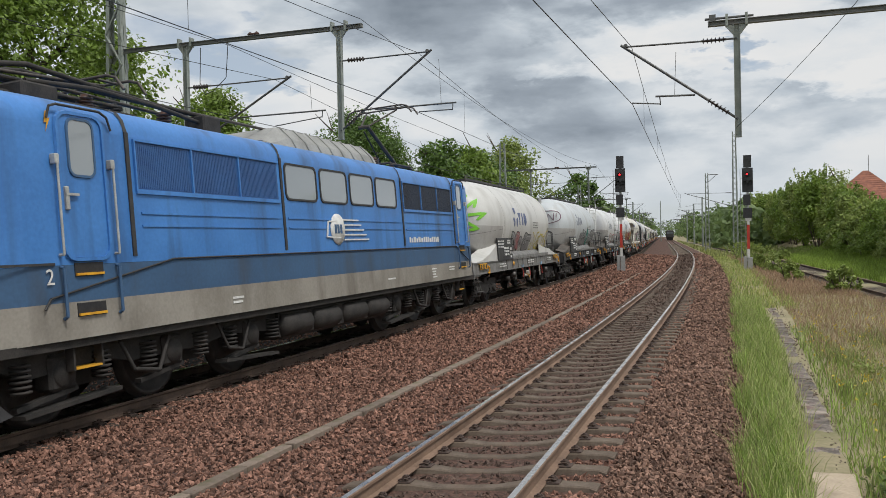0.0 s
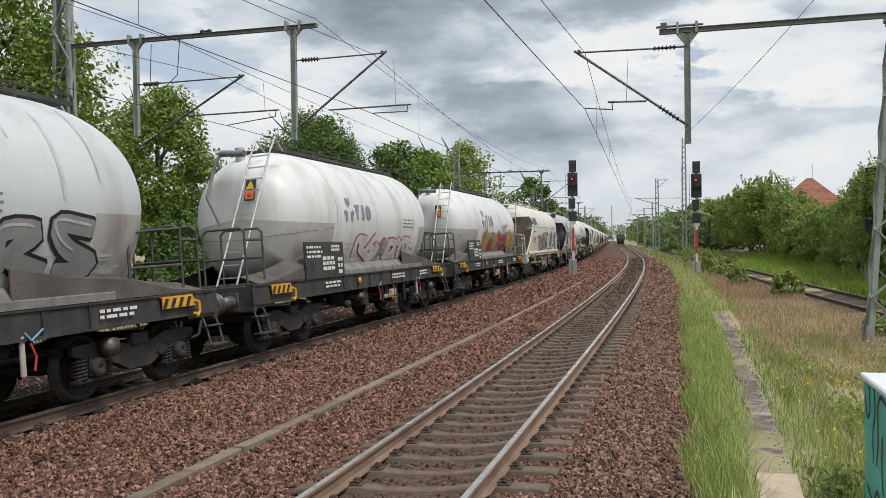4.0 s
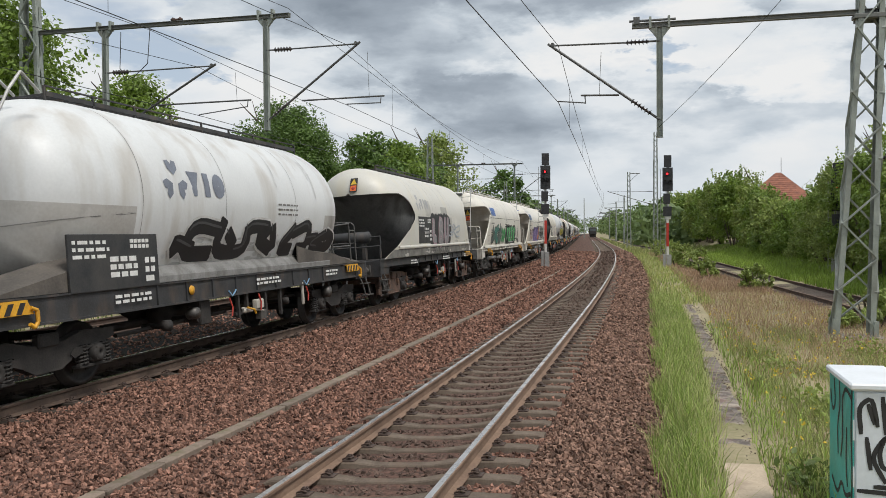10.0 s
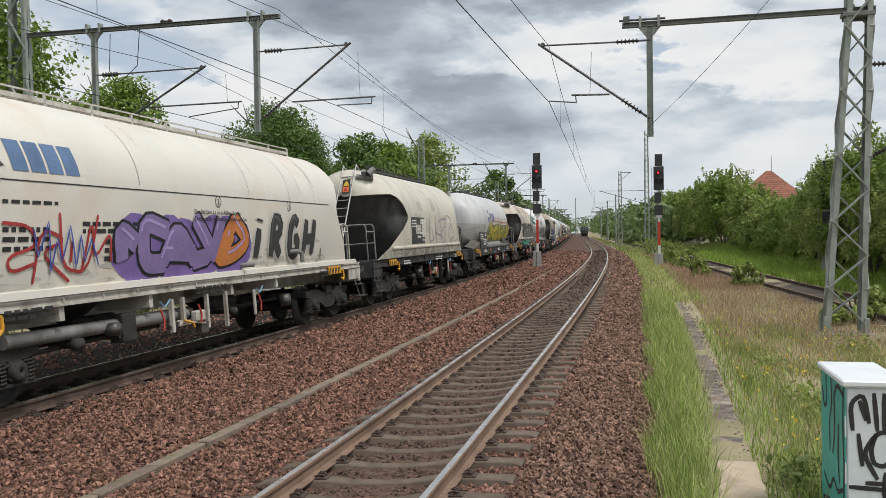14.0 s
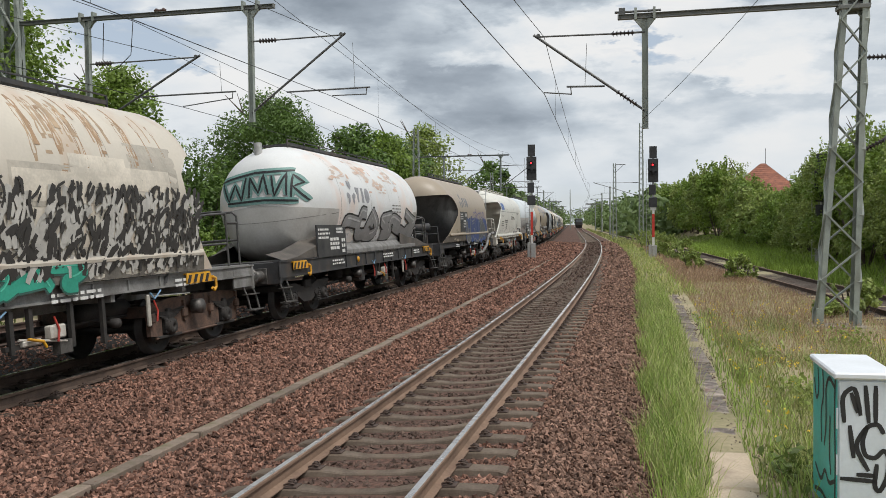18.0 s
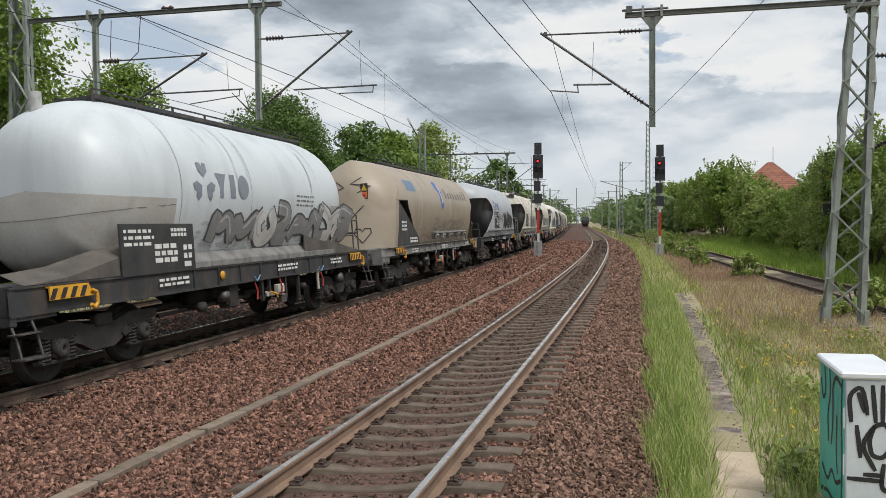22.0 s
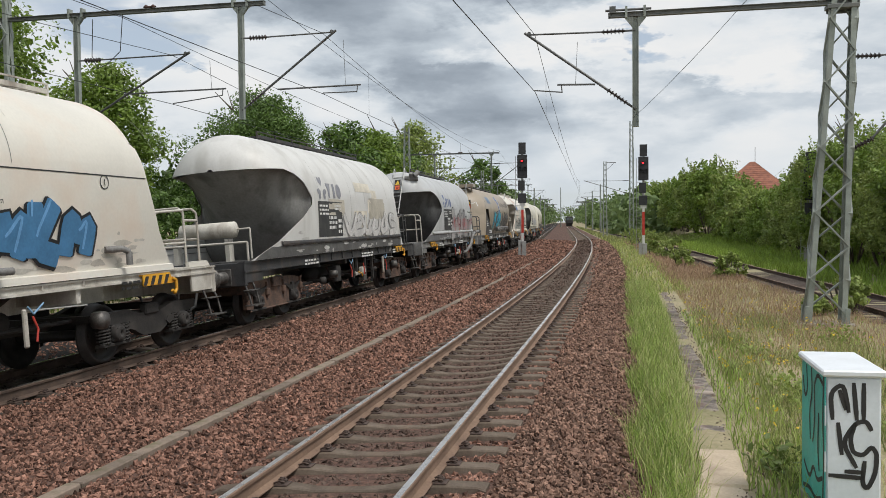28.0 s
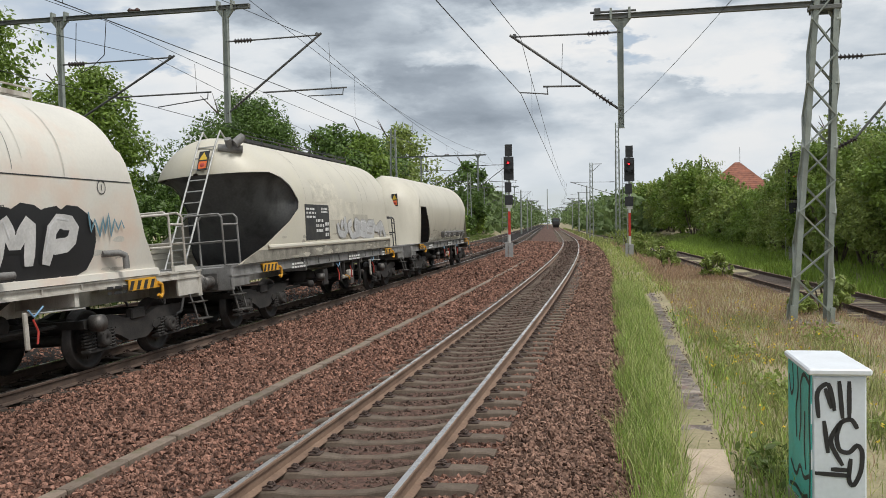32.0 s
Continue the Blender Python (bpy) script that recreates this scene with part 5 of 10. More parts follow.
def apron_data(k, flip, sd):
    """One sloping sheet from the tank's end down to the frame's end."""
    m = Mesh()
    fx = (lambda x: WL - 0.75 - x) if flip else (lambda x: x)
    if k is ROUND:
        hi = 1.85 if flip else 2.15
        out = [(0.15, 1.36), (1.0, 1.42), (2.1, 1.62), (3.3, hi - 0.15), (4.32, hi), (4.32, 1.36)]
        m.prism([(fx(a), b) for a, b in out], sd * 1.30 - 0.012, sd * 1.30 + 0.012)
        m.grid([[(fx(a), sd * 1.30, b), (fx(a + 0.1), sd * 0.85, b + 0.16)] for a, b in out[:5]], 0, False)
    elif flip:
        out = [(0.0, 1.36), (0.1, 1.46), (0.75, 1.46), (0.75, 1.36)]
        m.prism([(fx(a), b) for a, b in out], sd * 1.28 - 0.03, sd * 1.28 + 0.03)
    else:
        rows = []
        for z in (1.36, 1.46, 1.75, 2.05, 2.35, 2.65, 2.9, 3.05):
            a0, a1 = (0.62 if z < 1.4 else 1.25 + 1.25 * (z - 1.46)), 1.80 + 0.98 * (z - 1.36)
            yo = k.hw(max(z, k.zb)) - 0.008
            rows.append([(a0, sd * yo, z), (a1, sd * yo, z), (a1, sd * (yo - 0.06), z), (a0, sd * (yo - 0.06), z), (a0, sd * yo, z)])
        m.grid(rows, 0, False)
    return m.data("end_apron", M_APRON if k is ROUND else M_FRAMEWHITE)


def tan_edge(z):
    """Where the side edge of the leading end wall of the tan wagons stands."""
    return 1.0 + 0.18 * (z - 1.3) + 0.62 * max(0.0, z - 3.2) ** 1.5


def tan_rear(z):
    return TAN.start(z, True) + 0.5 * max(0.0, z - 3.0) ** 1.5


def tan_half(z):
    """Half width of the end walls: upright below, while the barrel's belly draws in."""
    return TAN.hw(z) if z > 2.75 else 1.37 + 0.09 * (1 - ((2.75 - z) / 1.41) ** 1.8)


def tan_face(y, z, edge=tan_edge, deep=0.74):
    """The bulge of an end wall."""
    c, rim = max(-1.0, min(1.0, y / tan_half(z))), min(0.5, 1.3 * max(0.0, z - 2.83))
    return edge(z) + rim - (deep * (1 - c * c) ** 0.8 + rim * (1 - c ** 6) ** 0.5)


def end_wall_data(rear):
    """The bulged end of the tan wagons with its side edges."""
    m = Mesh()
    zs = [1.34, 1.8, 2.3, 2.83, 3.2, 3.4, 3.6, 3.8, 3.95, 4.07, 4.16, 4.205]
    edge, deep, fx = (tan_rear, 0.45, lambda x: WL - x) if rear else (tan_edge, 0.74, lambda x: x)
    cs = np.sin(np.linspace(-math.pi / 2, math.pi / 2, 21))
    m.grid([[(fx(tan_face(tan_half(z) * c, z, edge, deep)), tan_half(z) * c, z) for c in cs] for z in zs])
    rim = lambda z: min(0.5, 1.3 * max(0.0, z - 2.83))
    if not rear:
        for sd in (-1, 1):
            m.grid([[(edge(z) + d, sd * (tan_half(z) - e), z) for d, e in ((0, 0.0), (0.16, -0.004), (0.3, -0.004), (0.3, 0.06))] for z in zs[:4]], 0, False)
    roof = [(y, z) for y, z in profile(TAN) if z >= 2.83]
    reach = 2.1 if rear else 2.67
    m.grid([[(fx(edge(z) + rim(z)), y, z) for y, z in roof], [(fx(max(reach, edge(z) + rim(z) + 0.02)), y, z) for y, z in roof]])
    return m


def build_wagon(k, q, paint, recess, seed, frame=0, ladder=False, tank_on_front=False, plate=None, logo=None, extra=None, label="", rusty=False, length=15.5):
    """One tank wagon with its parts; q is where its leading buffers meet, along the train."""
    set_length(length)
    w = empty("tank_wagon", label, "tank wagon", "wagons of the freight train")
    shell_m = shell_paint(*paint)
    data = part_data("tank%d" % id(k), lambda: tank_mesh(k, [M_WHITE, M_ENDDIRT])).copy()
    data.materials[0], data.materials[1] = shell_m, M_ENDDIRT
    same("tank", data, w, SHIFT)
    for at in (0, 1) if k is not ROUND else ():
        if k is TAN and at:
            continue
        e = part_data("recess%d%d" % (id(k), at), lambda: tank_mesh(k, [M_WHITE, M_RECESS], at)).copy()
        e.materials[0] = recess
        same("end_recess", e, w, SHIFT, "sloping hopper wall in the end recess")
    if k is TAN:
        for rear in (False, True):
            e = part_data("end_wall%d" % rear, lambda: end_wall_data(rear).data("end_wall", M_WHITE)).copy()
            e.materials[0] = shell_m
            same("end_wall", e, w, SHIFT)
    elif k is not WEDGE:
        for flip, sd in ((0, -1), (0, 1), (1, -1), (1, 1)):
            ap = part_data("apron%d%d%d" % (id(k), flip, sd), lambda: apron_data(k, flip, sd))
            if k is not ROUND or seed == 1:
                ap = ap.copy()
                ap.materials[0] = shell_m
            same("end_apron", ap, w, SHIFT)
    sk = part_data("skirt%d" % id(k), lambda: sill_data(k)).copy()
    sk.materials[0] = shell_m if k not in (TAN, ROUND) and seed not in (19, 23) else M_FRAME if seed == 23 else M_FRAMELIGHT
    same("side_skirt", sk, w, SHIFT)
    same("underframe", part_data("uf%d%d" % (id(k), frame), lambda: underframe_data(k, frame)), w, SHIFT)
    same("brake_gear", part_data("brake%d" % (frame == 2), lambda: brake_data(frame == 2)), w, SHIFT)
    same("outlet", part_data("outlet", hopper_outlet_data), w, SHIFT)
    add_fittings(w)
    if not (k is TAN and seed == 28):
        same("roof_walkway", part_data("walk%d" % id(k), lambda: walkway_data(3.2, WL - (3.6 if k in (HOPPER_S, WEDGE) else 2.6), k.zt + 0.05, M_FRAMEWHITE if k in (HOPPER, HOPPER_S) else M_FRAME)), w, SHIFT, "grated roof walkway with a low rail")
    wheels = []
    rail_m = M_FRAMEWHITE if k in (HOPPER, HOPPER_S) else M_DARKRAIL
    for x in (k.head + k.bogie, WL - 0.62 - 1.8):
        bg = same("bogie", part_data("bogie%d" % rusty, lambda: leaf_bogie_data() if rusty else bogie_frame_data()), w, pose(x - WL / 2, 0, 0), "two-axle bogie, brown with grime")
        if rusty:
            bg.data.materials[0] = M_BOGIERUST
        for dx in (-0.98, 0.98):
            wheels.append((same("wheelset", part_data("wheelset", wheelset_data), bg, pose(dx, 0, 0.46)), pose(dx, 0, 0.46)))
            for sd in (0, 180):
                same("axle_box", part_data("axle_box", axle_box_data), bg, pose(dx, 0, 0, 0, 0, sd))
            if rusty:
                for y in (-1.0, 1.0):
                    same("leaf_spring", part_data("leaf", leaf_spring_data), bg, pose(dx, y, 0), "bowed stack of leaf spring plates")
            for sx in (-0.25, 0.25) if not rusty else ():
                same("spring", part_data("spring", spring_data), bg, pose(dx + sx, 0, 0, 0, 0, 180))
    for x, a in ((k.head, 180), (WL - 0.62, 0)):
        for y in (-0.875, 0.875):
            same("buffer", part_data("buffer", buffer_data), w, pose(x - WL / 2, y, 1.06, 0, 0, a))
        same("coupling", part_data("coupling", coupling_data), w, pose(x - WL / 2, 0, 1.04, 0, 0, a))
        for y in (-0.36, 0.36):
            same("brake_hose", part_data("hose", hose_data), w, pose(x - WL / 2, y, 1.04, 0, 0, a))
    for x in (k.hook_f, WL - 0.62 - k.hook_r)[tank_on_front:]:
        same("hook_bracket", part_data("hook", hook_bracket_data), w, pose(x - WL / 2, -1.37, 1.30, 0, 0, 0), "yellow and black striped bracket with a lashing hook")
    same("step", part_data("step", step_data), w, pose(k.head - WL / 2, 0, 0), "steel shunting step")
    same("step", part_data("step", step_data), w, pose(WL / 2 - 0.62 - 0.45, 0, 0), "steel shunting step")
    add_handrails(w, rail_m, True, pose(WL / 2 - 0.62, 0, 0) @ Matrix.Rotation(math.pi, 4, "Z") @ Matrix.Scale(-1, 4, (0, 1, 0)))
    if ladder:
        foot, top = ((0.80, -0.5, 1.36), (1.45, -0.6, 4.0)) if k in (HOPPER, HOPPER_S) else (((0.05, 0.0, 1.36), (1.62, -0.2, 4.08)) if k is WEDGE else ((0.0, -0.32, 1.36), (0.72, -0.32, 4.1)) if k is TAN else ((0.20, -0.6, 1.36), (1.80, -0.7, 4.06)))
        same("ladder", part_data("ladder%d" % id(k), lambda: ladder_data(foot, top, 0.42)), w, SHIFT, "galvanised steel ladder up to the roof")
        add_handrails(w, rail_m if k is not WEDGE else M_FRAMEWHITE if seed == 24 else M_FRAMELIGHT, False, pose(k.head + 0.08 - WL / 2, 0, 0))
        v = Mesh()
        if k is WEDGE:
            v.rod((1.62, -0.45, 3.95), (1.78, -0.95, 3.88), 0.09, 10)
            v.rod((1.7, -0.7, 3.9), (1.55, -0.72, 4.12), 0.08, 10)
            v.rod((1.6, -0.85, 4.0), (1.75, -1.0, 4.15), 0.10, 10)
        else:
            v.rod((1.75, -0.35, 4.05), (1.85, 0.25, 4.12), 0.07, 10)
            v.tube([(1.85, 0.25, 4.12), (1.62, 0.3, 4.1), (1.42, 0.3, 3.9), (1.5, 0.2, 3.3), (2.2, -0.2, 2.6), (2.6, -0.5, 2.2)] if k in (HOPPER, HOPPER_S) else [(1.85, 0.25, 4.12), (1.75, 0.35, 3.9), (1.6, 0.5, 3.2), (1.7, 0.3, 2.6)], 0.035, 8)
        v.obj("filling_valve", M_FRAMELIGHT, w, at=SHIFT)
    if tank_on_front:
        a = Mesh()
        a.lathe([(-0.82, 0), (-0.81, 0.09), (-0.76, 0.17), (0.46, 0.17), (0.51, 0.09), (0.52, 0)], (0.75, 0, 2.04), "y", 16)
        for y in (-0.6, 0.6):
            a.box(0.65, 0.85, y - 0.05, y + 0.05, 1.36, 1.85)
        a.tube([(0.35, -1.2, 1.36), (0.35, -1.2, 1.75), (0.35, 1.2, 1.75), (0.35, 1.2, 1.36)], 0.025, 6)
        a.tube([(0.75, -0.8, 2.04), (0.75, -1.1, 2.04), (0.75, -1.1, 1.4)], 0.02, 6)
        a.obj("air_tank", M_FRAMEWHITE if seed == 23 else M_FRAME, w, "%s compressed-air tank across the end platform" % ("white" if seed == 23 else "dark"), at=SHIFT)
    # orange and black warning signs on the end
    s = Mesh()
    def sign_place(y, z):
        if k is ROUND:
            return dome_x(k, y, z) - 0.02
        if k is TAN:
            return tan_face(y, z) - 0.01
        if z >= k.nose_z:
            rho = min(0.98, math.hypot(y / k.hw(k.nose_z), (z - k.nose_z) / (k.zt - k.nose_z)))
            return k.nose_x - k.dome * math.sqrt(1 - rho * rho) - 0.02
        return 1.2
    if ladder or k is TAN or seed in (8,):
        zz = {id(ROUND): 3.35, id(WEDGE): 3.72, id(TAN): 3.2}.get(id(k), 3.0)
        yc = {id(ROUND): -0.35, id(WEDGE): -0.2, id(TAN): -0.62}.get(id(k), -0.2)
        if k not in (HOPPER, HOPPER_S):
            x = sign_place(yc, zz) - 0.015
            tilt = Matrix.Translation((x, yc, zz)) @ Matrix.Rotation(radians(28 if k is WEDGE else (20 if k is ROUND else 4)), 4, "Y")
        else:
            tilt = Matrix.Translation((2.28, -0.45, 3.10)) @ Matrix.Rotation(radians(-12), 4, "Y")
        tilt = tilt @ Matrix.Scale(0.95 if k in (HOPPER, HOPPER_S) else 0.78, 4)
        s.box(-0.012, 0.012, -0.15, 0.15, -0.38, 0.24, 0, m=tilt)
        sign = s.obj("warning_sign", M_BLACK, w, "black panel with a yellow triangle and an orange field", at=SHIFT)
        f = Mesh()
        f.box(-0.018, -0.012, -0.12, 0.12, -0.34, -0.10, 0, m=tilt)
        f.obj("orange_field", M_ORANGE, sign)
        f = Mesh()
        f.lathe([(-0.024, 0.0), (-0.0235, 0.07), (-0.018, 0.075)], (0, 0, -0.22), "x", 12)
        f.v = [tilt @ Vector(q_) for q_ in f.v]
        f.obj("red_ring", M_RED, sign)
        f = Mesh()
        f.prism([(-0.13, -0.05), (0.13, -0.05), (0.0, 0.20)], -0.018, -0.012, axis="x")
        f.v = [tilt @ Vector(q_) for q_ in f.v]
        f.obj("warning_triangle", spray((0.75, 0.5, 0.05)), sign)
    if plate:
        build_plate(k, w, *plate)
    if logo:
        build_logo(k, w, *logo)
    if k is WEDGE and seed in (6, 15, 24):
        h = Mesh()
        h.tube([(9.0, -0.3, 0.62), (9.9, -0.95, 0.6), (10.5, -1.38, 0.66), (11.2, -1.52, 1.0), (11.8, -1.52, 1.38), (12.6, -1.5, 1.55), (13.6, -1.48, 1.58), (14.3, -1.45, 1.62)], 0.07, 10)
        for fx in (12.7, 14.2):
            h.rod((fx - 0.05, -1.5, 1.56 + 0.03 * (fx - 12.7)), (fx + 0.05, -1.5, 1.56 + 0.03 * (fx - 12.7)), 0.105, 12)
        h.obj("hose_pipe", M_FRAMELIGHT, w, "grey discharge pipe along the side", at=pose(WL / 2 - 15.2, 0, 0))
        a = Mesh()
        a.lathe([(-1.0, 0), (-0.99, 0.1), (-0.93, 0.2), (0.6, 0.2), (0.66, 0.1), (0.67, 0)], (13.75, 0, 2.1), "y", 16)
        for y in (-0.6, 0.5):
            a.box(13.65, 13.85, y - 0.05, y + 0.05, 1.36, 1.95)
        a.obj("air_tank", M_FRAMELIGHT, w, "grey compressed-air tank across the end platform", at=pose(WL / 2 - 15.2, 0, 0))
    if k is TAN and ladder:
        p = Mesh()
        p.box(1.1, 2.0, -0.85, 0.3, k.zt - 0.02, k.zt + 0.04, ch=0.01)
        p.box(1.06, 1.1, -0.85, 0.3, k.zt - 0.08, k.zt + 0.1)
        p.box(1.06, 2.0, -0.89, -0.85, k.zt - 0.08, k.zt + 0.1)
        for y in (-0.75, 0.2):
            p.prism([(1.15, k.zt - 0.06), (1.5, k.zt - 0.06), (1.45, k.zt - 0.4)], y - 0.03, y + 0.03)
        p.obj("roof_platform", shell_m, w, "brown-painted steel platform at the top of the ladder", at=SHIFT)
    if k is TAN:
        p = Mesh()
        p.rod((6.2, -1.43, 1.72), (12.2, -1.43, 1.72), 0.045, 8)
        for x in (6.4, 7.6, 8.8, 10.4, 11.6):
            p.box(x - 0.06, x + 0.06, -1.47, -1.3, 1.5, 1.78, ch=0.02)
            p.lathe([(-1.53, 0), (-1.52, 0.06), (-1.4, 0.06)], (x + 0.2, 0, 1.62), "y", 10)
        p.obj("discharge_pipe", M_FRAMELIGHT, w, "discharge pipe with valves along the side", at=SHIFT)
    for x0, x1, z in ((3.1, 4.0, 1.2), (7.6, 8.7, 1.2), (WL - 3.6, WL - 2.8, 1.2)):
        m = Mesh()
        bars(m, k, x0, x1, [z, z - 0.08], 0.045, 0.0, 0, seed + int(x0 * 10), 1.355)
        m.obj("frame_lettering", M_WHITE if frame != 2 else M_BLACK, w, at=SHIFT)
    if k is ROUND:
        m = Mesh()
        m.lathe([(-1.362, 0.0), (-1.361, 0.075), (-1.34, 0.08)], (5.2, 0, 1.18), "y", 14)
        m.obj("inspection_disc", M_YELLOW, w, "small yellow disc on the frame", at=SHIFT)
    if k is WEDGE:
        weather(k, w, paint[0], seed)
    if seed in (13, 14, 20, 26):
        stain(k, w, seed)
    splash(k, w, paint[0], seed)
    if extra:
        extra(k, w)
    return w, q + WL / 2, wheels


def stain(k, w, seed):
    """Rust streaks running down from the roof."""
    r = random.Random(seed * 3 + 2)
    if seed in (14, 26):
        m = Mesh()
        for i in range(90):
            c = r.choice([(4.3, 3.45), (6.3, 3.7), (7.4, 3.3), (9.0, 3.6)]) if seed == 14 else (3.4, 3.75)
            x, z = c[0] + r.gauss(0, 0.45), min(4.0, c[1] + r.gauss(0, 0.13))
            rx, rz = r.uniform(0.05, 0.28), r.uniform(0.02, 0.08)
            side_decal(m, k, [(x + rx * math.cos(a) * r.uniform(0.6, 1.2), z + rz * math.sin(a) * r.uniform(0.6, 1.2)) for a in np.linspace(0, 2 * math.pi, 10, endpoint=False)], 0.003 + 0.0002 * (i % 20), i % 2)
        tagged(m.obj("rust_stain", [spray((0.70, 0.50, 0.39)), spray((0.68, 0.56, 0.48))], w, "flaking orange stain on the upper side", at=SHIFT), kind="stuff")
        return
    for i in range(46 if seed == 13 else 18):
        x = r.uniform(3.8, WL - 3.5)
        m = Mesh()
        side_decal(m, k, quad(x, r.uniform(2.5, 3.7), x + r.uniform(0.03, 0.14), 4.12, r.uniform(-0.05, 0.05)), 0.003 + 0.0004 * (i % 9), 0)
        m.obj("rust_streak", spray(((0.40, 0.26, 0.15), (0.47, 0.34, 0.22))[i % 2]), w, "rust streak below the roof", at=SHIFT)


def splash(k, w, rgb, seed):
    """Brown splashes along the lower edge and thin runs from the roof."""
    r = random.Random(seed * 13 + 5)
    x0, x1 = (k.nose_x + 0.6 if k is ROUND else 2.4 if k is not TAN else 4.4), WL - 3.0
    dirt = [tuple(round(c * f + d * (1 - f), 2) for c, d in zip(rgb, (0.16, 0.13, 0.10))) for f in (0.66, 0.78, 0.9)]
    m = Mesh()
    for i in range(110):
        x, z = r.uniform(x0, x1), k.zb + 0.05 + 0.5 * r.random() ** 2.2
        rx, rz = r.uniform(0.04, 0.30), r.uniform(0.015, 0.06)
        side_decal(m, k, [(x + rx * math.cos(a) * r.uniform(0.6, 1.2), z + rz * math.sin(a) * r.uniform(0.6, 1.2)) for a in np.linspace(0, 2 * math.pi, 9, endpoint=False)], 0.002 + 0.0001 * (i % 30), i % 3)
    for i in range(7):
        x, top = r.uniform(x0 + 0.5, x1 - 0.5), k.zt - r.uniform(0.1, 0.5)
        low = top - r.uniform(0.3, 1.3)
        stroke(m, k, [(x, top), (x + r.uniform(-0.02, 0.02), (top + low) / 2), (x + r.uniform(-0.04, 0.04), max(low, k.zb + 0.1))], r.uniform(0.02, 0.07), 0.0052 + 0.0001 * i, 2)
    tagged(m.obj("dirt_film", [spray(c) for c in dirt], w, "brown splashes and runs of dirt", at=SHIFT), kind="stuff")


def weather(k, w, rgb, seed):
    """Seams, patches painted over older scrawls, and the darkened band over the frame."""
    r = random.Random(seed * 5 + 1)
    for x in (4.1, 6.6, 9.0):
        m = Mesh()
        stroke(m, k, [(x, 1.8), (x, 2.6), (x, 3.4), (x, 4.1)], 0.012, 0.003, 0)
        m.obj("seam", spray(tuple(c * 0.6 for c in rgb)), w, at=SHIFT)
    if seed in (8, 11, 13, 14, 20, 21, 23, 24, 27):
        for i in range(7):
            x, z = r.uniform(4.2, 9.6), r.uniform(1.85, 3.0)
            f = r.choice([0.78, 0.86, 1.1, 1.18])
            m = Mesh()
            side_decal(m, k, quad(x, z, x + r.uniform(0.5, 1.6), z + r.uniform(0.25, 0.7)), 0.003 + 0.0007 * i, 0)
            m.obj("repainted_patch", spray(tuple(min(0.8, round(c * f * (h if seed == 23 else 1), 3)) for c, h in zip(rgb, (1.0, 0.93, 0.80)))), w, "patch of fresher paint over old scrawls", at=SHIFT)
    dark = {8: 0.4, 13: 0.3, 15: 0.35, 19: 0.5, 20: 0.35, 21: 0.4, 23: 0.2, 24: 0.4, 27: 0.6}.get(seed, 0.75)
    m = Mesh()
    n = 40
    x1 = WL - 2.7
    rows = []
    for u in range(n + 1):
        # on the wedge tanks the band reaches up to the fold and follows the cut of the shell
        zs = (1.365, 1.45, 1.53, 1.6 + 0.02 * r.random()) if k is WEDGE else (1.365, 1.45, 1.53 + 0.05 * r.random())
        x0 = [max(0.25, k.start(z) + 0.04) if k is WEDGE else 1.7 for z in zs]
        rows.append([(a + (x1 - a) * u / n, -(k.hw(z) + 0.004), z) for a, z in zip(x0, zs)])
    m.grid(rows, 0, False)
    m.obj("lower_side", mat("darkened_band", tuple(c * dark for c in rgb), tuple(c * dark * 0.5 for c in rgb), rough=0.7, scale=3, fine=25, grime=(0.07, 0.06, 0.05), amount=0.7, gscale=(2.5, 2.5, 1.0)), w, "lower side in a darker tone, streaked with dirt", at=SHIFT)


def bars(m, k, x0, x1, rows, h, eps, mi, seed, flat=None):
    """Rows of short bars where small lettering stands."""
    r = random.Random(seed)
    for z in rows:
        x = x0
        while x < x1 - 0.05:
            ln = min(r.uniform(0.06, 0.22), x1 - x)
            poly = quad(x, z, x + ln, z + h)
            if flat is None:
                side_decal(m, k, poly, eps, mi)
            else:
                m.box(x, x + ln, -flat - 0.004, -flat, z, z + h, mi)
            x += ln + 0.05


def build_plate(k, w, x0, z0, x1, z1, style):
    """The dark lettering panel; style 0: a board on the frame, 1: painted on the tank."""
    m = Mesh()
    if style == 0:
        y = 1.36
        m.box(x0, x1, -y, -y + 0.04, z0, z1, 0, ch=0.006)
        flat = y
    else:
        side_decal(m, k, quad(x0, z0, x1, z1), 0.006, 0)
        flat = None
    H = z1 - z0
    Wd = x1 - x0
    bars(m, k, x0 + 0.08, x0 + 0.42 * Wd, [z1 - 0.14, z1 - 0.24, z1 - 0.34], 0.05, 0.012, 1, int(x0 * 100), flat)
    bars(m, k, x0 + 0.42 * Wd, x0 + 0.75 * Wd, [z0 + 0.50 * H, z0 + 0.36 * H, z0 + 0.22 * H], 0.075, 0.012, 1, int(x0 * 100) + 1, flat)
    for i in range(5):
        xx = x0 + 0.66 * Wd + i * 0.1
        if xx + 0.08 < x1:
            bars(m, k, xx, xx + 0.075, [z1 - 0.13, z1 - 0.21], 0.055, 0.012, 1, i, flat)
    bars(m, k, x1 - 0.36, x1 - 0.06, [z0 + 0.08, z0 + 0.22, z0 + 0.36], 0.085, 0.012, 1, int(x0 * 100) + 2, flat)
    m.obj("lettering_panel", [M_PLATE, M_WHITE], w, "black panel with white lettering", at=SHIFT)


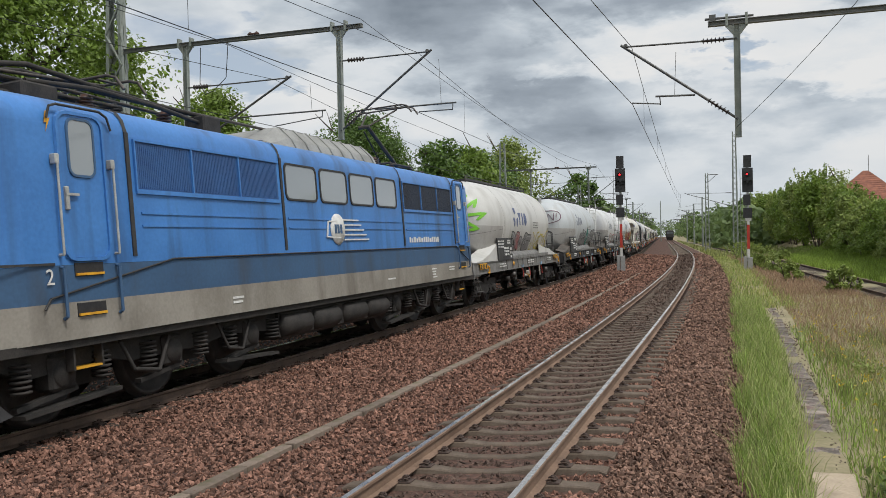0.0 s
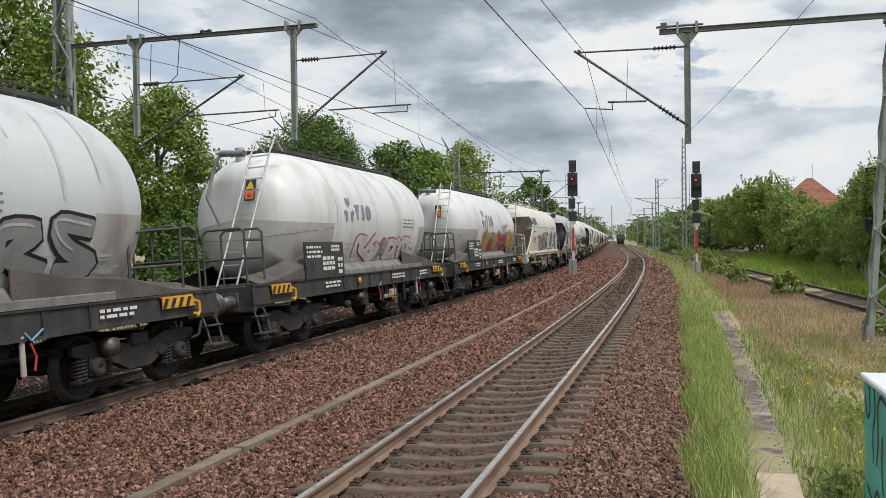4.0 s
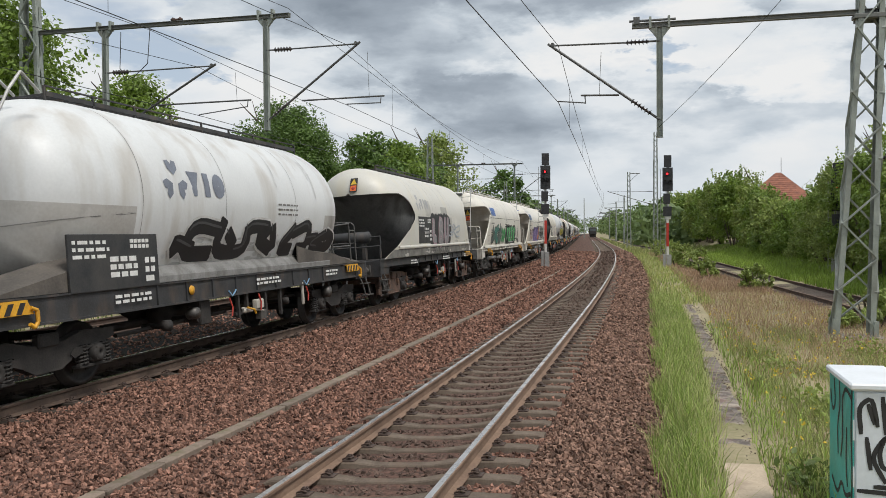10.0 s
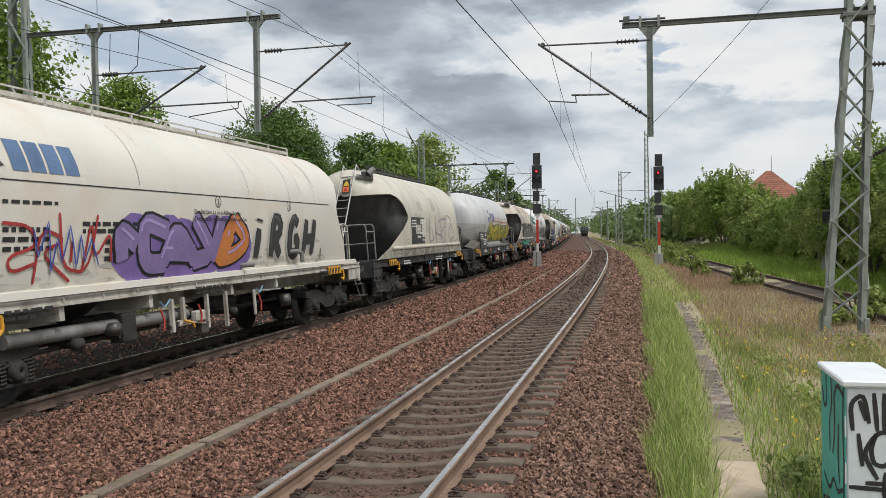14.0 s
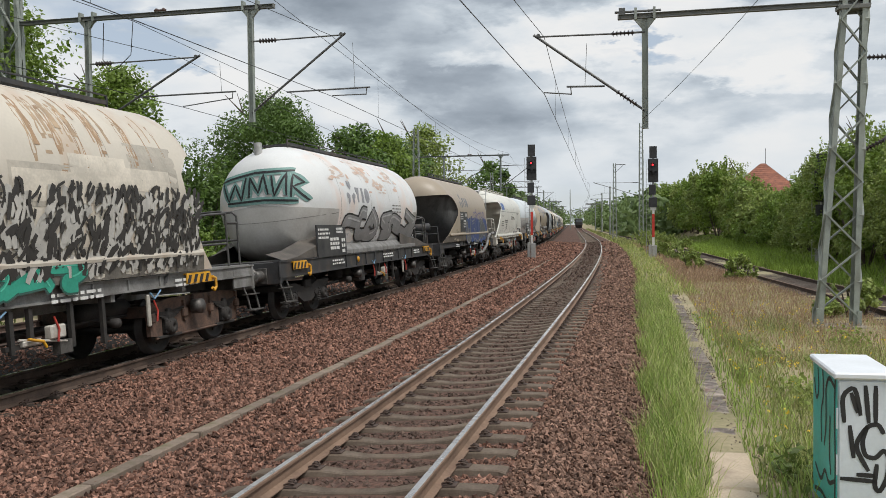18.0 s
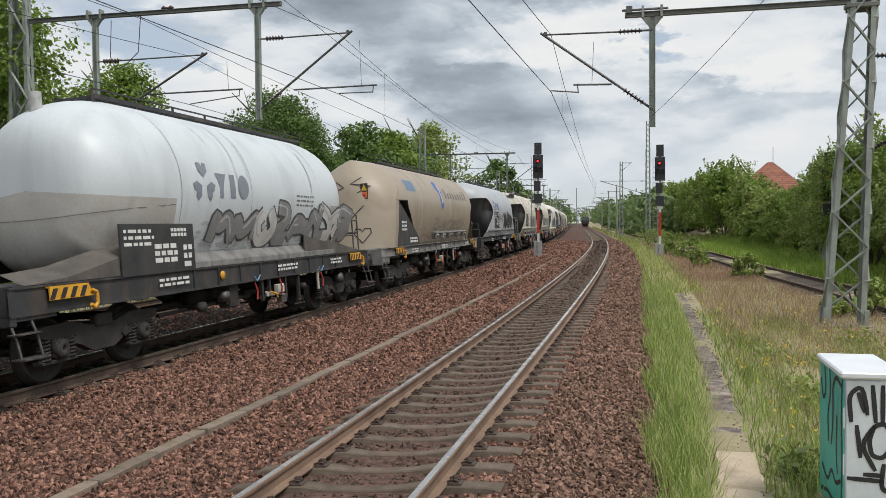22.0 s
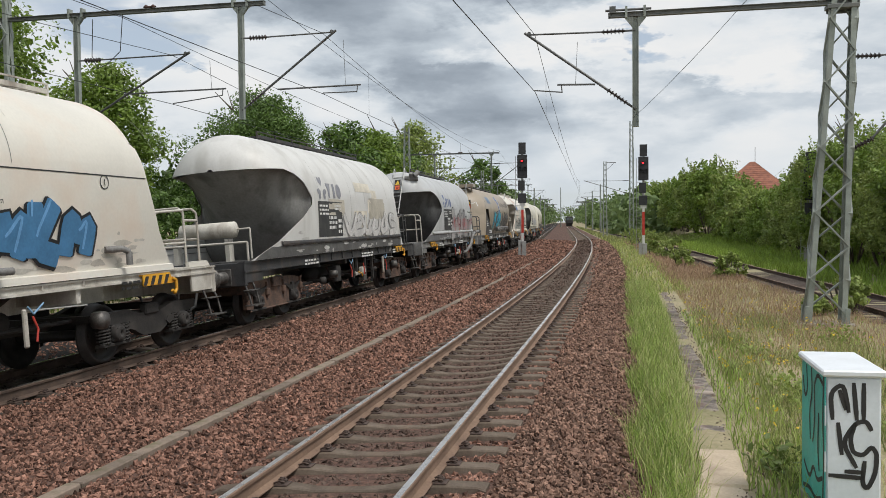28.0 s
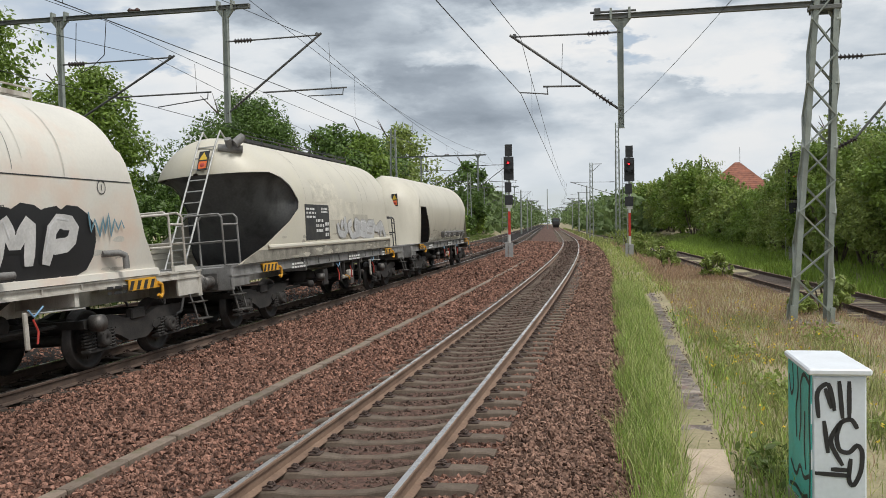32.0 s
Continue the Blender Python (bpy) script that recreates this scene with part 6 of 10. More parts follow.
def build_logo(k, w, kind, x, z, h, rgb):
    """Company marks as plain shapes in their colours."""
    if kind == "star":
        c = (x + h * 0.42, z + h * 0.5)
        for a in (90, 210, 330):
            blade = [(c[0] + h * r_ * math.cos(radians(a + d)), c[1] + h * r_ * math.sin(radians(a + d))) for r_, d in ((0.16, 0), (0.42, -36), (0.64, -26), (0.60, -8), (0.48, 0), (0.60, 8), (0.64, 26), (0.42, 36))]
            m = Mesh()
            side_decal(m, k, blade, 0.008, 0)
            m.obj("mark_blade", spray(rgb), w, "faded blade of the company mark", at=SHIFT)
        xs = [x + h * (1.12 + i * 0.72) for i in range(3)]
        disc = [(xs[2] + 0.31 * h + 0.36 * h * math.cos(a), z + 0.46 * h + 0.38 * h * math.sin(a)) for a in np.linspace(0, 2 * math.pi, 18, endpoint=False)]
        for out in ([(xs[0], z + 0.82 * h), (xs[0] + 0.66 * h, z + 0.82 * h), (xs[0] + 0.42 * h, z + 0.1 * h), (xs[0] + 0.24 * h, z + 0.1 * h)], quad(xs[1] + 0.16 * h, z + 0.1 * h, xs[1] + 0.48 * h, z + 0.82 * h), disc):
            m = Mesh()
            side_decal(m, k, out, 0.008, 0)
            m.obj("mark_block", spray(rgb), w, "faded plain shape of the company mark", at=SHIFT)
    else:
        for i in range(4):
            xx = x + i * h * 0.83
            m = Mesh()
            side_decal(m, k, quad(xx, z, xx + h * 0.70, z + h, -0.06), 0.008, 0)
            m.obj("mark_block", spray(rgb), w, "faded blue block of the company mark", at=SHIFT)


# ---- the locomotive ----
M_BLUE = mat("loco_blue", (0.075, 0.25, 0.62), (0.05, 0.18, 0.48), rough=0.38, scale=0.8, fine=18, bump=0.02, grime=(0.035, 0.075, 0.16), amount=0.8, gscale=(2.4, 2.4, 0.22))
M_BLUEDIM = mat("loco_skirt_blue", (0.055, 0.125, 0.24), (0.04, 0.085, 0.165), rough=0.5, scale=1.0, fine=20, bump=0.02, grime=(0.06, 0.06, 0.06), amount=0.6, gscale=(2, 2, 0.5))
M_BEIGE = mat("loco_sill_beige", (0.33, 0.305, 0.265), (0.22, 0.20, 0.17), rough=0.6, scale=1.2, fine=25, bump=0.02, grime=(0.10, 0.085, 0.07), amount=0.7, gscale=(2, 2, 0.6))
M_GRILLE = mat("loco_grille_blue", (0.035, 0.105, 0.28), (0.025, 0.075, 0.21), rough=0.5, scale=3, fine=30, bump=0.05)
M_GRILLEDARK = mat("loco_grille_sooty", (0.035, 0.045, 0.07), (0.02, 0.025, 0.04), rough=0.6, scale=3, fine=30, bump=0.05)
M_ROOFGREY = mat("roof_grey", (0.36, 0.36, 0.345), (0.24, 0.24, 0.23), rough=0.7, scale=2, fine=25, grime=(0.14, 0.13, 0.11), amount=0.5, gscale=(2, 2, 1))
M_GASKET = mat("rubber_black", (0.03, 0.03, 0.032), (0.05, 0.048, 0.045), rough=0.7, scale=8, fine=50)
M_CERAMIC = mat("insulator_brown", (0.10, 0.05, 0.035), (0.05, 0.03, 0.025), rough=0.3, scale=8, fine=50)
M_COPPER = mat("contact_bar", (0.12, 0.10, 0.09), (0.06, 0.055, 0.05), rough=0.5, metal=0.5, scale=8, fine=50)


def glass(name, tint=(0.30, 0.33, 0.34), rough=0.08):
    m = bpy.data.materials.new(name)
    m.use_nodes = True
    b = m.node_tree.nodes["Principled BSDF"]
    n = m.node_tree.nodes.new("ShaderNodeTexNoise")
    n.inputs["Scale"].default_value = 1.5
    r = m.node_tree.nodes.new("ShaderNodeMapRange")
    r.inputs[3].default_value, r.inputs[4].default_value = rough, rough + 0.12
    m.node_tree.links.new(n.outputs[0], r.inputs[0])
    m.node_tree.links.new(r.outputs[0], b.inputs["Roughness"])
    b.inputs["Base Color"].default_value = (*tint, 1)
    b.inputs["Specular IOR Level"].default_value = 0.9
    b.inputs["Metallic"].default_value = 0.0
    b.inputs["Coat Weight"].default_value = 1.0
    b.inputs["Coat Roughness"].default_value = 0.04
    return m


M_PANE = glass("window_pane_pale", (0.27, 0.30, 0.32))
M_PANEDARK = glass("window_pane", (0.10, 0.12, 0.13))
LB = 9.05     # half of the body's length


def build_loco():
    lo = empty("electric_locomotive", "weathered blue electric locomotive with a beige sill, heading the train", "locomotive")
    # body skin in bands
    bands = [([(1.50, 1.02), (1.50, 1.46)], "body_sill", M_BEIGE, "beige lower sill"), ([(1.50, 1.46), (1.50, 1.90)], "skirt_band", M_BLUEDIM, "dull dark blue band"),
             ([(1.503, 1.90), (1.503, 2.4), (1.503, 3.0), (1.50, 3.55)], "body_side", M_BLUE, "bright blue side wall with dirt streaks"),
             ([(1.50, 3.55), (1.49, 3.66), (1.45, 3.76), (1.37, 3.86), (1.22, 3.93), (0.88, 3.98), (0.4, 4.0), (0.0, 4.0)], "roof", M_BLUE, "rounded blue roof edge")]
    for prof, name, mt, lab in bands:
        m = Mesh()
        full = [(-y, z) for y, z in prof]
        other = [(y, z) for y, z in prof]
        stations = [(-LB - 0.02, 0.80, -0.22), (-LB + 0.08, 0.90, -0.12), (-LB + 0.9, 0.985, 0), (-LB + 1.4, 1, 0), (-5, 1, 0), (0, 1, 0), (5, 1, 0), (LB - 1.4, 1, 0), (LB - 0.5, 0.985, 0), (LB - 0.08, 0.95, -0.03), (LB, 0.90, -0.06)]
        for side in (full, other):
            rows = []
            for x, wf, dz in stations:
                rows.append([(x, y * wf, z + (dz if z > 3.7 else 0)) for y, z in side])
            m.grid(rows, 0, name == "roof")
        m.obj(name, mt, lo, lab)
    for x, nm in ((-LB - 0.02, "front_wall"), (LB, "rear_wall")):
        m = Mesh()
        w = 0.90 if x > 0 else 0.80
        pr = [(1.50 * w, 1.02), (1.50 * w, 3.55), (1.45 * w, 3.70), (1.22 * w, 3.86), (0.4 * w, 3.92)]
        out = [(y, z) for y, z in pr] + [(-y, z) for y, z in pr[::-1]]
        m.prism(out, x - 0.02, x + 0.02, axis="x")
        m.box(x - 0.03, x + 0.03, -1.1, -0.1, 2.75, 3.4, 1, ch=0.01)
        m.box(x - 0.03, x + 0.03, 0.1, 1.1, 2.75, 3.4, 1, ch=0.01)
        m.obj(nm, [M_BLUE, M_PANEDARK], lo, "blue end wall of the cab with two windows")
    # upright cover strips and long ribs on the side; both sides alike
    X = lambda back: LB - back
    for sd in (-1, 1):
        y = sd * 1.505
        for b in (15.4, 11.4, 5.68, 1.75):
            m = Mesh()
            m.box(X(b) - 0.035, X(b) + 0.035, min(y, y + sd * 0.018), max(y, y + sd * 0.018), 1.98, 3.6)
            pts = [(1.51, 3.6), (1.46, 3.77), (1.38, 3.875), (1.23, 3.945), (0.88, 3.995)]
            m.grid([[(X(b) - 0.035, sd * a, c), (X(b) + 0.035, sd * a, c)] for a, c in pts])
            m.obj("cover_strip", M_GASKET, lo)
        for b0, b1 in ((15.2, 11.55), (11.25, 5.85), (5.5, 1.95)):
            for z in (2.36, 2.53):
                m = Mesh()
                m.box(X(b0), X(b1), min(y, y + sd * 0.014), max(y, y + sd * 0.014), z, z + 0.028)
                m.obj("side_rib", M_BLUE, lo)
        m = Mesh()
        m.tube([(X(17.0), sd * 1.515, 1.40), (X(16.9), sd * 1.515, 1.52), (X(14.6), sd * 1.515, 1.92), (X(1.75), sd * 1.515, 1.915), (X(0.55), sd * 1.515, 1.45)], 0.014, 6)
        m.obj("trim_line", M_GASKET, lo)
        # ventilation grilles: framed panels of narrow slats
        for b0, b1, n in ((15.25, 11.5, 3), (5.58, 1.85, 3)):
            wd = (b0 - b1) / n
            for i in range(n):
                x0, x1 = X(b0) + i * wd, X(b0) + (i + 1) * wd - 0.03
                m = Mesh()
                m.box(x0, x1, min(y - sd * 0.01, y + sd * 0.004), max(y - sd * 0.01, y + sd * 0.004), 2.86, 3.50)
                k = int((x1 - x0) / 0.042)
                for j in range(k):
                    xx = x0 + 0.03 + (x1 - x0 - 0.06) * j / k
                    m.box(xx, xx + 0.028, min(y, y + sd * 0.009), max(y, y + sd * 0.009), 2.88, 3.48)
                g = m.obj("ventilation_grille", M_GRILLE if b0 > 10 else M_GRILLEDARK, lo, "dark blue louvred grille" if b0 > 10 else "sooty blackish louvred grille")
                f = Mesh()
                for z0, z1 in ((2.80, 2.86), (3.50, 3.53)):
                    f.box(x0 - 0.03, x1 + 0.03, min(y, y + sd * 0.03), max(y, y + sd * 0.03), z0, z1)
                f.box(x0 - 0.03, x0, min(y, y + sd * 0.03), max(y, y + sd * 0.03), 2.86, 3.50)
                f.obj("grille_frame", M_BLUE, g)
        # four engine-room windows with rounded corners
        for i in range(4):
            b = 11.24 - i * 1.35
            x0, x1, z0, z1, r = X(b), X(b) + 1.15, 2.90, 3.50, 0.11
            ring = []
            for cx_, cz, a0 in ((x1 - r, z1 - r, 0), (x0 + r, z1 - r, 90), (x0 + r, z0 + r, 180), (x1 - r, z0 + r, 270)):
                ring += [(cx_ + r * math.cos(radians(a0 + t)), cz + r * math.sin(radians(a0 + t))) for t in (0, 30, 60, 90)]
            m = Mesh()
            m.prism(ring, y - 0.004, y + 0.004 + (sd * 0.004))
            g = m.obj("side_window", M_PANE, lo, "pale grey engine-room window with rounded corners")
            f = Mesh()
            c = ((x0 + x1) / 2, (z0 + z1) / 2)
            f.grid([[(c[0] + (a - c[0]) * (1 + e / (x1 - x0) * 2), y + sd * d, c[1] + (q - c[1]) * (1 + e / (z1 - z0) * 2)) for a, q in ring] for e, d in ((0, 0.006), (0.0, 0.018), (0.035, 0.018), (0.04, 0.0))], 0, False, True)
            f.obj("gasket", M_GASKET, g)
        # cab doors with window, grab rails, steps
        for b in (16.25, 1.18):
            x = X(b)
            d = Mesh()
            d.box(x - 0.36, x + 0.36, min(y, y + sd * 0.012), max(y, y + sd * 0.012), 1.98, 3.70, ch=0.005)
            door = d.obj("cab_door", M_BLUE, lo, "blue cab door with a narrow window")
            def rim(hw, z0, z1, r):
                return [(x + sx * (hw - r) + r * math.cos(radians(a0 + t)), (z1 if up else z0) - (r if up else -r) + r * math.sin(radians(a0 + t)))
                        for sx, up, a0 in ((1, 1, 0), (-1, 1, 90), (-1, 0, 180), (1, 0, 270)) for t in (0, 30, 60, 90)]
            rr = Mesh()
            rr.prism(rim(0.20, 2.98, 3.64, 0.09), min(y, y + sd * 0.02), max(y, y + sd * 0.02))
            rr.obj("door_window", M_PANE, door)
            fr = Mesh()
            fr.grid([[(a, y + sd * d, c) for a, c in rim(0.20 + e, 2.98 - e, 3.64 + e, 0.09 + e)] for e, d in ((0, 0.02), (0.0, 0.03), (0.03, 0.03), (0.035, 0.012))], 0, False, True)
            fr.obj("gasket", M_BLUEDIM, door)
            fr = Mesh()
            fr.grid([[(a, y + sd * d, c) for a, c in rim(0.36 + e, 1.98 - e, 3.70 + e, 0.14 + e)] for e, d in ((0, 0.010), (0.0, 0.034), (0.04, 0.034), (0.05, 0.0))], 0, False, True)
            fr.obj("door_frame", M_BLUE, door)
            gt = Mesh()
            gt.tube([(x - 0.52, y + sd * 0.02, 3.62), (x - 0.48, y + sd * 0.03, 3.76), (x - 0.36, y + sd * 0.02, 3.80), (x + 0.36, y + sd * 0.02, 3.80), (x + 0.48, y + sd * 0.03, 3.74), (x + 0.55, y + sd * 0.02, 3.58)], 0.016, 6)
            gt.obj("rain_gutter", M_GASKET, lo, "dark rain gutter over the cab door")
            if b > 10:
                zz = Mesh()
                bolt = [(x - 0.52, 3.70), (x - 0.46, 3.72), (x - 0.485, 3.62), (x - 0.45, 3.63), (x - 0.53, 3.46), (x - 0.505, 3.57), (x - 0.545, 3.56)]
                zz.prism(bolt, min(y + sd * 0.004, y + sd * 0.008), max(y + sd * 0.004, y + sd * 0.008))
                zz.obj("lightning_mark", M_YELLOW, lo, "yellow lightning mark beside the cab door")
                sm = Mesh()
                sm.box(X(18.0), x - 0.55, min(y, y + sd * 0.012), max(y, y + sd * 0.012), 1.90, 1.93)
                sm.obj("trim_line", M_GASKET, lo)
            for dx in (-0.47, 0.47):
                h = Mesh()
                h.tube([(x + dx, y + sd * 0.01, 3.12), (x + dx, y + sd * 0.08, 3.12), (x + dx, y + sd * 0.08, 2.02), (x + dx, y + sd * 0.01, 2.02)], 0.016, 8)
                h.box(x + dx - 0.035, x + dx + 0.035, min(y, y + sd * 0.09), max(y, y + sd * 0.09), 3.08, 3.2, ch=0.01)
                h.obj("grab_rail", M_STEEL, lo, "bright steel grab rail")
                h = Mesh()
                h.tube([(x + dx, y + sd * 0.01, 1.88), (x + dx, y + sd * 0.06, 1.86), (x + dx, y + sd * 0.06, 1.30), (x + dx, y + sd * 0.01, 1.27)], 0.021, 8)
                h.obj("grab_rail", M_BLUEDIM, lo)
            hd = Mesh()
            hd.box(x - 0.33, x - 0.27, min(y, y + sd * 0.05), max(y, y + sd * 0.05), 2.55, 2.83, ch=0.01)
            hd.box(x - 0.33, x - 0.12, min(y + sd * 0.03, y + sd * 0.055), max(y + sd * 0.03, y + sd * 0.055), 2.72, 2.75)
            hd.obj("door_handle", M_STEEL, door)
            for z in (1.78, 1.30):
                st = Mesh()
                st.box(x - 0.24, x + 0.24, min(y - sd * 0.10, y + sd * 0.006), max(y - sd * 0.10, y + sd * 0.006), z - 0.02, z + 0.14, 0)
                st.box(x - 0.23, x + 0.23, min(y, y + sd * 0.03), max(y, y + sd * 0.03), z - 0.012, z + 0.018, 1)
                st.obj("step", [M_BLACK, M_YELLOW], lo, "recessed step with a yellow edge")
            st = Mesh()
            for z in (0.98, 0.66):
                st.box(x - 0.22, x + 0.22, sd * 1.30 - 0.1, sd * 1.30 + 0.1, z - 0.01, z + 0.015, 1)
            for dx in (-0.24, 0.24):
                st.box(x + dx - 0.015, x + dx + 0.015, sd * 1.30 - 0.1, sd * 1.30 + 0.02, 0.64, 1.04, 0)
            st.obj("hanging_step", [M_BOGIE, M_YELLOW], lo, "lower steps with yellow edges")
        # small lettering as bars; the cab number
        m = Mesh()
        r = random.Random(4)
        for b, z, n in ((13.2, 1.25, 2), (3.9, 1.33, 4), (2.5, 1.33, 2), (6.9, 1.22, 1)):
            for j in range(n):
                m.box(X(b), X(b) + r.uniform(0.25, 0.5), min(y, y + sd * 0.006), max(y, y + sd * 0.006), z - 0.07 * j, z - 0.07 * j + 0.035)
        xx = X(5.35)
        for j in range(14):
            wd = r.uniform(0.08, 0.16)
            m.box(xx, xx + wd, min(y, y + sd * 0.006), max(y, y + sd * 0.006), 2.05, 2.05 + r.choice([0.10, 0.135]))
            xx += wd + 0.045
        m.obj("small_lettering", M_WHITE, lo)
    # company roundel with speed lines
    m = Mesh()
    c = (X(9.3), 2.36)
    m.lathe([(-1.535, 0.0), (-1.534, 0.30), (-1.51, 0.31)], (c[0], 0, c[1]), "y", 28, 0)
    for j in range(5):
        m.box(c[0] + 0.25, c[0] + 1.0 + 0.12 * j, -1.53, -1.515, c[1] + 0.17 - 0.1 * j, c[1] + 0.20 - 0.1 * j, 0)
    m.tube([(c[0] - 0.1, -1.522, c[1] + 0.16), (c[0] - 0.42, -1.522, c[1] + 0.14), (c[0] - 0.5, -1.522, c[1] - 0.16), (c[0] + 0.1, -1.522, c[1] - 0.18)], 0.018, 5)
    for j in range(3):
        m.box(c[0] - 0.17 + 0.12 * j, c[0] - 0.08 + 0.12 * j, -1.54, -1.533, c[1] - 0.09, c[1] + 0.09, 1)
    m.obj("company_roundel", [M_WHITE, M_BLUEDIM], lo, "white roundel with speed lines")
    number = bpy.data.curves.new("cab_number", "FONT")
    number.body, number.size, number.extrude = "2", 0.26, 0.003
    number.materials.append(M_WHITE)
    nb = new("cab_number", number)
    nb.parent, nb["label"] = lo, "white painted figure"
    nb.matrix_basis = Matrix.Translation((X(16.95), -1.512, 1.68)) @ Matrix.Rotation(radians(90), 4, "X")
    # roof gear
    m = Mesh()
    hood = [(-0.98, 3.93), (-0.86, 4.2), (-0.6, 4.46), (0.6, 4.46), (0.86, 4.2), (0.98, 3.93)]
    m.grid([[(x, y * wf, 3.95 + (z - 3.95) * hf) for y, z in hood] for x, wf, hf in ((-1.75, 0.75, 0.05), (-0.75, 0.95, 1.0), (3.5, 0.95, 1.0), (3.95, 0.8, 0.05))], 0, False)
    m.obj("roof_hood", M_ROOFGREY, lo, "grey ribbed roof hood")
    for i in range(8):
        m = Mesh()
        m.tube([(-0.55 + i * 0.55, -0.94, 3.97), (-0.55 + i * 0.55, -0.83, 4.2), (-0.55 + i * 0.55, -0.58, 4.47), (-0.55 + i * 0.55, 0.58, 4.47)], 0.018, 5)
        m.obj("hood_rib", M_ROOFGREY, lo)
    for xp, up in ((6.0, True), (-6.0, False)):
        build_pantograph(lo, xp, up)
    for x0, n in ((-7.6, 5), (-4.2, 3), (4.2, 2)):
        for i in range(n):
            m = Mesh()
            xx, yy = x0 + i * 0.55, (-0.55, 0.1, 0.6)[i % 3]
            m.lathe([(3.98, 0.10)] + [(4.02 + j * 0.05 + dz, rr) for j in range(5) for dz, rr in ((0, 0.06), (0.012, 0.12), (0.03, 0.12), (0.04, 0.06))] + [(4.30, 0.05), (4.30, 0.0)], (xx, yy, 0), "z", 12)
            m.obj("roof_insulator", M_CERAMIC, lo)
    m = Mesh()
    m.tube([(-7.7, -0.55, 4.31), (-6.2, -0.4, 4.36), (-4.0, -0.3, 4.33), (-3.0, -0.3, 4.46), (3.2, -0.3, 4.46), (4.3, -0.3, 4.33), (5.2, -0.2, 4.33)], 0.028, 6)
    m.obj("roof_busbar", M_COPPER, lo)
    m = Mesh()
    m.tube([(-7.7, 0.2, 4.31), (-6.2, 0.25, 4.36), (-4.0, 0.3, 4.33)], 0.028, 6)
    m.obj("roof_busbar", M_BOGIE, lo)
    for nm, args in (("roof_rail", (-7.9, -5.0, -0.7, -0.5, 4.0, 4.12)), ("roof_box", (-7.4, -6.8, -0.9, 0.3, 4.0, 4.22)), ("roof_box", (8.2, 8.5, -0.56, -0.44, 3.96, 4.08)), ("roof_box", (-3.4, -2.9, -0.75, -0.35, 3.98, 4.34)), ("roof_box", (7.0, 7.5, -0.7, 0.4, 3.98, 4.14))):
        m = Mesh()
        m.box(*args, ch=0.03)
        m.obj(nm, M_BOGIE, lo)
    # conductors between the roof insulators
    for pts in ([(-8.0, -0.62, 4.36), (-7.0, -0.6, 4.52), (-5.6, -0.55, 4.44), (-4.4, -0.5, 4.40), (-3.2, -0.55, 4.36)], [(-7.9, 0.1, 4.42), (-6.5, 0.0, 4.62), (-5.2, -0.2, 4.50), (-3.6, -0.35, 4.42)], [(-7.2, -0.75, 4.26), (-6.0, -0.75, 4.34), (-4.6, -0.72, 4.30), (-3.1, -0.6, 4.20)]):
        m = Mesh()
        m.tube(pts, 0.036, 6)
        m.obj("roof_conductor", M_BOGIE, lo, "sooty roof conductor")
    # frame, buffers, bogies
    m = Mesh()
    m.box(-LB, LB, -1.45, 1.45, 0.92, 1.03)
    m.box(-2.4, 2.4, -1.3, 1.3, 0.42, 0.92, ch=0.05)
    for x in (-1.9, -0.7, 0.6, 1.8):
        m.lathe([(x - 0.5, 0), (x - 0.48, 0.2), (x + 0.48, 0.2), (x + 0.5, 0)], (0, -1.25, 0.66), "x", 14)
    m.obj("underframe", M_BOGIE, lo)
    m = Mesh()
    m.prism([(-LB - 0.35, 0.9), (-LB - 0.05, 0.9), (-LB + 0.6, 0.30), (-LB - 0.15, 0.18)], -1.45, 1.45)
    m.obj("rail_guard", M_FRAME, lo, "dark rail guard under the front end")
    for x, a in ((-LB, 180), (LB, 0)):
        for yb in (-0.875, 0.875):
            same("buffer", part_data("buffer", buffer_data), lo, pose(x, yb, 1.06, 0, 0, a))
        same("coupling", part_data("coupling", coupling_data), lo, pose(x, 0, 1.04, 0, 0, a))
    wheels = []
    for xb in (-5.35, 5.35):
        m = Mesh()
        for sd in (-1, 1):
            yb = sd * 1.12
            m.prism([(-3.1, 0.95), (-3.1, 0.8), (-2.6, 0.62), (-1.4, 0.70), (-0.8, 0.6), (0.8, 0.6), (1.4, 0.70), (2.6, 0.62), (3.1, 0.8), (3.1, 0.95)], yb - 0.07, yb + 0.07)
            for i, xs in enumerate((-2.75, -1.45, -0.55, 0.65, 1.45, 2.75)):
                for j in range(6):
                    z = 0.5 + 0.06 * j
                    m.lathe([(z - 0.02, 0.09), (z - 0.01, 0.125), (z + 0.01, 0.125), (z + 0.02, 0.09)], (xs, sd * 1.22, 0), "z", 12)
            for xs in (-2.1, 0.0, 2.1):
                m.box(xs - 0.22, xs + 0.22, yb - 0.12, yb + 0.16, 0.42, 0.86, ch=0.04)
                m.lathe([(sd * 1.28, 0), (sd * 1.27, 0.16), (sd * 1.2, 0.19), (sd * 1.1, 0.19)], (xs, 0, 0.62), "y", 16)
                m.bar((xs - 0.7, sd * 1.15, 0.30), (xs + 0.25, sd * 1.15, 0.42), 0.10, 0.06)
            m.tube([(-1.2, sd * 1.32, 0.9), (-1.0, sd * 1.36, 0.5), (-0.5, sd * 1.36, 0.42), (-0.2, sd * 1.32, 0.85)], 0.03, 6)
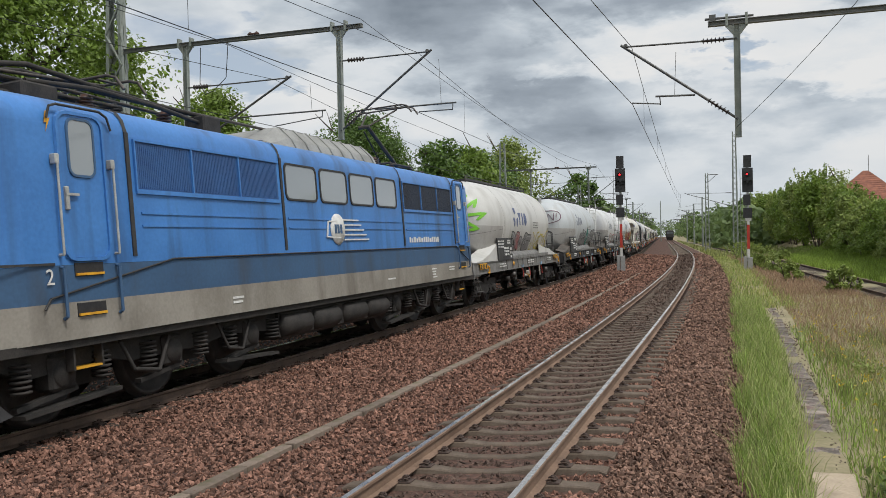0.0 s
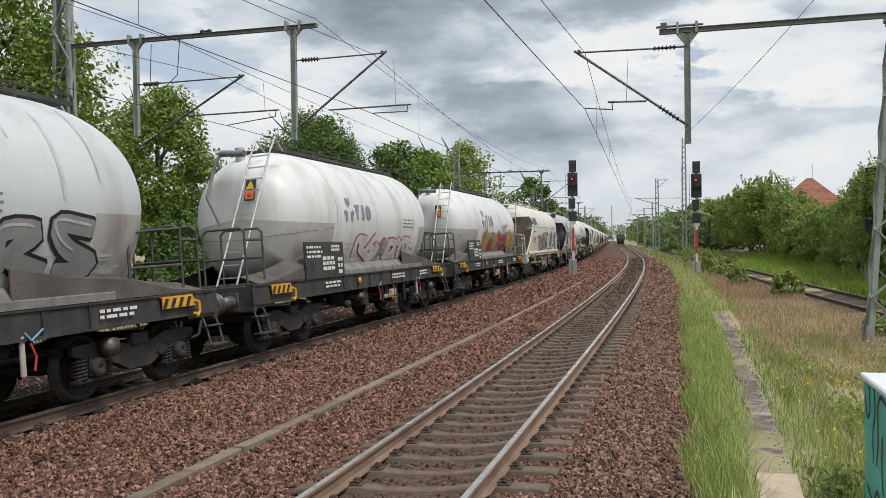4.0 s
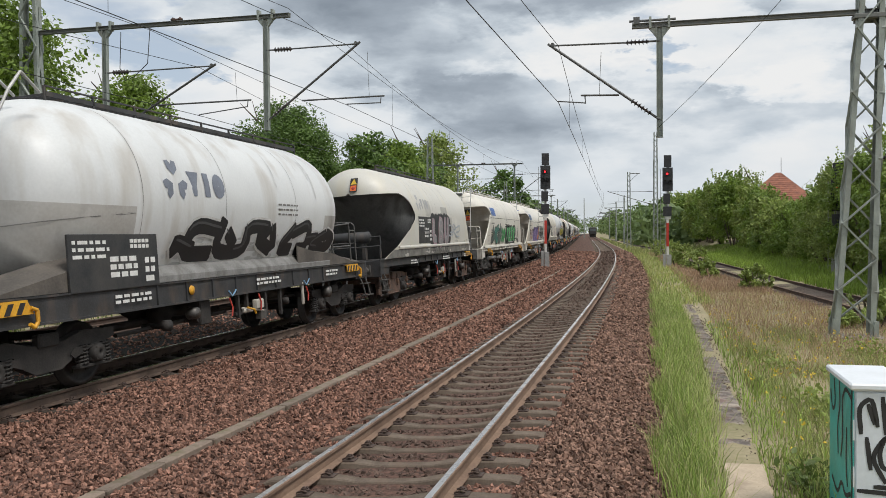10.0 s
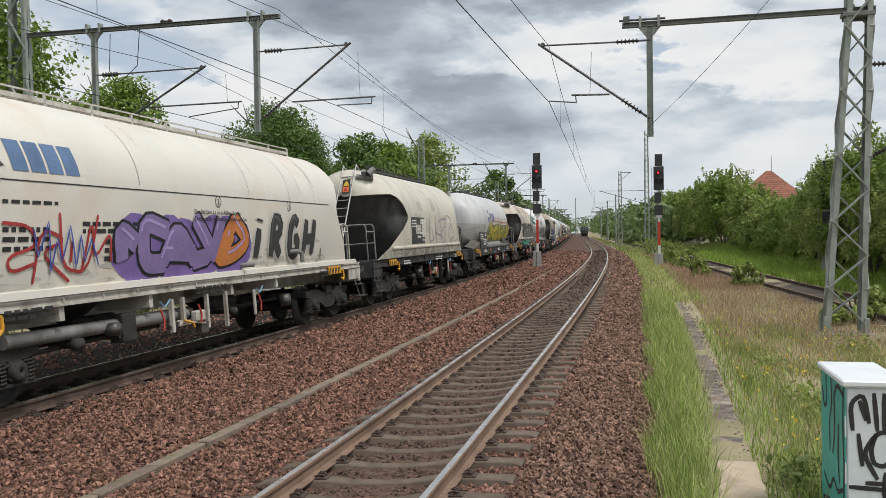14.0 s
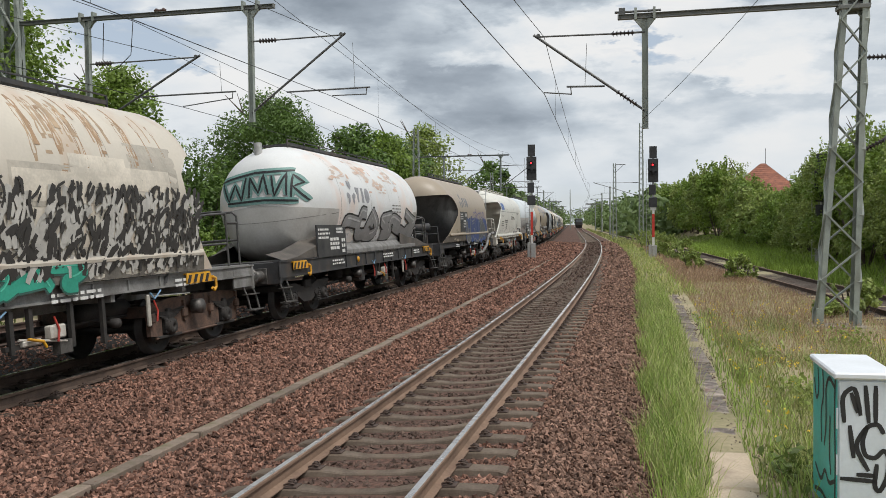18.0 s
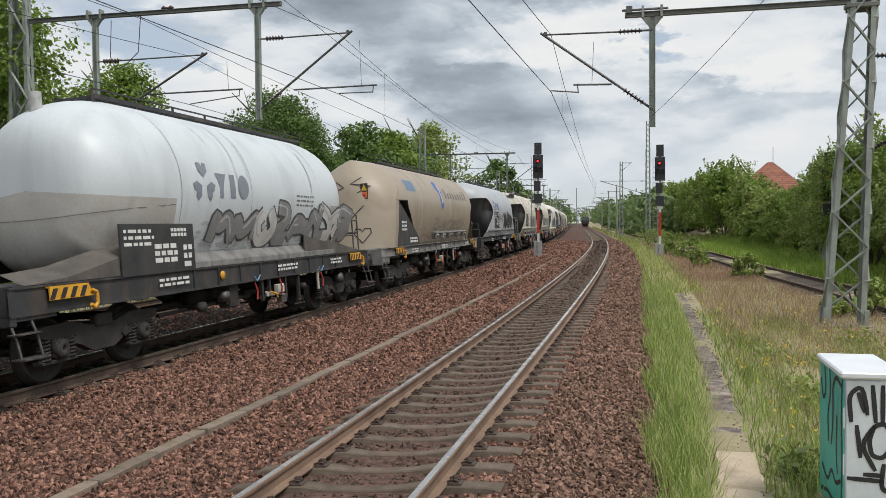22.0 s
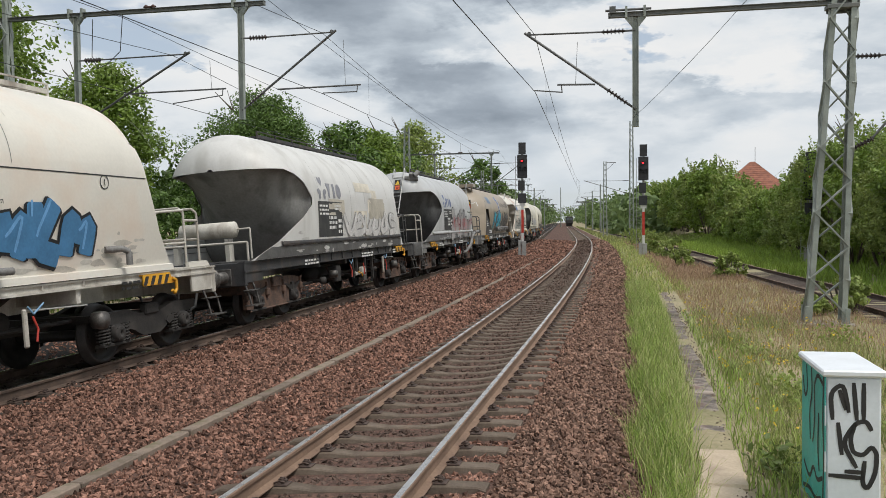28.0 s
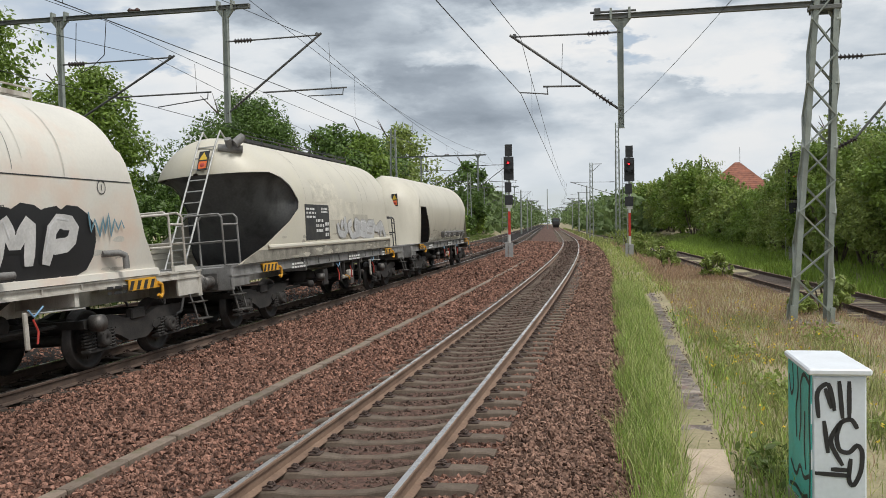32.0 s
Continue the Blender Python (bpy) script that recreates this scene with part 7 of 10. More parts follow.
            m.tube([(1.0, sd * 1.32, 0.9), (1.2, sd * 1.36, 0.5), (1.6, sd * 1.36, 0.44), (1.9, sd * 1.32, 0.85)], 0.025, 6)
            m.bar((-2.8, sd * 1.2, 0.22), (-1.2, sd * 1.2, 0.30), 0.22, 0.05)
            m.bar((1.2, sd * 1.2, 0.30), (2.8, sd * 1.2, 0.22), 0.22, 0.05)
        for xs in (-1.05, 1.05):
            m.box(xs - 0.4, xs + 0.4, -0.6, 0.6, 0.35, 0.95)
        bg = m.obj("bogie", M_BOGIE, lo, "three-axle bogie with springs, brown with grime", at=pose(xb, 0, 0))
        for xs in (-2.1, 0.0, 2.1):
            wheels.append((same("wheelset", part_data("wheelset_big", lambda: wheelset_data(0.61)), bg, pose(xs, 0, 0.61)), pose(xs, 0, 0.61)))
    return lo, wheels


def build_pantograph(lo, xp, up):
    """Half-scissor current collector: base, lower arm, upper arm, collector head."""
    m = Mesh()
    for y in (-0.55, 0.55):
        m.rod((xp - 0.8, y, 4.22), (xp + 0.8, y, 4.22), 0.03, 8)
        for x in (-0.7, 0.7):
            m.lathe([(3.98, 0.07)] + [(4.0 + j * 0.05 + dz, rr) for j in range(4) for dz, rr in ((0, 0.05), (0.012, 0.09), (0.03, 0.09), (0.04, 0.05))], (xp + x, y, 0), "z", 10)
    m.rod((xp + 0.7, -0.55, 4.24), (xp + 0.7, 0.55, 4.24), 0.04, 8)
    m.rod((xp - 0.7, -0.55, 4.24), (xp - 0.7, 0.55, 4.24), 0.03, 8)
    p = m.obj("pantograph", M_FRAME, lo, "raised pantograph" if up else "lowered pantograph")
    knee = Vector((xp - 1.0, 0, 5.22)) if up else Vector((xp - 1.5, 0, 4.50))
    head = Vector((xp + 0.3, 0, 5.86)) if up else Vector((xp + 0.6, 0, 4.58))
    a = Mesh()
    a.rod((xp + 0.7, -0.18, 4.26), knee + Vector((0, -0.1, 0)), 0.05, 8)
    a.rod((xp + 0.3, 0.1, 4.26), knee + Vector((0.1, 0.05, -0.1)), 0.022, 6)
    a.obj("lower_arm", M_FRAME, p)
    b = Mesh()
    for s in (-1, 1):
        b.rod(knee + Vector((0, 0.1 * s, 0)), head + Vector((0, 0.45 * s, -0.06)), 0.025, 6)
    b.rod(knee + Vector((0, -0.15, 0)), knee + Vector((0, 0.15, 0)), 0.05, 8)
    b.obj("upper_arm", M_COPPER, p)
    c = Mesh()
    for dx in (-0.24, 0.24):
        c.tube([(head.x + dx, -0.98, head.z - 0.22), (head.x + dx, -0.86, head.z - 0.03), (head.x + dx, -0.7, head.z + 0.02), (head.x + dx, 0.7, head.z + 0.02), (head.x + dx, 0.86, head.z - 0.03), (head.x + dx, 0.98, head.z - 0.22)], 0.022, 6)
    for y in (-0.5, 0.5):
        c.rod((head.x - 0.24, y, head.z), (head.x + 0.24, y, head.z), 0.018, 6)
    c.obj("collector_head", M_COPPER, p)


# ---- the wagons in their order ----
GREY, LGREY, BLUISH, CREAM, SAND, TANC, BROWNISH = (0.60, 0.605, 0.60), (0.73, 0.735, 0.73), (0.62, 0.665, 0.69), (0.73, 0.695, 0.62), (0.64, 0.60, 0.50), (0.385, 0.32, 0.245), (0.62, 0.565, 0.48)
DUST, SOOT, RUST_ = (0.33, 0.31, 0.27), (0.20, 0.19, 0.175), (0.42, 0.24, 0.13)
VBLUE, VGREY, GBLUE = (0.13, 0.17, 0.32), (0.25, 0.27, 0.32), (0.07, 0.17, 0.46)
FACE = lambda k, e=0.02: (lambda y, z: (dome_x(k, y, z) - e, y, z))
PL_R, PL_W = (2.15, 1.33, 4.25, 2.13, 0), (3.98, 1.76, 5.8, 2.66, 1)


def g(box, n, cols, seed, w=0.15, blotch=None, word=""):
    return lambda k, p: graffiti(k, p, box, n, cols, seed, w, blotch, SHIFT, word=word)


def tl(box, n, rgb, seed, w=0.035):
    return lambda k, p: tag_line(k, p, box, n, rgb, seed, w, None, SHIFT)


def face_lines(lines, rgb, w=0.045, e=0.02):
    """Painted lines on a rounded end, in (y, z)."""
    def make(k, p):
        m = Mesh()
        for pts in lines:
            stroke(m, k, pts, w, 0, 0, FACE(k, e))
        m.obj("graffiti_tag", spray(rgb), p, "sprayed lines on the rounded end", at=SHIFT)
    return make


def end_lines(lines, rgb, w=0.035):
    """Painted lines on the flat end of the tan wagons."""
    def make(k, p):
        m = Mesh()
        for pts in lines:
            stroke(m, k, pts, w, 0, 0, lambda y, z: (tan_face(y, z) - 0.012, y, z))
        m.obj("graffiti_tag", spray(rgb), p, "sprayed lines on the end wall", at=SHIFT)
    return make


def graffiti_rim(k, p):
    """Yellow pool under the letters and an orange rim with short rays over them."""
    m = Mesh()
    side_decal(m, k, [(4.6, 1.6), (6.5, 1.59), (9.0, 1.59), (11.6, 1.6), (11.7, 1.84), (9.0, 1.8), (6.4, 1.76), (4.75, 1.86)], 0.0055, 0)
    m.obj("graffiti_field", spray((0.62, 0.55, 0.16)), p, "yellow pool of paint under the letters", at=SHIFT)
    m = Mesh()
    stroke(m, k, rounded([(4.5, 1.9), (4.9, 2.62), (6.5, 2.72), (9.5, 2.66), (11.9, 2.66), (12.25, 2.4), (12.3, 1.8)]), 0.07, 0.006, 0)
    r = random.Random(12)
    for i in range(24):
        x = 4.9 + i * 0.3
        stroke(m, k, [(x, 2.80), (x + r.uniform(-0.02, 0.02), 2.88 + r.uniform(0, 0.06))], 0.075, 0.006, 0)
    m.obj("graffiti_rim", spray((0.62, 0.24, 0.08)), p, "orange rim with short rays over the letters", at=SHIFT)


def brow_lines(lines, rgb, w=0.04):
    """Painted lines on the rounded brow over the hopper's recess, in (y, z)."""
    def make(k, p):
        def on(y, z):
            lo, hi = 0.02, 1.0
            for _ in range(30):
                c = (lo + hi) / 2
                zz = k.nose_z + (z - k.nose_z) / c
                lo, hi = (lo, c) if zz < k.zt and k.hw(zz) > abs(y) / c else (c, hi)
            return (k.nose_x - k.dome * math.sqrt(max(0, 1 - hi * hi)) - 0.012, y, z)
        m = Mesh()
        for pts in lines:
            stroke(m, k, pts, w, 0, 0, on)
        m.obj("graffiti_tag", spray(rgb), p, "sprayed blue lines on the brow", at=SHIFT)
    return make


def hopper_marks(k, p):
    """Dark lettering on the cream side: data bars, framed boxes, loading note, ring marks and a seam."""
    m = Mesh()
    bars(m, k, 3.1, 4.2, [2.55], 0.045, 0.008, 0, 3)
    bars(m, k, 3.1, 4.0, [2.20, 2.08, 1.96], 0.06, 0.008, 0, 4)
    bars(m, k, 4.6, 5.9, [2.28, 2.18], 0.06, 0.008, 0, 5)
    bars(m, k, 5.1, 5.7, [2.02, 1.9, 1.78], 0.07, 0.008, 0, 6)
    for x, z, figure in ((8.43, 2.74, "2"), (11.58, 2.74, "1")):
        stroke(m, k, [(x + 0.1 * math.cos(a), z + 0.1 * math.sin(a)) for a in np.linspace(0, 2 * math.pi, 17)], 0.016, 0.008, 0)
        number = bpy.data.curves.new("dome_number", "FONT")
        number.body, number.size, number.extrude = figure, 0.15, 0.001
        number.materials.append(M_BLACK)
        t = new("dome_number", number)
        t.parent, t["label"] = p, "small painted figure in a ring"
        t.matrix_basis = SHIFT @ Matrix.Translation((x - 0.042, -1.474, z - 0.055)) @ Matrix.Rotation(radians(88), 4, "X")
    stroke(m, k, [(2.9, 2.84), (WL - 2.9, 2.84)], 0.018, 0.006, 0)
    for x in (2.6, 6.0, 9.7, 13.1):
        stroke(m, k, [(x, 2.9), (x, 3.9)], 0.012, 0.004, 1)
    note = bpy.data.curves.new("loading_note", "FONT")
    note.body, note.size, note.extrude = "Der Behälter ist so zu füllen, dass die\nDrehgestelle gleichmäßig belastet werden", 0.115, 0.001
    note.materials.append(M_BLACK)
    t = new("loading_note", note)
    t.parent, t["label"] = p, "painted loading note in dark letters"
    t.matrix_basis = SHIFT @ Matrix.Translation((7.55, -1.474, 2.5)) @ Matrix.Rotation(radians(88), 4, "X")
    m.obj("lettering", [M_BLACK, M_FRAMELIGHT], p, at=SHIFT)
    v = Mesh()
    v.tube([(11.6, -1.36, 1.75), (11.9, -1.46, 1.75), (12.0, -1.5, 1.7), (12.0, -1.5, 1.5)], 0.05, 8)
    v.obj("valve_pipe", M_FRAMELIGHT, p, at=SHIFT)
    v = Mesh()
    v.lathe([(-1.6, 0), (-1.59, 0.05), (-1.3, 0.05)], (9.4, 0, 1.55), "y", 10)
    v.obj("inspection_cap", M_FRAMELIGHT, p, at=SHIFT)
    sp = Mesh()
    sp.rod((3.3, -1.1, 0.85), (7.6, -1.1, 0.80), 0.1, 10)
    sp.obj("drain_pipe", M_FRAMELIGHT, p, at=SHIFT)


def dashes(box, n, rgb, seed, w=0.07):
    """A crowd of short slanting brush marks."""
    def make(k, p):
        r = random.Random(seed)
        m = Mesh()
        for i in range(n):
            x, z = r.uniform(box[0], box[2]), box[1] + (box[3] - box[1]) * r.random() ** 1.15
            ln, a = r.uniform(0.12, 0.34), r.uniform(0.5, 1.9)
            b = a + r.uniform(-0.5, 0.5)
            x2, z2 = x + ln * math.cos(a) * 0.6, z + ln * math.sin(a) * 0.6
            stroke(m, k, [(x, z), (x2, z2), (x2 + ln * math.cos(b) * 0.5, min(box[3] + 0.15, z2 + ln * math.sin(b) * 0.5))], w * r.uniform(0.5, 1.5), 0.012 + 0.00004 * i + seed * 0.0003, 0)
        m.obj("graffiti_field", spray(rgb), p, "crowd of slanting painted marks", at=SHIFT)
    return make


def drips(k, p):
    """Red paint runs and the pressure notice on the grey wagon."""
    r = random.Random(4)
    for i in range(16):
        m = Mesh()
        x, z = 5.9 + i * 0.33, 2.34 - r.uniform(0, 0.1)
        stroke(m, k, [(x, z), (x - 0.04, z - r.uniform(0.1, 0.3)), (x - 0.12, z - r.uniform(0.35, 0.75))], 0.075, 0.03, 0)
        m.obj("paint_run", spray((0.5, 0.04, 0.05)), p, "red paint run", at=SHIFT)
    note = bpy.data.curves.new("pressure_notice", "FONT")
    note.body, note.size, note.extrude = "Höchstzulässiger Betriebsdruck", 0.10, 0.001
    note.materials.append(M_BLACK)
    t = new("pressure_notice", note)
    t.parent, t["label"] = p, "painted pressure notice in dark letters"
    t.matrix_basis = SHIFT @ Matrix.Translation((9.9, -k.hw(2.56) - 0.012, 2.56)) @ Matrix.Rotation(radians(90), 4, "X")


def shell_seams(k, p):
    """Weld seams round the barrel, a maker's notice and small marks."""
    for x in (3.8, 6.4, 9.5):
        m = Mesh()
        stroke(m, k, [(x, k.zb + 0.02), (x, 2.6), (x, 3.4), (x, k.zt - 0.15)], 0.012, 0.004, 0)
        m.obj("seam", M_FRAMELIGHT, p, at=SHIFT)
    m = Mesh()
    bars(m, k, 8.6, 9.6, [2.5, 2.6, 2.7], 0.035, 0.006, 0, 9)
    tagged(m.obj("small_lettering", M_FRAMELIGHT, p, at=SHIFT), kind="stuff")
    if k is ROUND:
        f = Mesh()
        r = [(1.44 * math.cos(a), 2.72 + 0.0 * a - 0.28 - 0.16 * math.sin(a)) for a in np.linspace(0, math.pi, 18)]
        stroke(f, k, r, 0.014, 0, 0, FACE(k))
        f.obj("end_seam", M_FRAMELIGHT, p, at=SHIFT)
        d = Mesh()
        d.rod((2.4, 0.1, 3.9), (2.4, 0.1, 4.28), 0.1, 10)
        d.obj("vent", M_STEEL, p, at=SHIFT)


def both(*fs):
    def make(k, p):
        for f in fs:
            f(k, p)
    return make


def tan_marks(k, p):
    """Blue mark, dark word blocks, black lettering field in the recess."""
    m = Mesh()
    for x in (4.6, 9.3, 12.4):
        sm = Mesh()
        stroke(sm, k, [(x, 1.5), (x, 2.4), (x, 3.2), (x, 4.0)], 0.05, 0.004, 0)
        sm.obj("seam", spray((0.62, 0.58, 0.50)), p, at=SHIFT)
    side_decal(m, k, [(7.35, 3.62), (7.35, 3.4), (7.6, 3.35), (7.6, 2.75), (7.8, 2.6), (8.15, 2.75), (8.2, 3.3), (8.0, 3.68), (7.65, 3.72)], 0.008, 0)
    bar = Mesh()
    side_decal(bar, k, quad(7.86, 2.85, 7.96, 3.55), 0.014, 0)
    bar.obj("mark_bar", M_WHITE, p, "white bar in the blue mark", at=SHIFT)
    for i in range(9):
        x = 8.6 + i * 0.5
        hi = (0.5, 0.28, 0.34, 0.30, 0.26, 0.34, 0.30, 0.5, 0.5)[i]
        wb = Mesh()
        side_decal(wb, k, quad(x, 3.05, x + 0.26, 3.05 + hi * 0.8), 0.008, 0)
        wb.obj("mark_block", spray((0.19, 0.175, 0.16)), p, "faded dark block of the company mark", at=SHIFT)
    m.obj("company_mark", spray(GBLUE), p, "faded blue mark", at=SHIFT)
    b = Mesh()
    b.prism([(1.57, 2.8), (1.9, 2.8), (4.1, 1.62), (4.1, 1.36), (1.31, 1.36)], -1.385, -1.365)
    for j, z in enumerate((2.1, 1.98, 1.86)):
        for i in range(4):
            b.box(2.0 + i * 0.16, 2.12 + i * 0.16, -1.39, -1.384, z, z + 0.065, 1)
    for i in range(5):
        b.box(2.9 + i * 0.2, 3.05 + i * 0.2, -1.39, -1.384, 1.45, 1.52, 1)
        b.box(2.9 + i * 0.2, 3.05 + i * 0.2, -1.39, -1.384, 1.56, 1.62, 1)
    b.obj("lettering_panel", [M_FRAME, M_WHITE], p, "dark grey triangular panel with white lettering", at=SHIFT)


msn = [[(y * 0.86 - 0.02, 3.2 + (z - 3.22) * 0.85) for y, z in l] for l in (
    [(0.55, 3.0), (0.5, 3.45), (0.32, 3.15), (0.12, 3.45), (0.12, 3.0)], [(-0.28, 3.42), (-0.05, 3.42), (-0.02, 3.22), (-0.26, 3.2), (-0.25, 3.0), (0.0, 3.0)],
    [(-0.38, 3.0), (-0.4, 3.45), (-0.7, 3.02), (-0.72, 3.45)], [(-0.86, 3.15), (-0.88, 3.45)], [(-0.86, 3.02), (-0.86, 3.06)])]
cloud_line = [((0.88 + 0.05 * math.cos(3 * a)) * math.cos(a) - 0.14, 3.2 + (0.36 + 0.05 * math.cos(2 * a + 1)) * math.sin(a)) for a in np.linspace(0, 2 * math.pi, 30)]
star_lines = [[(-0.35 + r0 * math.cos(a), 2.95 + r0 * math.sin(a)), (-0.35 + r1 * math.cos(a), 2.95 + r1 * 0.95 * math.sin(a)), (-0.35 + (r1 - 0.2) * math.cos(a + 0.32), 2.95 + (r1 - 0.2) * math.sin(a + 0.32))] for a, r0, r1 in ((0.3, 0.15, 0.75), (1.0, 0.2, 0.85), (1.7, 0.1, 0.9), (2.4, 0.2, 0.8), (3.1, 0.15, 0.85), (3.8, 0.2, 0.8), (4.6, 0.15, 0.75), (5.5, 0.2, 0.8))]
wm_lines = [[(0.95, 3.3), (0.75, 2.85), (0.55, 3.25), (0.4, 2.85), (0.25, 3.4)], [(0.2, 2.9), (0.15, 3.4), (-0.05, 3.0), (-0.2, 3.45), (-0.3, 2.95)], [(-0.4, 3.4), (-0.45, 2.9), (-0.75, 3.45), (-0.75, 2.9)], [(-0.85, 2.85), (-0.88, 3.4), (-1.1, 3.2), (-0.9, 3.1), (-1.2, 2.75)], [(1.0, 3.35), (0.0, 3.5), (-0.9, 3.5)], [(0.8, 2.8), (-0.2, 2.82), (-1.0, 2.75)]]
heart = [(-0.55, 1.55), (-0.3, 1.85), (-0.35, 2.0), (-0.5, 1.98), (-0.55, 1.9), (-0.62, 2.0), (-0.78, 1.98), (-0.8, 1.85), (-0.55, 1.55)]

brow_tag = [[(0.62, 3.62), (0.6, 3.78), (0.45, 3.8)], [(0.6, 3.71), (0.48, 3.72)], [(0.4, 3.62), (0.32, 3.8), (0.22, 3.62)], [(0.14, 3.8), (0.12, 3.62), (0.0, 3.63)], [(-0.12, 3.78), (-0.22, 3.72), (-0.14, 3.63), (-0.26, 3.62)], [(-0.32, 3.7), (-0.42, 3.78), (-0.5, 3.68), (-0.4, 3.62), (-0.32, 3.7)], [(-0.58, 3.76), (-0.6, 3.62), (-0.75, 3.64), (-0.9, 3.6)]]

BLACK_, WHT, PINK, GREEN, RED_, YEL, TEAL, PURP, CYAN, ORA = (0.02, 0.02, 0.022), (0.68, 0.67, 0.65), (0.55, 0.16, 0.32), (0.05, 0.33, 0.10), (0.45, 0.05, 0.05), (0.62, 0.52, 0.07), (0.03, 0.33, 0.27), (0.23, 0.15, 0.42), (0.05, 0.42, 0.62), (0.62, 0.22, 0.06)
DGREY, MGREY = (0.11, 0.115, 0.12), (0.30, 0.30, 0.30)


def consist():
    """All wagons, front to rear."""
    R, W, H, T, HS = ROUND, WEDGE, HOPPER, TAN, HOPPER_S
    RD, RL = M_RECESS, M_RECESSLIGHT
    star = lambda x, z, h, c=VBLUE: ("star", x + 0.1, z - 0.02, h * 1.05, c)
    blocks = lambda c=GBLUE: ("blocks", 3.32, 2.96, 0.40, c)
    L_ = []
    add = lambda *a, **k: L_.append((a, k))
    add(R, 25.80, ((0.66, 0.65, 0.62), DUST, 0.5), RD, 1, 1, label="white rounded tank wagon with green graffiti on its end", plate=(3.0, 1.33, 5.1, 2.13, 0), logo=star(5.2, 2.55, 0.62), extra=both(shell_seams, face_lines(star_lines, (0.24, 0.66, 0.05), 0.10), g((5.0, 1.62, 8.2, 2.25), 4, (MGREY, BLACK_, (0.45, 0.2, 0.2)), 21), g((8.6, 1.62, 11.6, 2.3), 5, (YEL, BLACK_, MGREY), 22, 0.12)))
    add(R, 41.80, ((0.60, 0.63, 0.645), DUST, 0.6), RD, 2, 0, label="pale grey rounded tank wagon with a scrawl on its end", plate=PL_R, logo=star(4.2, 2.72, 0.55, VGREY), extra=both(shell_seams, face_lines(msn + [cloud_line], (0.14, 0.05, 0.09), 0.035), g((5.4, 1.5, 11.2, 2.4), 7, (MGREY, BLACK_, TEAL), 23, 0.16)))
    add(R, 57.50, (LGREY, DUST, 0.5), RD, 3, 0, ladder=True, label="light grey rounded tank wagon with a ladder", plate=PL_R, logo=star(4.2, 2.6, 0.5, VGREY), extra=both(shell_seams, g((5.2, 1.6, 9.6, 2.2), 6, (WHT, RED_, MGREY), 24)))
    add(R, 72.10, (LGREY, SOOT, 0.3), RD, 4, 0, ladder=True, label="light grey rounded tank wagon with multicoloured graffiti", plate=PL_R, logo=star(4.35, 2.62, 0.62, (0.22, 0.24, 0.29)), extra=both(shell_seams, g((4.9, 1.55, 11.9, 2.42), 7, ((0.35, 0.06, 0.09), (0.55, 0.55, 0.52), (0.55, 0.36, 0.08)), 25, 0.24, (0.22, 0.30, 0.27)), tl((4.3, 2.2, 5.2, 2.6), 8, (0.5, 0.06, 0.08), 1), tl((8.8, 2.6, 9.9, 2.85), 8, (0.5, 0.06, 0.08), 2)))
    add(H, 87.20, (CREAM, DUST, 0.4), RL, 5, 2, ladder=True, label="cream hopper wagon with pink and black graffiti", logo=blocks((0.10, 0.10, 0.28)), extra=both(hopper_marks, g((5.3, 1.5, 7.6, 2.45), 2, (PINK, BLACK_, GREEN), 26, 0.26), g((7.9, 1.5, 13.4, 2.5), 5, (DGREY, WHT, WHT), 27, 0.24)))
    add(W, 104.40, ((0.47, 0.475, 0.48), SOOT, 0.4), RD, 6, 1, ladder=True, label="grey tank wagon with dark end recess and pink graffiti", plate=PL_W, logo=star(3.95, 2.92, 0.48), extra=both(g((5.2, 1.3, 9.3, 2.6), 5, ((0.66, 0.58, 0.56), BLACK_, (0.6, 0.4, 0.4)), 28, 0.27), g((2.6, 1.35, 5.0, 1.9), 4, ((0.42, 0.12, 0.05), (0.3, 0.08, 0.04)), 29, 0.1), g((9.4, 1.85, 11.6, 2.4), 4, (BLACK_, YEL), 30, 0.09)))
    add(R, 120.45, ((0.68, 0.69, 0.69), (0.36, 0.31, 0.25), 0.6), RD, 7, 0, ladder=True, label="pale rounded tank wagon with a brown-stained end and black graffiti", plate=PL_R, logo=star(4.4, 2.72, 0.55, (0.20, 0.22, 0.27)), extra=both(shell_seams, g((4.9, 1.5, 12.0, 2.3), 6, (BLACK_, WHT, BLACK_), 31, 0.3)))
    add(W, 136.10, ((0.62, 0.60, 0.545), (0.62, 0.56, 0.42), 0.5), RD, 8, 0, rusty=True, tank_on_front=True, label="yellowish grey tank wagon with dark end recess", plate=PL_W, logo=star(3.9, 2.9, 0.45, (0.42, 0.42, 0.42)), extra=both(g((5.75, 1.68, 8.5, 2.75), 3, ((0.30, 0.29, 0.29), (0.5, 0.34, 0.38)), 32, 0.24, (0.03, 0.03, 0.032), "LBU"), g((8.3, 2.0, 10.4, 2.4), 3, ((0.42, 0.47, 0.52), (0.5, 0.52, 0.55)), 33, 0.12), tl((5.5, 1.3, 8.6, 1.55), 20, BLACK_, 3)))
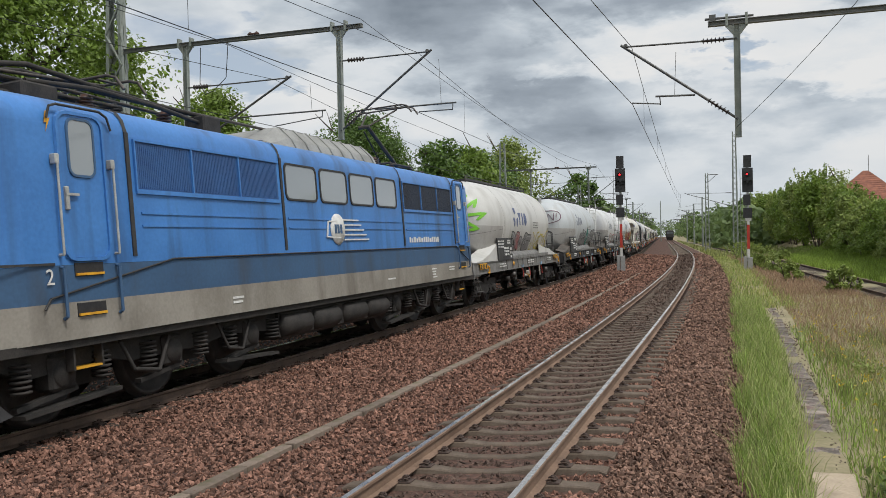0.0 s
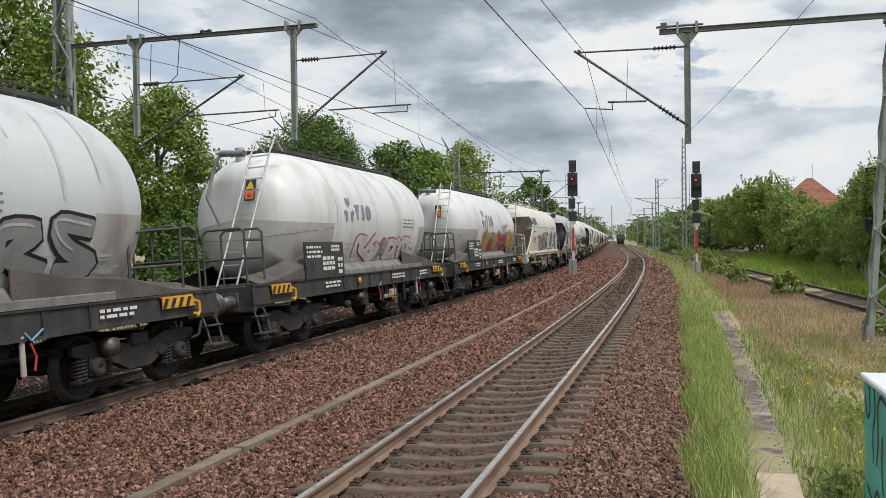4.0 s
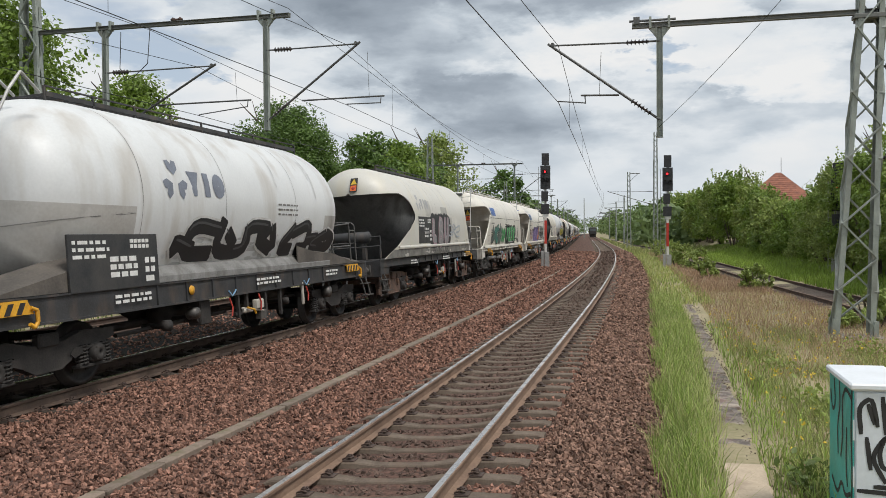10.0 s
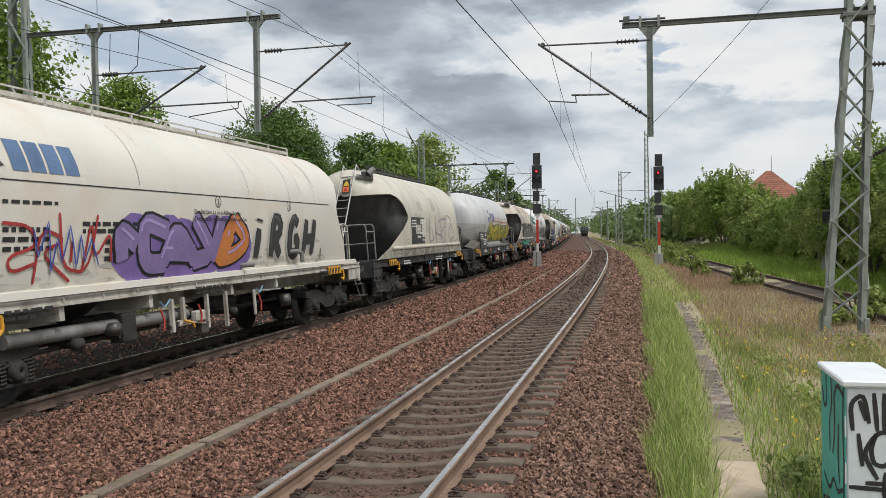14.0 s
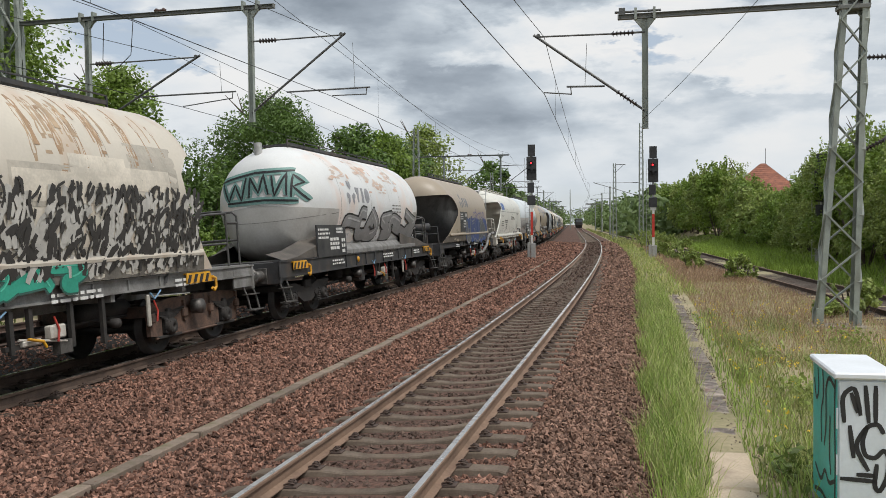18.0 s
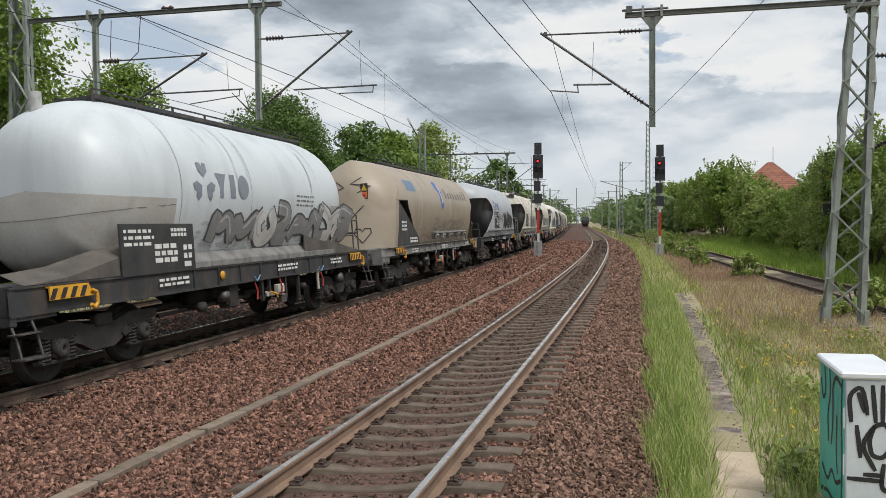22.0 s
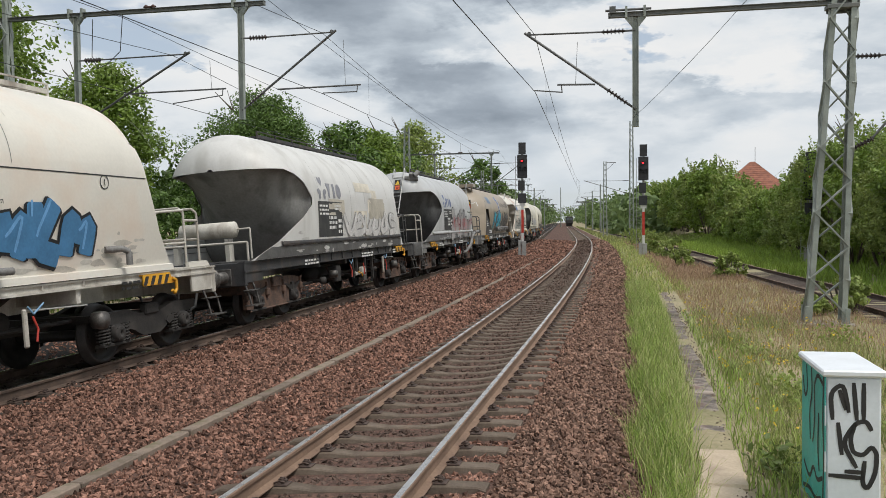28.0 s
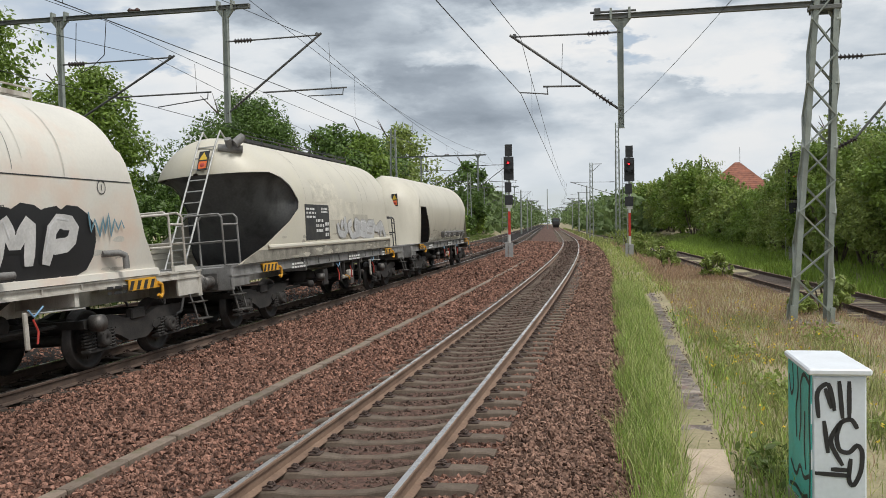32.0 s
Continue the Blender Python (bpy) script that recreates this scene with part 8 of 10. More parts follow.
    add(H, 151.40, (CREAM, DUST, 0.3), RL, 9, 2, ladder=True, label="cream hopper wagon with dark green graffiti", logo=blocks(), extra=both(hopper_marks, g((3.4, 1.5, 6.4, 2.4), 3, ((0.13, 0.15, 0.14), BLACK_, (0.06, 0.25, 0.2)), 34, 0.26), g((6.4, 1.6, 7.7, 2.3), 2, (GREEN, (0.42, 0.5, 0.4)), 35, 0.2), g((8.25, 1.5, 11.75, 2.46), 4, ((0.06, 0.40, 0.13), (0.55, 0.66, 0.52)), 62, 0.24, (0.02, 0.02, 0.022), "YEEK"), tl((12.5, 1.75, 13.0, 2.3), 7, BLACK_, 72, 0.035)))
    add(H, 168.25, (CREAM, (0.58, 0.44, 0.30), 0.45, True), RL, 10, 2, ladder=True, label="cream hopper wagon with purple and red graffiti", logo=blocks((0.12, 0.20, 0.36)), extra=both(hopper_marks, brow_lines(brow_tag, (0.05, 0.10, 0.36)), tl((3.6, 1.75, 5.0, 2.2), 12, (0.06, 0.1, 0.42), 71, 0.03), g((3.2, 1.7, 5.2, 2.3), 4, (RED_, (0.5, 0.1, 0.1)), 36, 0.1), g((5.6, 1.5, 9.4, 2.4), 4, ((0.27, 0.2, 0.42), BLACK_, ORA), 37, 0.24, PURP), g((9.6, 1.48, 14.0, 2.56), 5, ((0.05, 0.05, 0.05), (0.66, 0.64, 0.60)), 38, 0.34, word="IRGH.")))
    add(W, 186.00, (SAND, DUST, 0.5), RD, 11, 0, ladder=True, label="yellow-stained grey tank wagon with dark end recess", plate=PL_W, extra=both(g((6.5, 1.75, 11.2, 2.6), 5, ((0.42, 0.30, 0.44), (0.5, 0.4, 0.55), (0.25, 0.42, 0.36)), 39, 0.1), tl((2.5, 1.3, 9.5, 1.6), 30, DGREY, 4)))
    add(R, 201.50, (GREY, SOOT, 0.4), RD, 12, 0, label="grey rounded tank wagon with yellow and green graffiti", plate=PL_R, logo=star(4.3, 2.62, 0.6), extra=both(shell_seams, graffiti_rim, g((4.7, 1.62, 12.1, 2.5), 6, (YEL, (0.05, 0.16, 0.06), (0.52, 0.47, 0.12)), 40, 0.26, (0.27, 0.25, 0.17))))
    add(W, 217.30, (BROWNISH, RUST_, 0.4), RD, 13, 1, ladder=True, rusty=True, label="rust-streaked tank wagon with dark end recess and green graffiti", plate=PL_W, logo=star(4.4, 2.85, 0.5, (0.50, 0.45, 0.38)), extra=both(dashes((4.6, 1.42, 11.3, 2.5), 420, (0.52, 0.50, 0.46), 10, 0.09), dashes((4.6, 1.42, 11.3, 2.6), 520, (0.045, 0.04, 0.036), 16, 0.075), g((3.9, 1.2, 8.3, 1.65), 6, ((0.04, 0.36, 0.25), (0.05, 0.12, 0.1)), 42, 0.15)))
    add(R, 232.40, (LGREY, (0.72, 0.50, 0.38), 0.75, True), RD, 14, 0, label="grey rounded tank wagon with orange stains and an outlined scrawl", plate=PL_R, logo=star(4.3, 2.7, 0.55, (0.33, 0.33, 0.35)), extra=both(shell_seams, face_lines(wm_lines, (0.20, 0.36, 0.33), 0.17), face_lines(wm_lines, BLACK_, 0.05, 0.03), g((4.6, 1.6, 11.6, 2.5), 5, (MGREY, BLACK_, MGREY), 43, 0.28)))
    add(W, 248.10, (TANC, (0.30, 0.25, 0.19), 0.4), RD, 15, 0, tank_on_front=True, label="sand-brown tank wagon with dark end recess and blue graffiti", plate=PL_W, logo=star(4.2, 2.85, 0.55, (0.20, 0.21, 0.23)), extra=both(g((5.6, 1.3, 11.0, 2.3), 5, (DGREY, (0.30, 0.29, 0.27), (0.05, 0.08, 0.22)), 44, 0.28, (0.04, 0.08, 0.22)), g((7.0, 2.2, 10.6, 2.7), 6, ((0.10, 0.10, 0.34), (0.55, 0.25, 0.5)), 45, 0.09)))
    add(H, 262.90, ((0.72, 0.71, 0.65), (0.50, 0.48, 0.42), 0.2), RL, 16, 2, ladder=True, label="clean cream-white hopper wagon", logo=blocks(), extra=hopper_marks)
    add(R, 279.60, (BLUISH, (0.36, 0.38, 0.40), 0.4), RD, 17, 0, label="pale blue-grey rounded tank wagon with grey graffiti", plate=PL_R, logo=star(4.2, 2.55, 0.58, VGREY), extra=both(shell_seams, g((4.8, 1.6, 12.2, 2.45), 8, (MGREY, DGREY, WHT), 46, 0.2)))
    add(T, 294.90, (TANC, (0.24, 0.19, 0.135), 0.7, True), M_FRAME, 18, 1, label="sand-coloured cement wagon with scrawls on its end wall", logo=("blocks", 2.9, 3.18, 0.38, (0.18, 0.28, 0.42)), extra=both(tan_marks, end_lines([heart, [(1.0, 2.9), (0.7, 2.5), (1.1, 2.4)], [(0.5, 3.0), (0.2, 2.6), (0.6, 2.5), (0.3, 2.3)], [(0.9, 2.2), (0.4, 2.0), (0.0, 2.1), (-0.6, 2.7)], [(-0.5, 3.6), (-0.2, 3.4), (-0.8, 3.3), (-0.4, 3.1)], [(0.3, 3.5), (0.0, 3.3), (0.25, 3.2)]], BLACK_, 0.03), g((6.6, 1.85, 12.0, 2.2), 8, (DGREY, BLACK_), 47, 0.06)))
    add(W, 311.60, ((0.46, 0.485, 0.51), (0.33, 0.34, 0.35), 0.4), RD, 19, 0, rusty=True, tank_on_front=True, label="pale blue-grey tank wagon with dark end recess", plate=PL_W, logo=star(3.9, 2.72, 0.5), extra=both(g((7.4, 1.75, 11.3, 2.6), 7, (BLACK_, MGREY), 48, 0.15), tl((4.2, 1.25, 7.2, 1.6), 16, BLACK_, 5, 0.05), tl((5.6, 2.1, 7.2, 2.5), 12, BLACK_, 6, 0.04)))
    add(W, 327.20, (SAND, DUST, 0.6), RD, 20, 1, ladder=True, rusty=True, label="stained grey-yellow tank wagon with dark end recess", plate=PL_W, extra=both(g((7.2, 1.62, 11.2, 2.5), 5, ((0.24, 0.235, 0.225), (0.40, 0.39, 0.37)), 49, 0.25, (0.42, 0.40, 0.36), "ZONKE")))
    add(W, 343.20, (SAND, SOOT, 0.5), RD, 21, 1, ladder=True, label="stained grey tank wagon with dark end recess and ladder", plate=PL_W, extra=g((5.5, 1.75, 11.5, 2.4), 6, ((0.30, 0.33, 0.33), (0.4, 0.4, 0.4)), 50, 0.2))
    add(HS, 358.50, (CREAM, (0.66, 0.48, 0.36), 0.5, True), RL, 22, 2, ladder=True, label="cream hopper wagon with purple and blue graffiti", logo=blocks(), extra=both(hopper_marks, g((4.7, 1.5, 8.2, 2.3), 4, ((0.26, 0.14, 0.27), (0.15, 0.10, 0.16), (0.12, 0.3, 0.28)), 51, 0.28), g((8.7, 1.5, 11.2, 2.4), 4, ((0.07, 0.22, 0.42), BLACK_), 52, 0.24)))
    add(W, 374.90, ((0.66, 0.65, 0.625), DUST, 0.5), M_RECESSPALE, 23, 0, rusty=True, tank_on_front=True, label="white tank wagon with dark end recess and rusty bogies", plate=PL_W, logo=star(4.0, 2.72, 0.5, (0.28, 0.28, 0.31)), extra=g((6.0, 1.75, 11.2, 2.3), 6, ((0.66, 0.64, 0.62), (0.34, 0.33, 0.32)), 53, 0.16))
    add(W, 390.30, ((0.50, 0.505, 0.505), SOOT, 0.4), RD, 24, 1, ladder=True, rusty=True, label="grey tank wagon with dark end recess and striped graffiti", plate=PL_W, logo=star(3.95, 2.72, 0.5), extra=both(g((5.6, 1.3, 11.0, 2.45), 8, ((0.24, 0.235, 0.235), (0.06, 0.06, 0.06), (0.42, 0.41, 0.40)), 54, 0.22), drips))
    add(T, 405.30, (TANC, (0.22, 0.18, 0.13), 0.75, True), M_FRAME, 25, 1, ladder=True, label="brown-stained cement wagon with blue and black graffiti", logo=("blocks", 2.9, 3.18, 0.38, (0.18, 0.28, 0.42)), extra=both(tan_marks, g((5.2, 1.75, 8.4, 2.7), 4, (CYAN, BLACK_, (0.16, 0.15, 0.14)), 55, 0.2), g((9.2, 1.75, 12.3, 2.6), 3, ((0.16, 0.155, 0.15), BLACK_), 56, 0.3), end_lines([[(0.9, 3.3), (0.6, 3.35), (0.7, 3.1), (0.3, 3.3), (0.2, 3.0)], [(-0.3, 3.2), (-0.6, 3.3), (-0.5, 3.05), (-1.0, 3.25), (-1.1, 3.0)]], WHT, 0.03)))
    add(HS, 421.20, (CREAM, (0.70, 0.46, 0.34), 0.6, True), RL, 26, 2, ladder=True, label="cream hopper wagon with orange stains and black outlined graffiti", logo=blocks((0.12, 0.22, 0.42)), extra=both(hopper_marks, tl((3.2, 1.55, 6.2, 2.1), 24, (0.18, 0.26, 0.28), 7, 0.05), g((5.8, 1.5, 7.8, 2.42), 2, (WHT, BLACK_), 57, 0.24, word="LT"), g((8.3, 1.5, 11.1, 2.4), 3, (WHT, BLACK_), 58, 0.22, BLACK_, "KMP"), tl((11.2, 2.05, 12.2, 2.3), 12, (0.15, 0.30, 0.38), 8, 0.04)))
    add(W, 437.30, (SAND, (0.62, 0.58, 0.45), 0.6), RD, 27, 1, ladder=True, label="dirty white tank wagon with dark end recess and ladder", plate=PL_W, extra=g((6.5, 1.75, 11.4, 2.3), 7, ((0.60, 0.60, 0.60), (0.42, 0.40, 0.37)), 59, 0.2))
    add(T, 453.20, (SAND, (0.40, 0.36, 0.28), 0.4), M_FRAME, 28, 1, label="pale sand-coloured cement wagon at the end of the train")
    out = []
    for (a, k), nxt in zip(L_, L_[1:] + [((ROUND, L_[-1][0][1] + 16.0), {})]):
        # the trailing headstock stands 1.3 m before the next wagon's
        out.append(build_wagon(*a, length=nxt[0][1] + nxt[0][0].head - 0.68 - a[1], **k))
    return out


WAGONS = consist()
LOCO, LOCO_WHEELS = build_loco()


# ---- overhead line ----
M_MAST = mat("mast_green_grey", (0.34, 0.37, 0.335), (0.22, 0.245, 0.22), rough=0.6, scale=3, fine=40, grime=(0.13, 0.10, 0.07), amount=0.35, gscale=(4, 4, 1))
M_BEAM = mat("beam_grey", (0.21, 0.215, 0.20), (0.12, 0.125, 0.12), rough=0.6, scale=3, fine=40, grime=(0.09, 0.07, 0.06), amount=0.4, gscale=(3, 3, 3))
M_INS = mat("insulator_dark", (0.06, 0.045, 0.04), (0.03, 0.026, 0.025), rough=0.25, scale=9, fine=50)
M_TUBE = mat("cantilever_tube", (0.17, 0.17, 0.165), (0.09, 0.09, 0.088), rough=0.5, metal=0.4, scale=6, fine=50)
M_WIRE = mat("copper_wire_dark", (0.055, 0.055, 0.055), (0.03, 0.03, 0.03), rough=0.5, metal=0.5, scale=20, fine=80, bump=0)
M_FOOT = mat("mast_foundation", (0.36, 0.33, 0.28), (0.22, 0.20, 0.17), rough=0.9, scale=4, fine=40)


def angle_bar(m, p, q, w=0.09, t=0.012, sx=1, sy=1):
    """An L section: two thin legs."""
    p, q = Vector(p), Vector(q)
    a, b = Vector((sx * w / 2, 0, 0)), Vector((0, sy * w / 2, 0))
    for off, ww, hh in ((a, w, t), (b, t, w)):
        vs = []
        for c in (p, q):
            for i, j in ((-1, -1), (1, -1), (1, 1), (-1, 1)):
                vs.append(c + off + Vector((i * ww / 2, j * hh / 2, 0)))
        m.add(vs, [(0, 1, 2, 3), (7, 6, 5, 4), (0, 4, 5, 1), (1, 5, 6, 2), (2, 6, 7, 3), (3, 7, 4, 0)])


def lattice_mast(parent, base, top, height, z0=-0.3, bays=11):
    """Four angle legs that lean together, braced zigzag on all four faces."""
    half = lambda z: base / 2 + (top - base) / 2 * (z - z0) / height
    for sx in (-1, 1):
        for sy in (-1, 1):
            m = Mesh()
            b, t = half(z0), half(z0 + height)
            angle_bar(m, (sx * b * 0.45, sy * b, z0), (sx * t * 0.45, sy * t, z0 + height), 0.115, 0.014, -sx, -sy)
            m.box(sx * b * 0.45 - 0.05, sx * b * 0.45 + 0.05, sy * b - 0.05, sy * b + 0.05, z0, z0 + 0.4)
            m.obj("leg", M_MAST, parent)
    zs = [z0 + 0.25 + (height - 0.4) * (i / bays) ** 0.97 for i in range(bays + 1)]
    for i in range(bays):
        a, b = half(zs[i]), half(zs[i + 1])
        s = 1 if i % 2 else -1
        for sd in (-1, 1):
            for p, q in (((s * a * 0.45, sd * a, zs[i]), (-s * b * 0.45, sd * b, zs[i + 1])), ((sd * a * 0.45, -s * sd * a, zs[i]), (sd * b * 0.45, s * sd * b, zs[i + 1]))):
                m = Mesh()
                m.bar(p, q, 0.10, 0.035)
                m.obj("brace", M_MAST, parent)
    m = Mesh()
    m.box(-base * 0.45, base * 0.45, -base * 0.72, base * 0.72, z0 - 0.5, z0 + 0.03, ch=0.03)
    m.obj("foundation", M_FOOT, parent)


def insulator(m, p, q, n=6, r=0.075):
    p, q = Vector(p), Vector(q)
    d = (q - p).normalized()
    m.rod(p, q, 0.03, 8)
    for i in range(n):
        c = p + (q - p) * ((i + 0.5) / n)
        m.rod(c - d * 0.008, c + d * 0.022, r, 10, r2=r * 0.55)


def cantilever(parent, y_post, y_tip, z_top, z_low, z_contact, y_contact, z_arm, y_arm0, y_arm1):
    """Swivelling bracket of one track: top tube, slanting tube, steady arm. y is lateral, in the mast's plane."""
    s = 1 if y_tip > y_post else -1
    i0 = y_post + s * 0.25
    m = Mesh()
    insulator(m, (0, i0, z_top), (0, i0 + s * 0.55, z_top + 0.0))
    m.obj("insulator", M_INS, parent, "dark ribbed insulator")
    m = Mesh()
    c = Vector((0, y_tip, z_top)) - Vector((0, y_post, z_low))
    c.normalize()
    a = Vector((0, y_post, z_low)) + c * 0.25
    insulator(m, a, a + c * 0.6)
    m.obj("insulator", M_INS, parent, "dark ribbed insulator")
    def tubes(name, *rods):
        t = Mesh()
        for p, q, r in rods:
            t.rod(p, q, r, 8)
        t.obj(name, M_TUBE, parent, "grey steel tube")
    tubes("top_tube", ((0, i0 + s * 0.5, z_top), (0, y_tip, z_top + 0.03), 0.022))
    tubes("tube_clamp", ((0, y_post, z_top), (0, i0 + s * 0.05, z_top), 0.025))
    tubes("tube_clamp", ((0, y_post, z_low), a + c * 0.05, 0.03))
    tubes("slanting_tube", (a + c * 0.55, (0, y_tip + s * 0.12, z_top + 0.08), 0.034), ((-0.06, y_tip, z_top + 0.05), (0.06, y_tip, z_top + 0.05), 0.05))
    tubes("steady_arm", ((0, y_arm0, z_arm), (0, y_arm1, z_arm + 0.03), 0.024), ((0, y_arm1 - s * 0.1, z_arm + 0.02), (0, y_arm1 - s * 0.12, z_arm - 0.18), 0.014), ((0, y_arm1 - s * 0.12, z_arm - 0.16), (0, y_contact, z_contact + 0.03), 0.016))
    tubes("hanger", ((0, y_arm1 - s * 0.5, z_top - 0.2), (0, y_arm1 - s * 0.45, z_arm), 0.006))


def beam(parent, y0, y1, z, sag=0.0):
    """A cross beam of two flanges and a web."""
    m = Mesh()
    a, b = min(y0, y1), max(y0, y1)
    m.box(-0.07, 0.07, a, b, z + 0.045, z + 0.06)
    m.box(-0.07, 0.07, a, b, z - 0.06, z - 0.045)
    m.box(-0.012, 0.012, a, b, z - 0.045, z + 0.045)
    for e in (a + 0.02, b - 0.02):
        m.box(-0.07, 0.07, e - 0.012, e + 0.012, z - 0.06, z + 0.06)
    m.obj("cross_beam", M_BEAM, parent, "steel cross beam")


def drop_post(parent, y, z_top, z_bot):
    m = Mesh()
    m.box(-0.07, 0.07, y - 0.075, y - 0.062, z_bot, z_top)
    m.box(-0.07, 0.07, y + 0.062, y + 0.075, z_bot, z_top)
    m.box(-0.008, 0.008, y - 0.062, y + 0.062, z_bot, z_top)
    m.box(-0.075, 0.075, y - 0.08, y + 0.08, z_bot - 0.012, z_bot)
    for sd in (-1, 1):
        m.prism([(y + sd * 0.07, z_top), (y + sd * 0.26, z_top), (y + sd * 0.07, z_top - 0.24)], -0.05, 0.05, axis="x")
        m.box(-0.10, 0.10, y + sd * 0.22 - 0.03, y + sd * 0.22 + 0.03, z_top - 0.02, z_top + 0.26)
    m.obj("drop_post", M_MAST, parent, "hanging steel post")


def plane_pose(s):
    """A pose with y across the track to the right, x back along it."""
    t = tangent(s)
    return Matrix.Translation(at(s, 0, 0)) @ Matrix.Rotation(math.atan2(t.y, t.x) + math.pi, 4, "Z")


def shift_children(parent, y):
    for c in parent.children:
        c.matrix_basis = Matrix.Translation((0, y, 0)) @ c.matrix_basis


def lean_children(parent, degrees, z0):
    """Tilts a mast away from the track about its foot."""
    r = Matrix.Translation((0, 0, z0)) @ Matrix.Rotation(radians(-degrees), 4, "X") @ Matrix.Translation((0, 0, -z0))
    for c in parent.children:
        if not c.name.startswith("foundation"):
            c.matrix_basis = r @ c.matrix_basis


def build_gantries():
    g = empty("catenary_mast", "green-grey lattice catenary mast with a beam over the near track", "catenary mast", "catenary masts", at=plane_pose(21.95))
    lattice_mast(g, 0.88, 0.42, 10.2, -0.28, 13)
    lean_children(g, 2.8, -0.28)
    shift_children(g, 7.06)
    beam(g, 2.07, 7.78, 7.22)
    m = Mesh()
    m.box(-0.16, 0.16, 7.05, 7.75, 7.06, 7.16, ch=0.01)
    m.box(-0.2, -0.16, 7.1, 7.7, 7.0, 7.3)
    m.obj("beam_bracket", M_BEAM, g, "steel bracket that carries the beam")
    drop_post(g, 2.72, 7.15, 4.50)
    cantilever(g, 2.72, 0.13, 6.83, 4.92, 5.44, 0.25, 5.56, 1.75, 0.82)
    m = Mesh()
    insulator(m, (0, 7.62, 5.95), (0, 8.25, 5.95), 7)
    m.obj("insulator", M_INS, g, "dark ribbed insulator")
    m = Mesh()
    insulator(m, (0, 7.6, 3.8), (0, 8.1, 4.05), 7)
    m.obj("insulator", M_INS, g, "dark ribbed insulator")
    for p, q, r in (((0, 8.05, 5.95), (0, 9.6, 6.0), 0.022), ((0, 8.05, 4.03), (0, 9.6, 5.9), 0.03)):
        m = Mesh()
        m.rod(p, q, r, 8)
        m.obj("bracket_tube", M_TUBE, g)
    m = Mesh()
    m.rod((0, 2.0, 7.34), (0, 3.1, 7.34), 0.03, 8)
    m.box(-0.06, 0.06, 2.1, 2.25, 7.28, 7.43)
    m.obj("wire_clamp", M_TUBE, g)

    g2 = empty("catenary_mast", "green-grey lattice catenary mast with a beam over two tracks", "catenary mast", "catenary masts", at=plane_pose(23.6))
    lattice_mast(g2, 0.95, 0.5, 11.5, -0.3)
    shift_children(g2, -16.4)
    beam(g2, -16.5, -7.65, 8.55)
    for yp in (-13.75, -8.4):
        drop_post(g2, yp, 8.48, 5.25 if yp > -10 else 5.6)
    cantilever(g2, -8.4, -5.63, 7.57, 5.5, 5.87, -5.93, 6.06, -7.3, -4.8)
    cantilever(g2, -13.75, -10.15, 7.18, 5.2, 5.75, -10.6, 6.12, -12.2, -8.9)
    m = Mesh()
    for yy in (-11.3,):
        m.lathe([(-0.2, 0.02), (-0.12, 0.07), (-0.04, 0.03), (0.04, 0.03), (0.12, 0.07), (0.2, 0.02)], (0, yy, 8.66), "y", 12)
    m.obj("insulator", M_CERAMIC, g2)
    m = Mesh()
    m.tube([(0, -13.2, 8.4), (0, -13.25, 7.3), (0.1, -13.0, 6.9), (0.1, -12.7, 7.0), (0, -12.3, 7.4), (0, -12.2, 8.5)], 0.012, 6)
    m.obj("jumper_cable", M_WIRE, g2, "slack jumper cable")
    # the next ones down the line
    for s, dy in ((79.0, 0.0), (150.0, 0.5)):
        c = copy_thing(g2, plane_pose(s))
    far = empty("catenary_mast", "slender lattice mast with a bracket over the main line", "catenary mast", "catenary masts", at=plane_pose(103.5))
    lattice_mast(far, 0.55, 0.42, 14.2, -0.3, 22)
    shift_children(far, 5.75)
    cantilever(far, 5.6, 0.3, 6.9, 5.3, 5.45, 0.2, 5.7, 2.5, 1.0)
    far2 = empty("catenary_mast", "far lattice mast with a bracket", "catenary mast", "catenary masts", at=plane_pose(122.0))
    lattice_mast(far2, 0.6, 0.4, 10.8, -0.3, 14)
    shift_children(far2, 3.5)
    m = Mesh()
    m.rod((0, 3.6, 10.3), (0, 5.0, 10.3), 0.05, 6)
    m.obj("bracket_tube", M_TUBE, far2)
    m = Mesh()
    m.rod((0, 3.6, 9.2), (0, 4.8, 10.28), 0.03, 6)
    m.obj("bracket_tube", M_TUBE, far2)
    for s, o, hgt in ((175, 5.2, 9.5), (215, 5.0, 9.5), (190, -8.6, 9.5), (245, -8.6, 9.5), (275, 5.0, 9.5), (300, -8.6, 9.5), (330, -3.0, 15.0)):
        p = empty("catenary_mast", "far slender catenary mast", "catenary mast", "catenary masts", at=plane_pose(s))
        m = Mesh()
        m.rod((0, o, -0.3), (0, o, hgt), 0.22, 6, r2=0.14)
        m.obj("pole", M_MAST, p)
        sd = -1 if o > 0 else 1
        for u, v, r in (((0, o, 7.0), (0, o + sd * 4.0, 7.0), 0.05), ((0, o, 5.6), (0, o + sd * 4.0, 7.0), 0.06), ((0, o + sd * 1.8, 5.9), (0, o + sd * 5.0, 5.85), 0.05)):
            m = Mesh()
            m.rod(u, v, r, 6)
            m.obj("bracket_tube", M_TUBE, p)


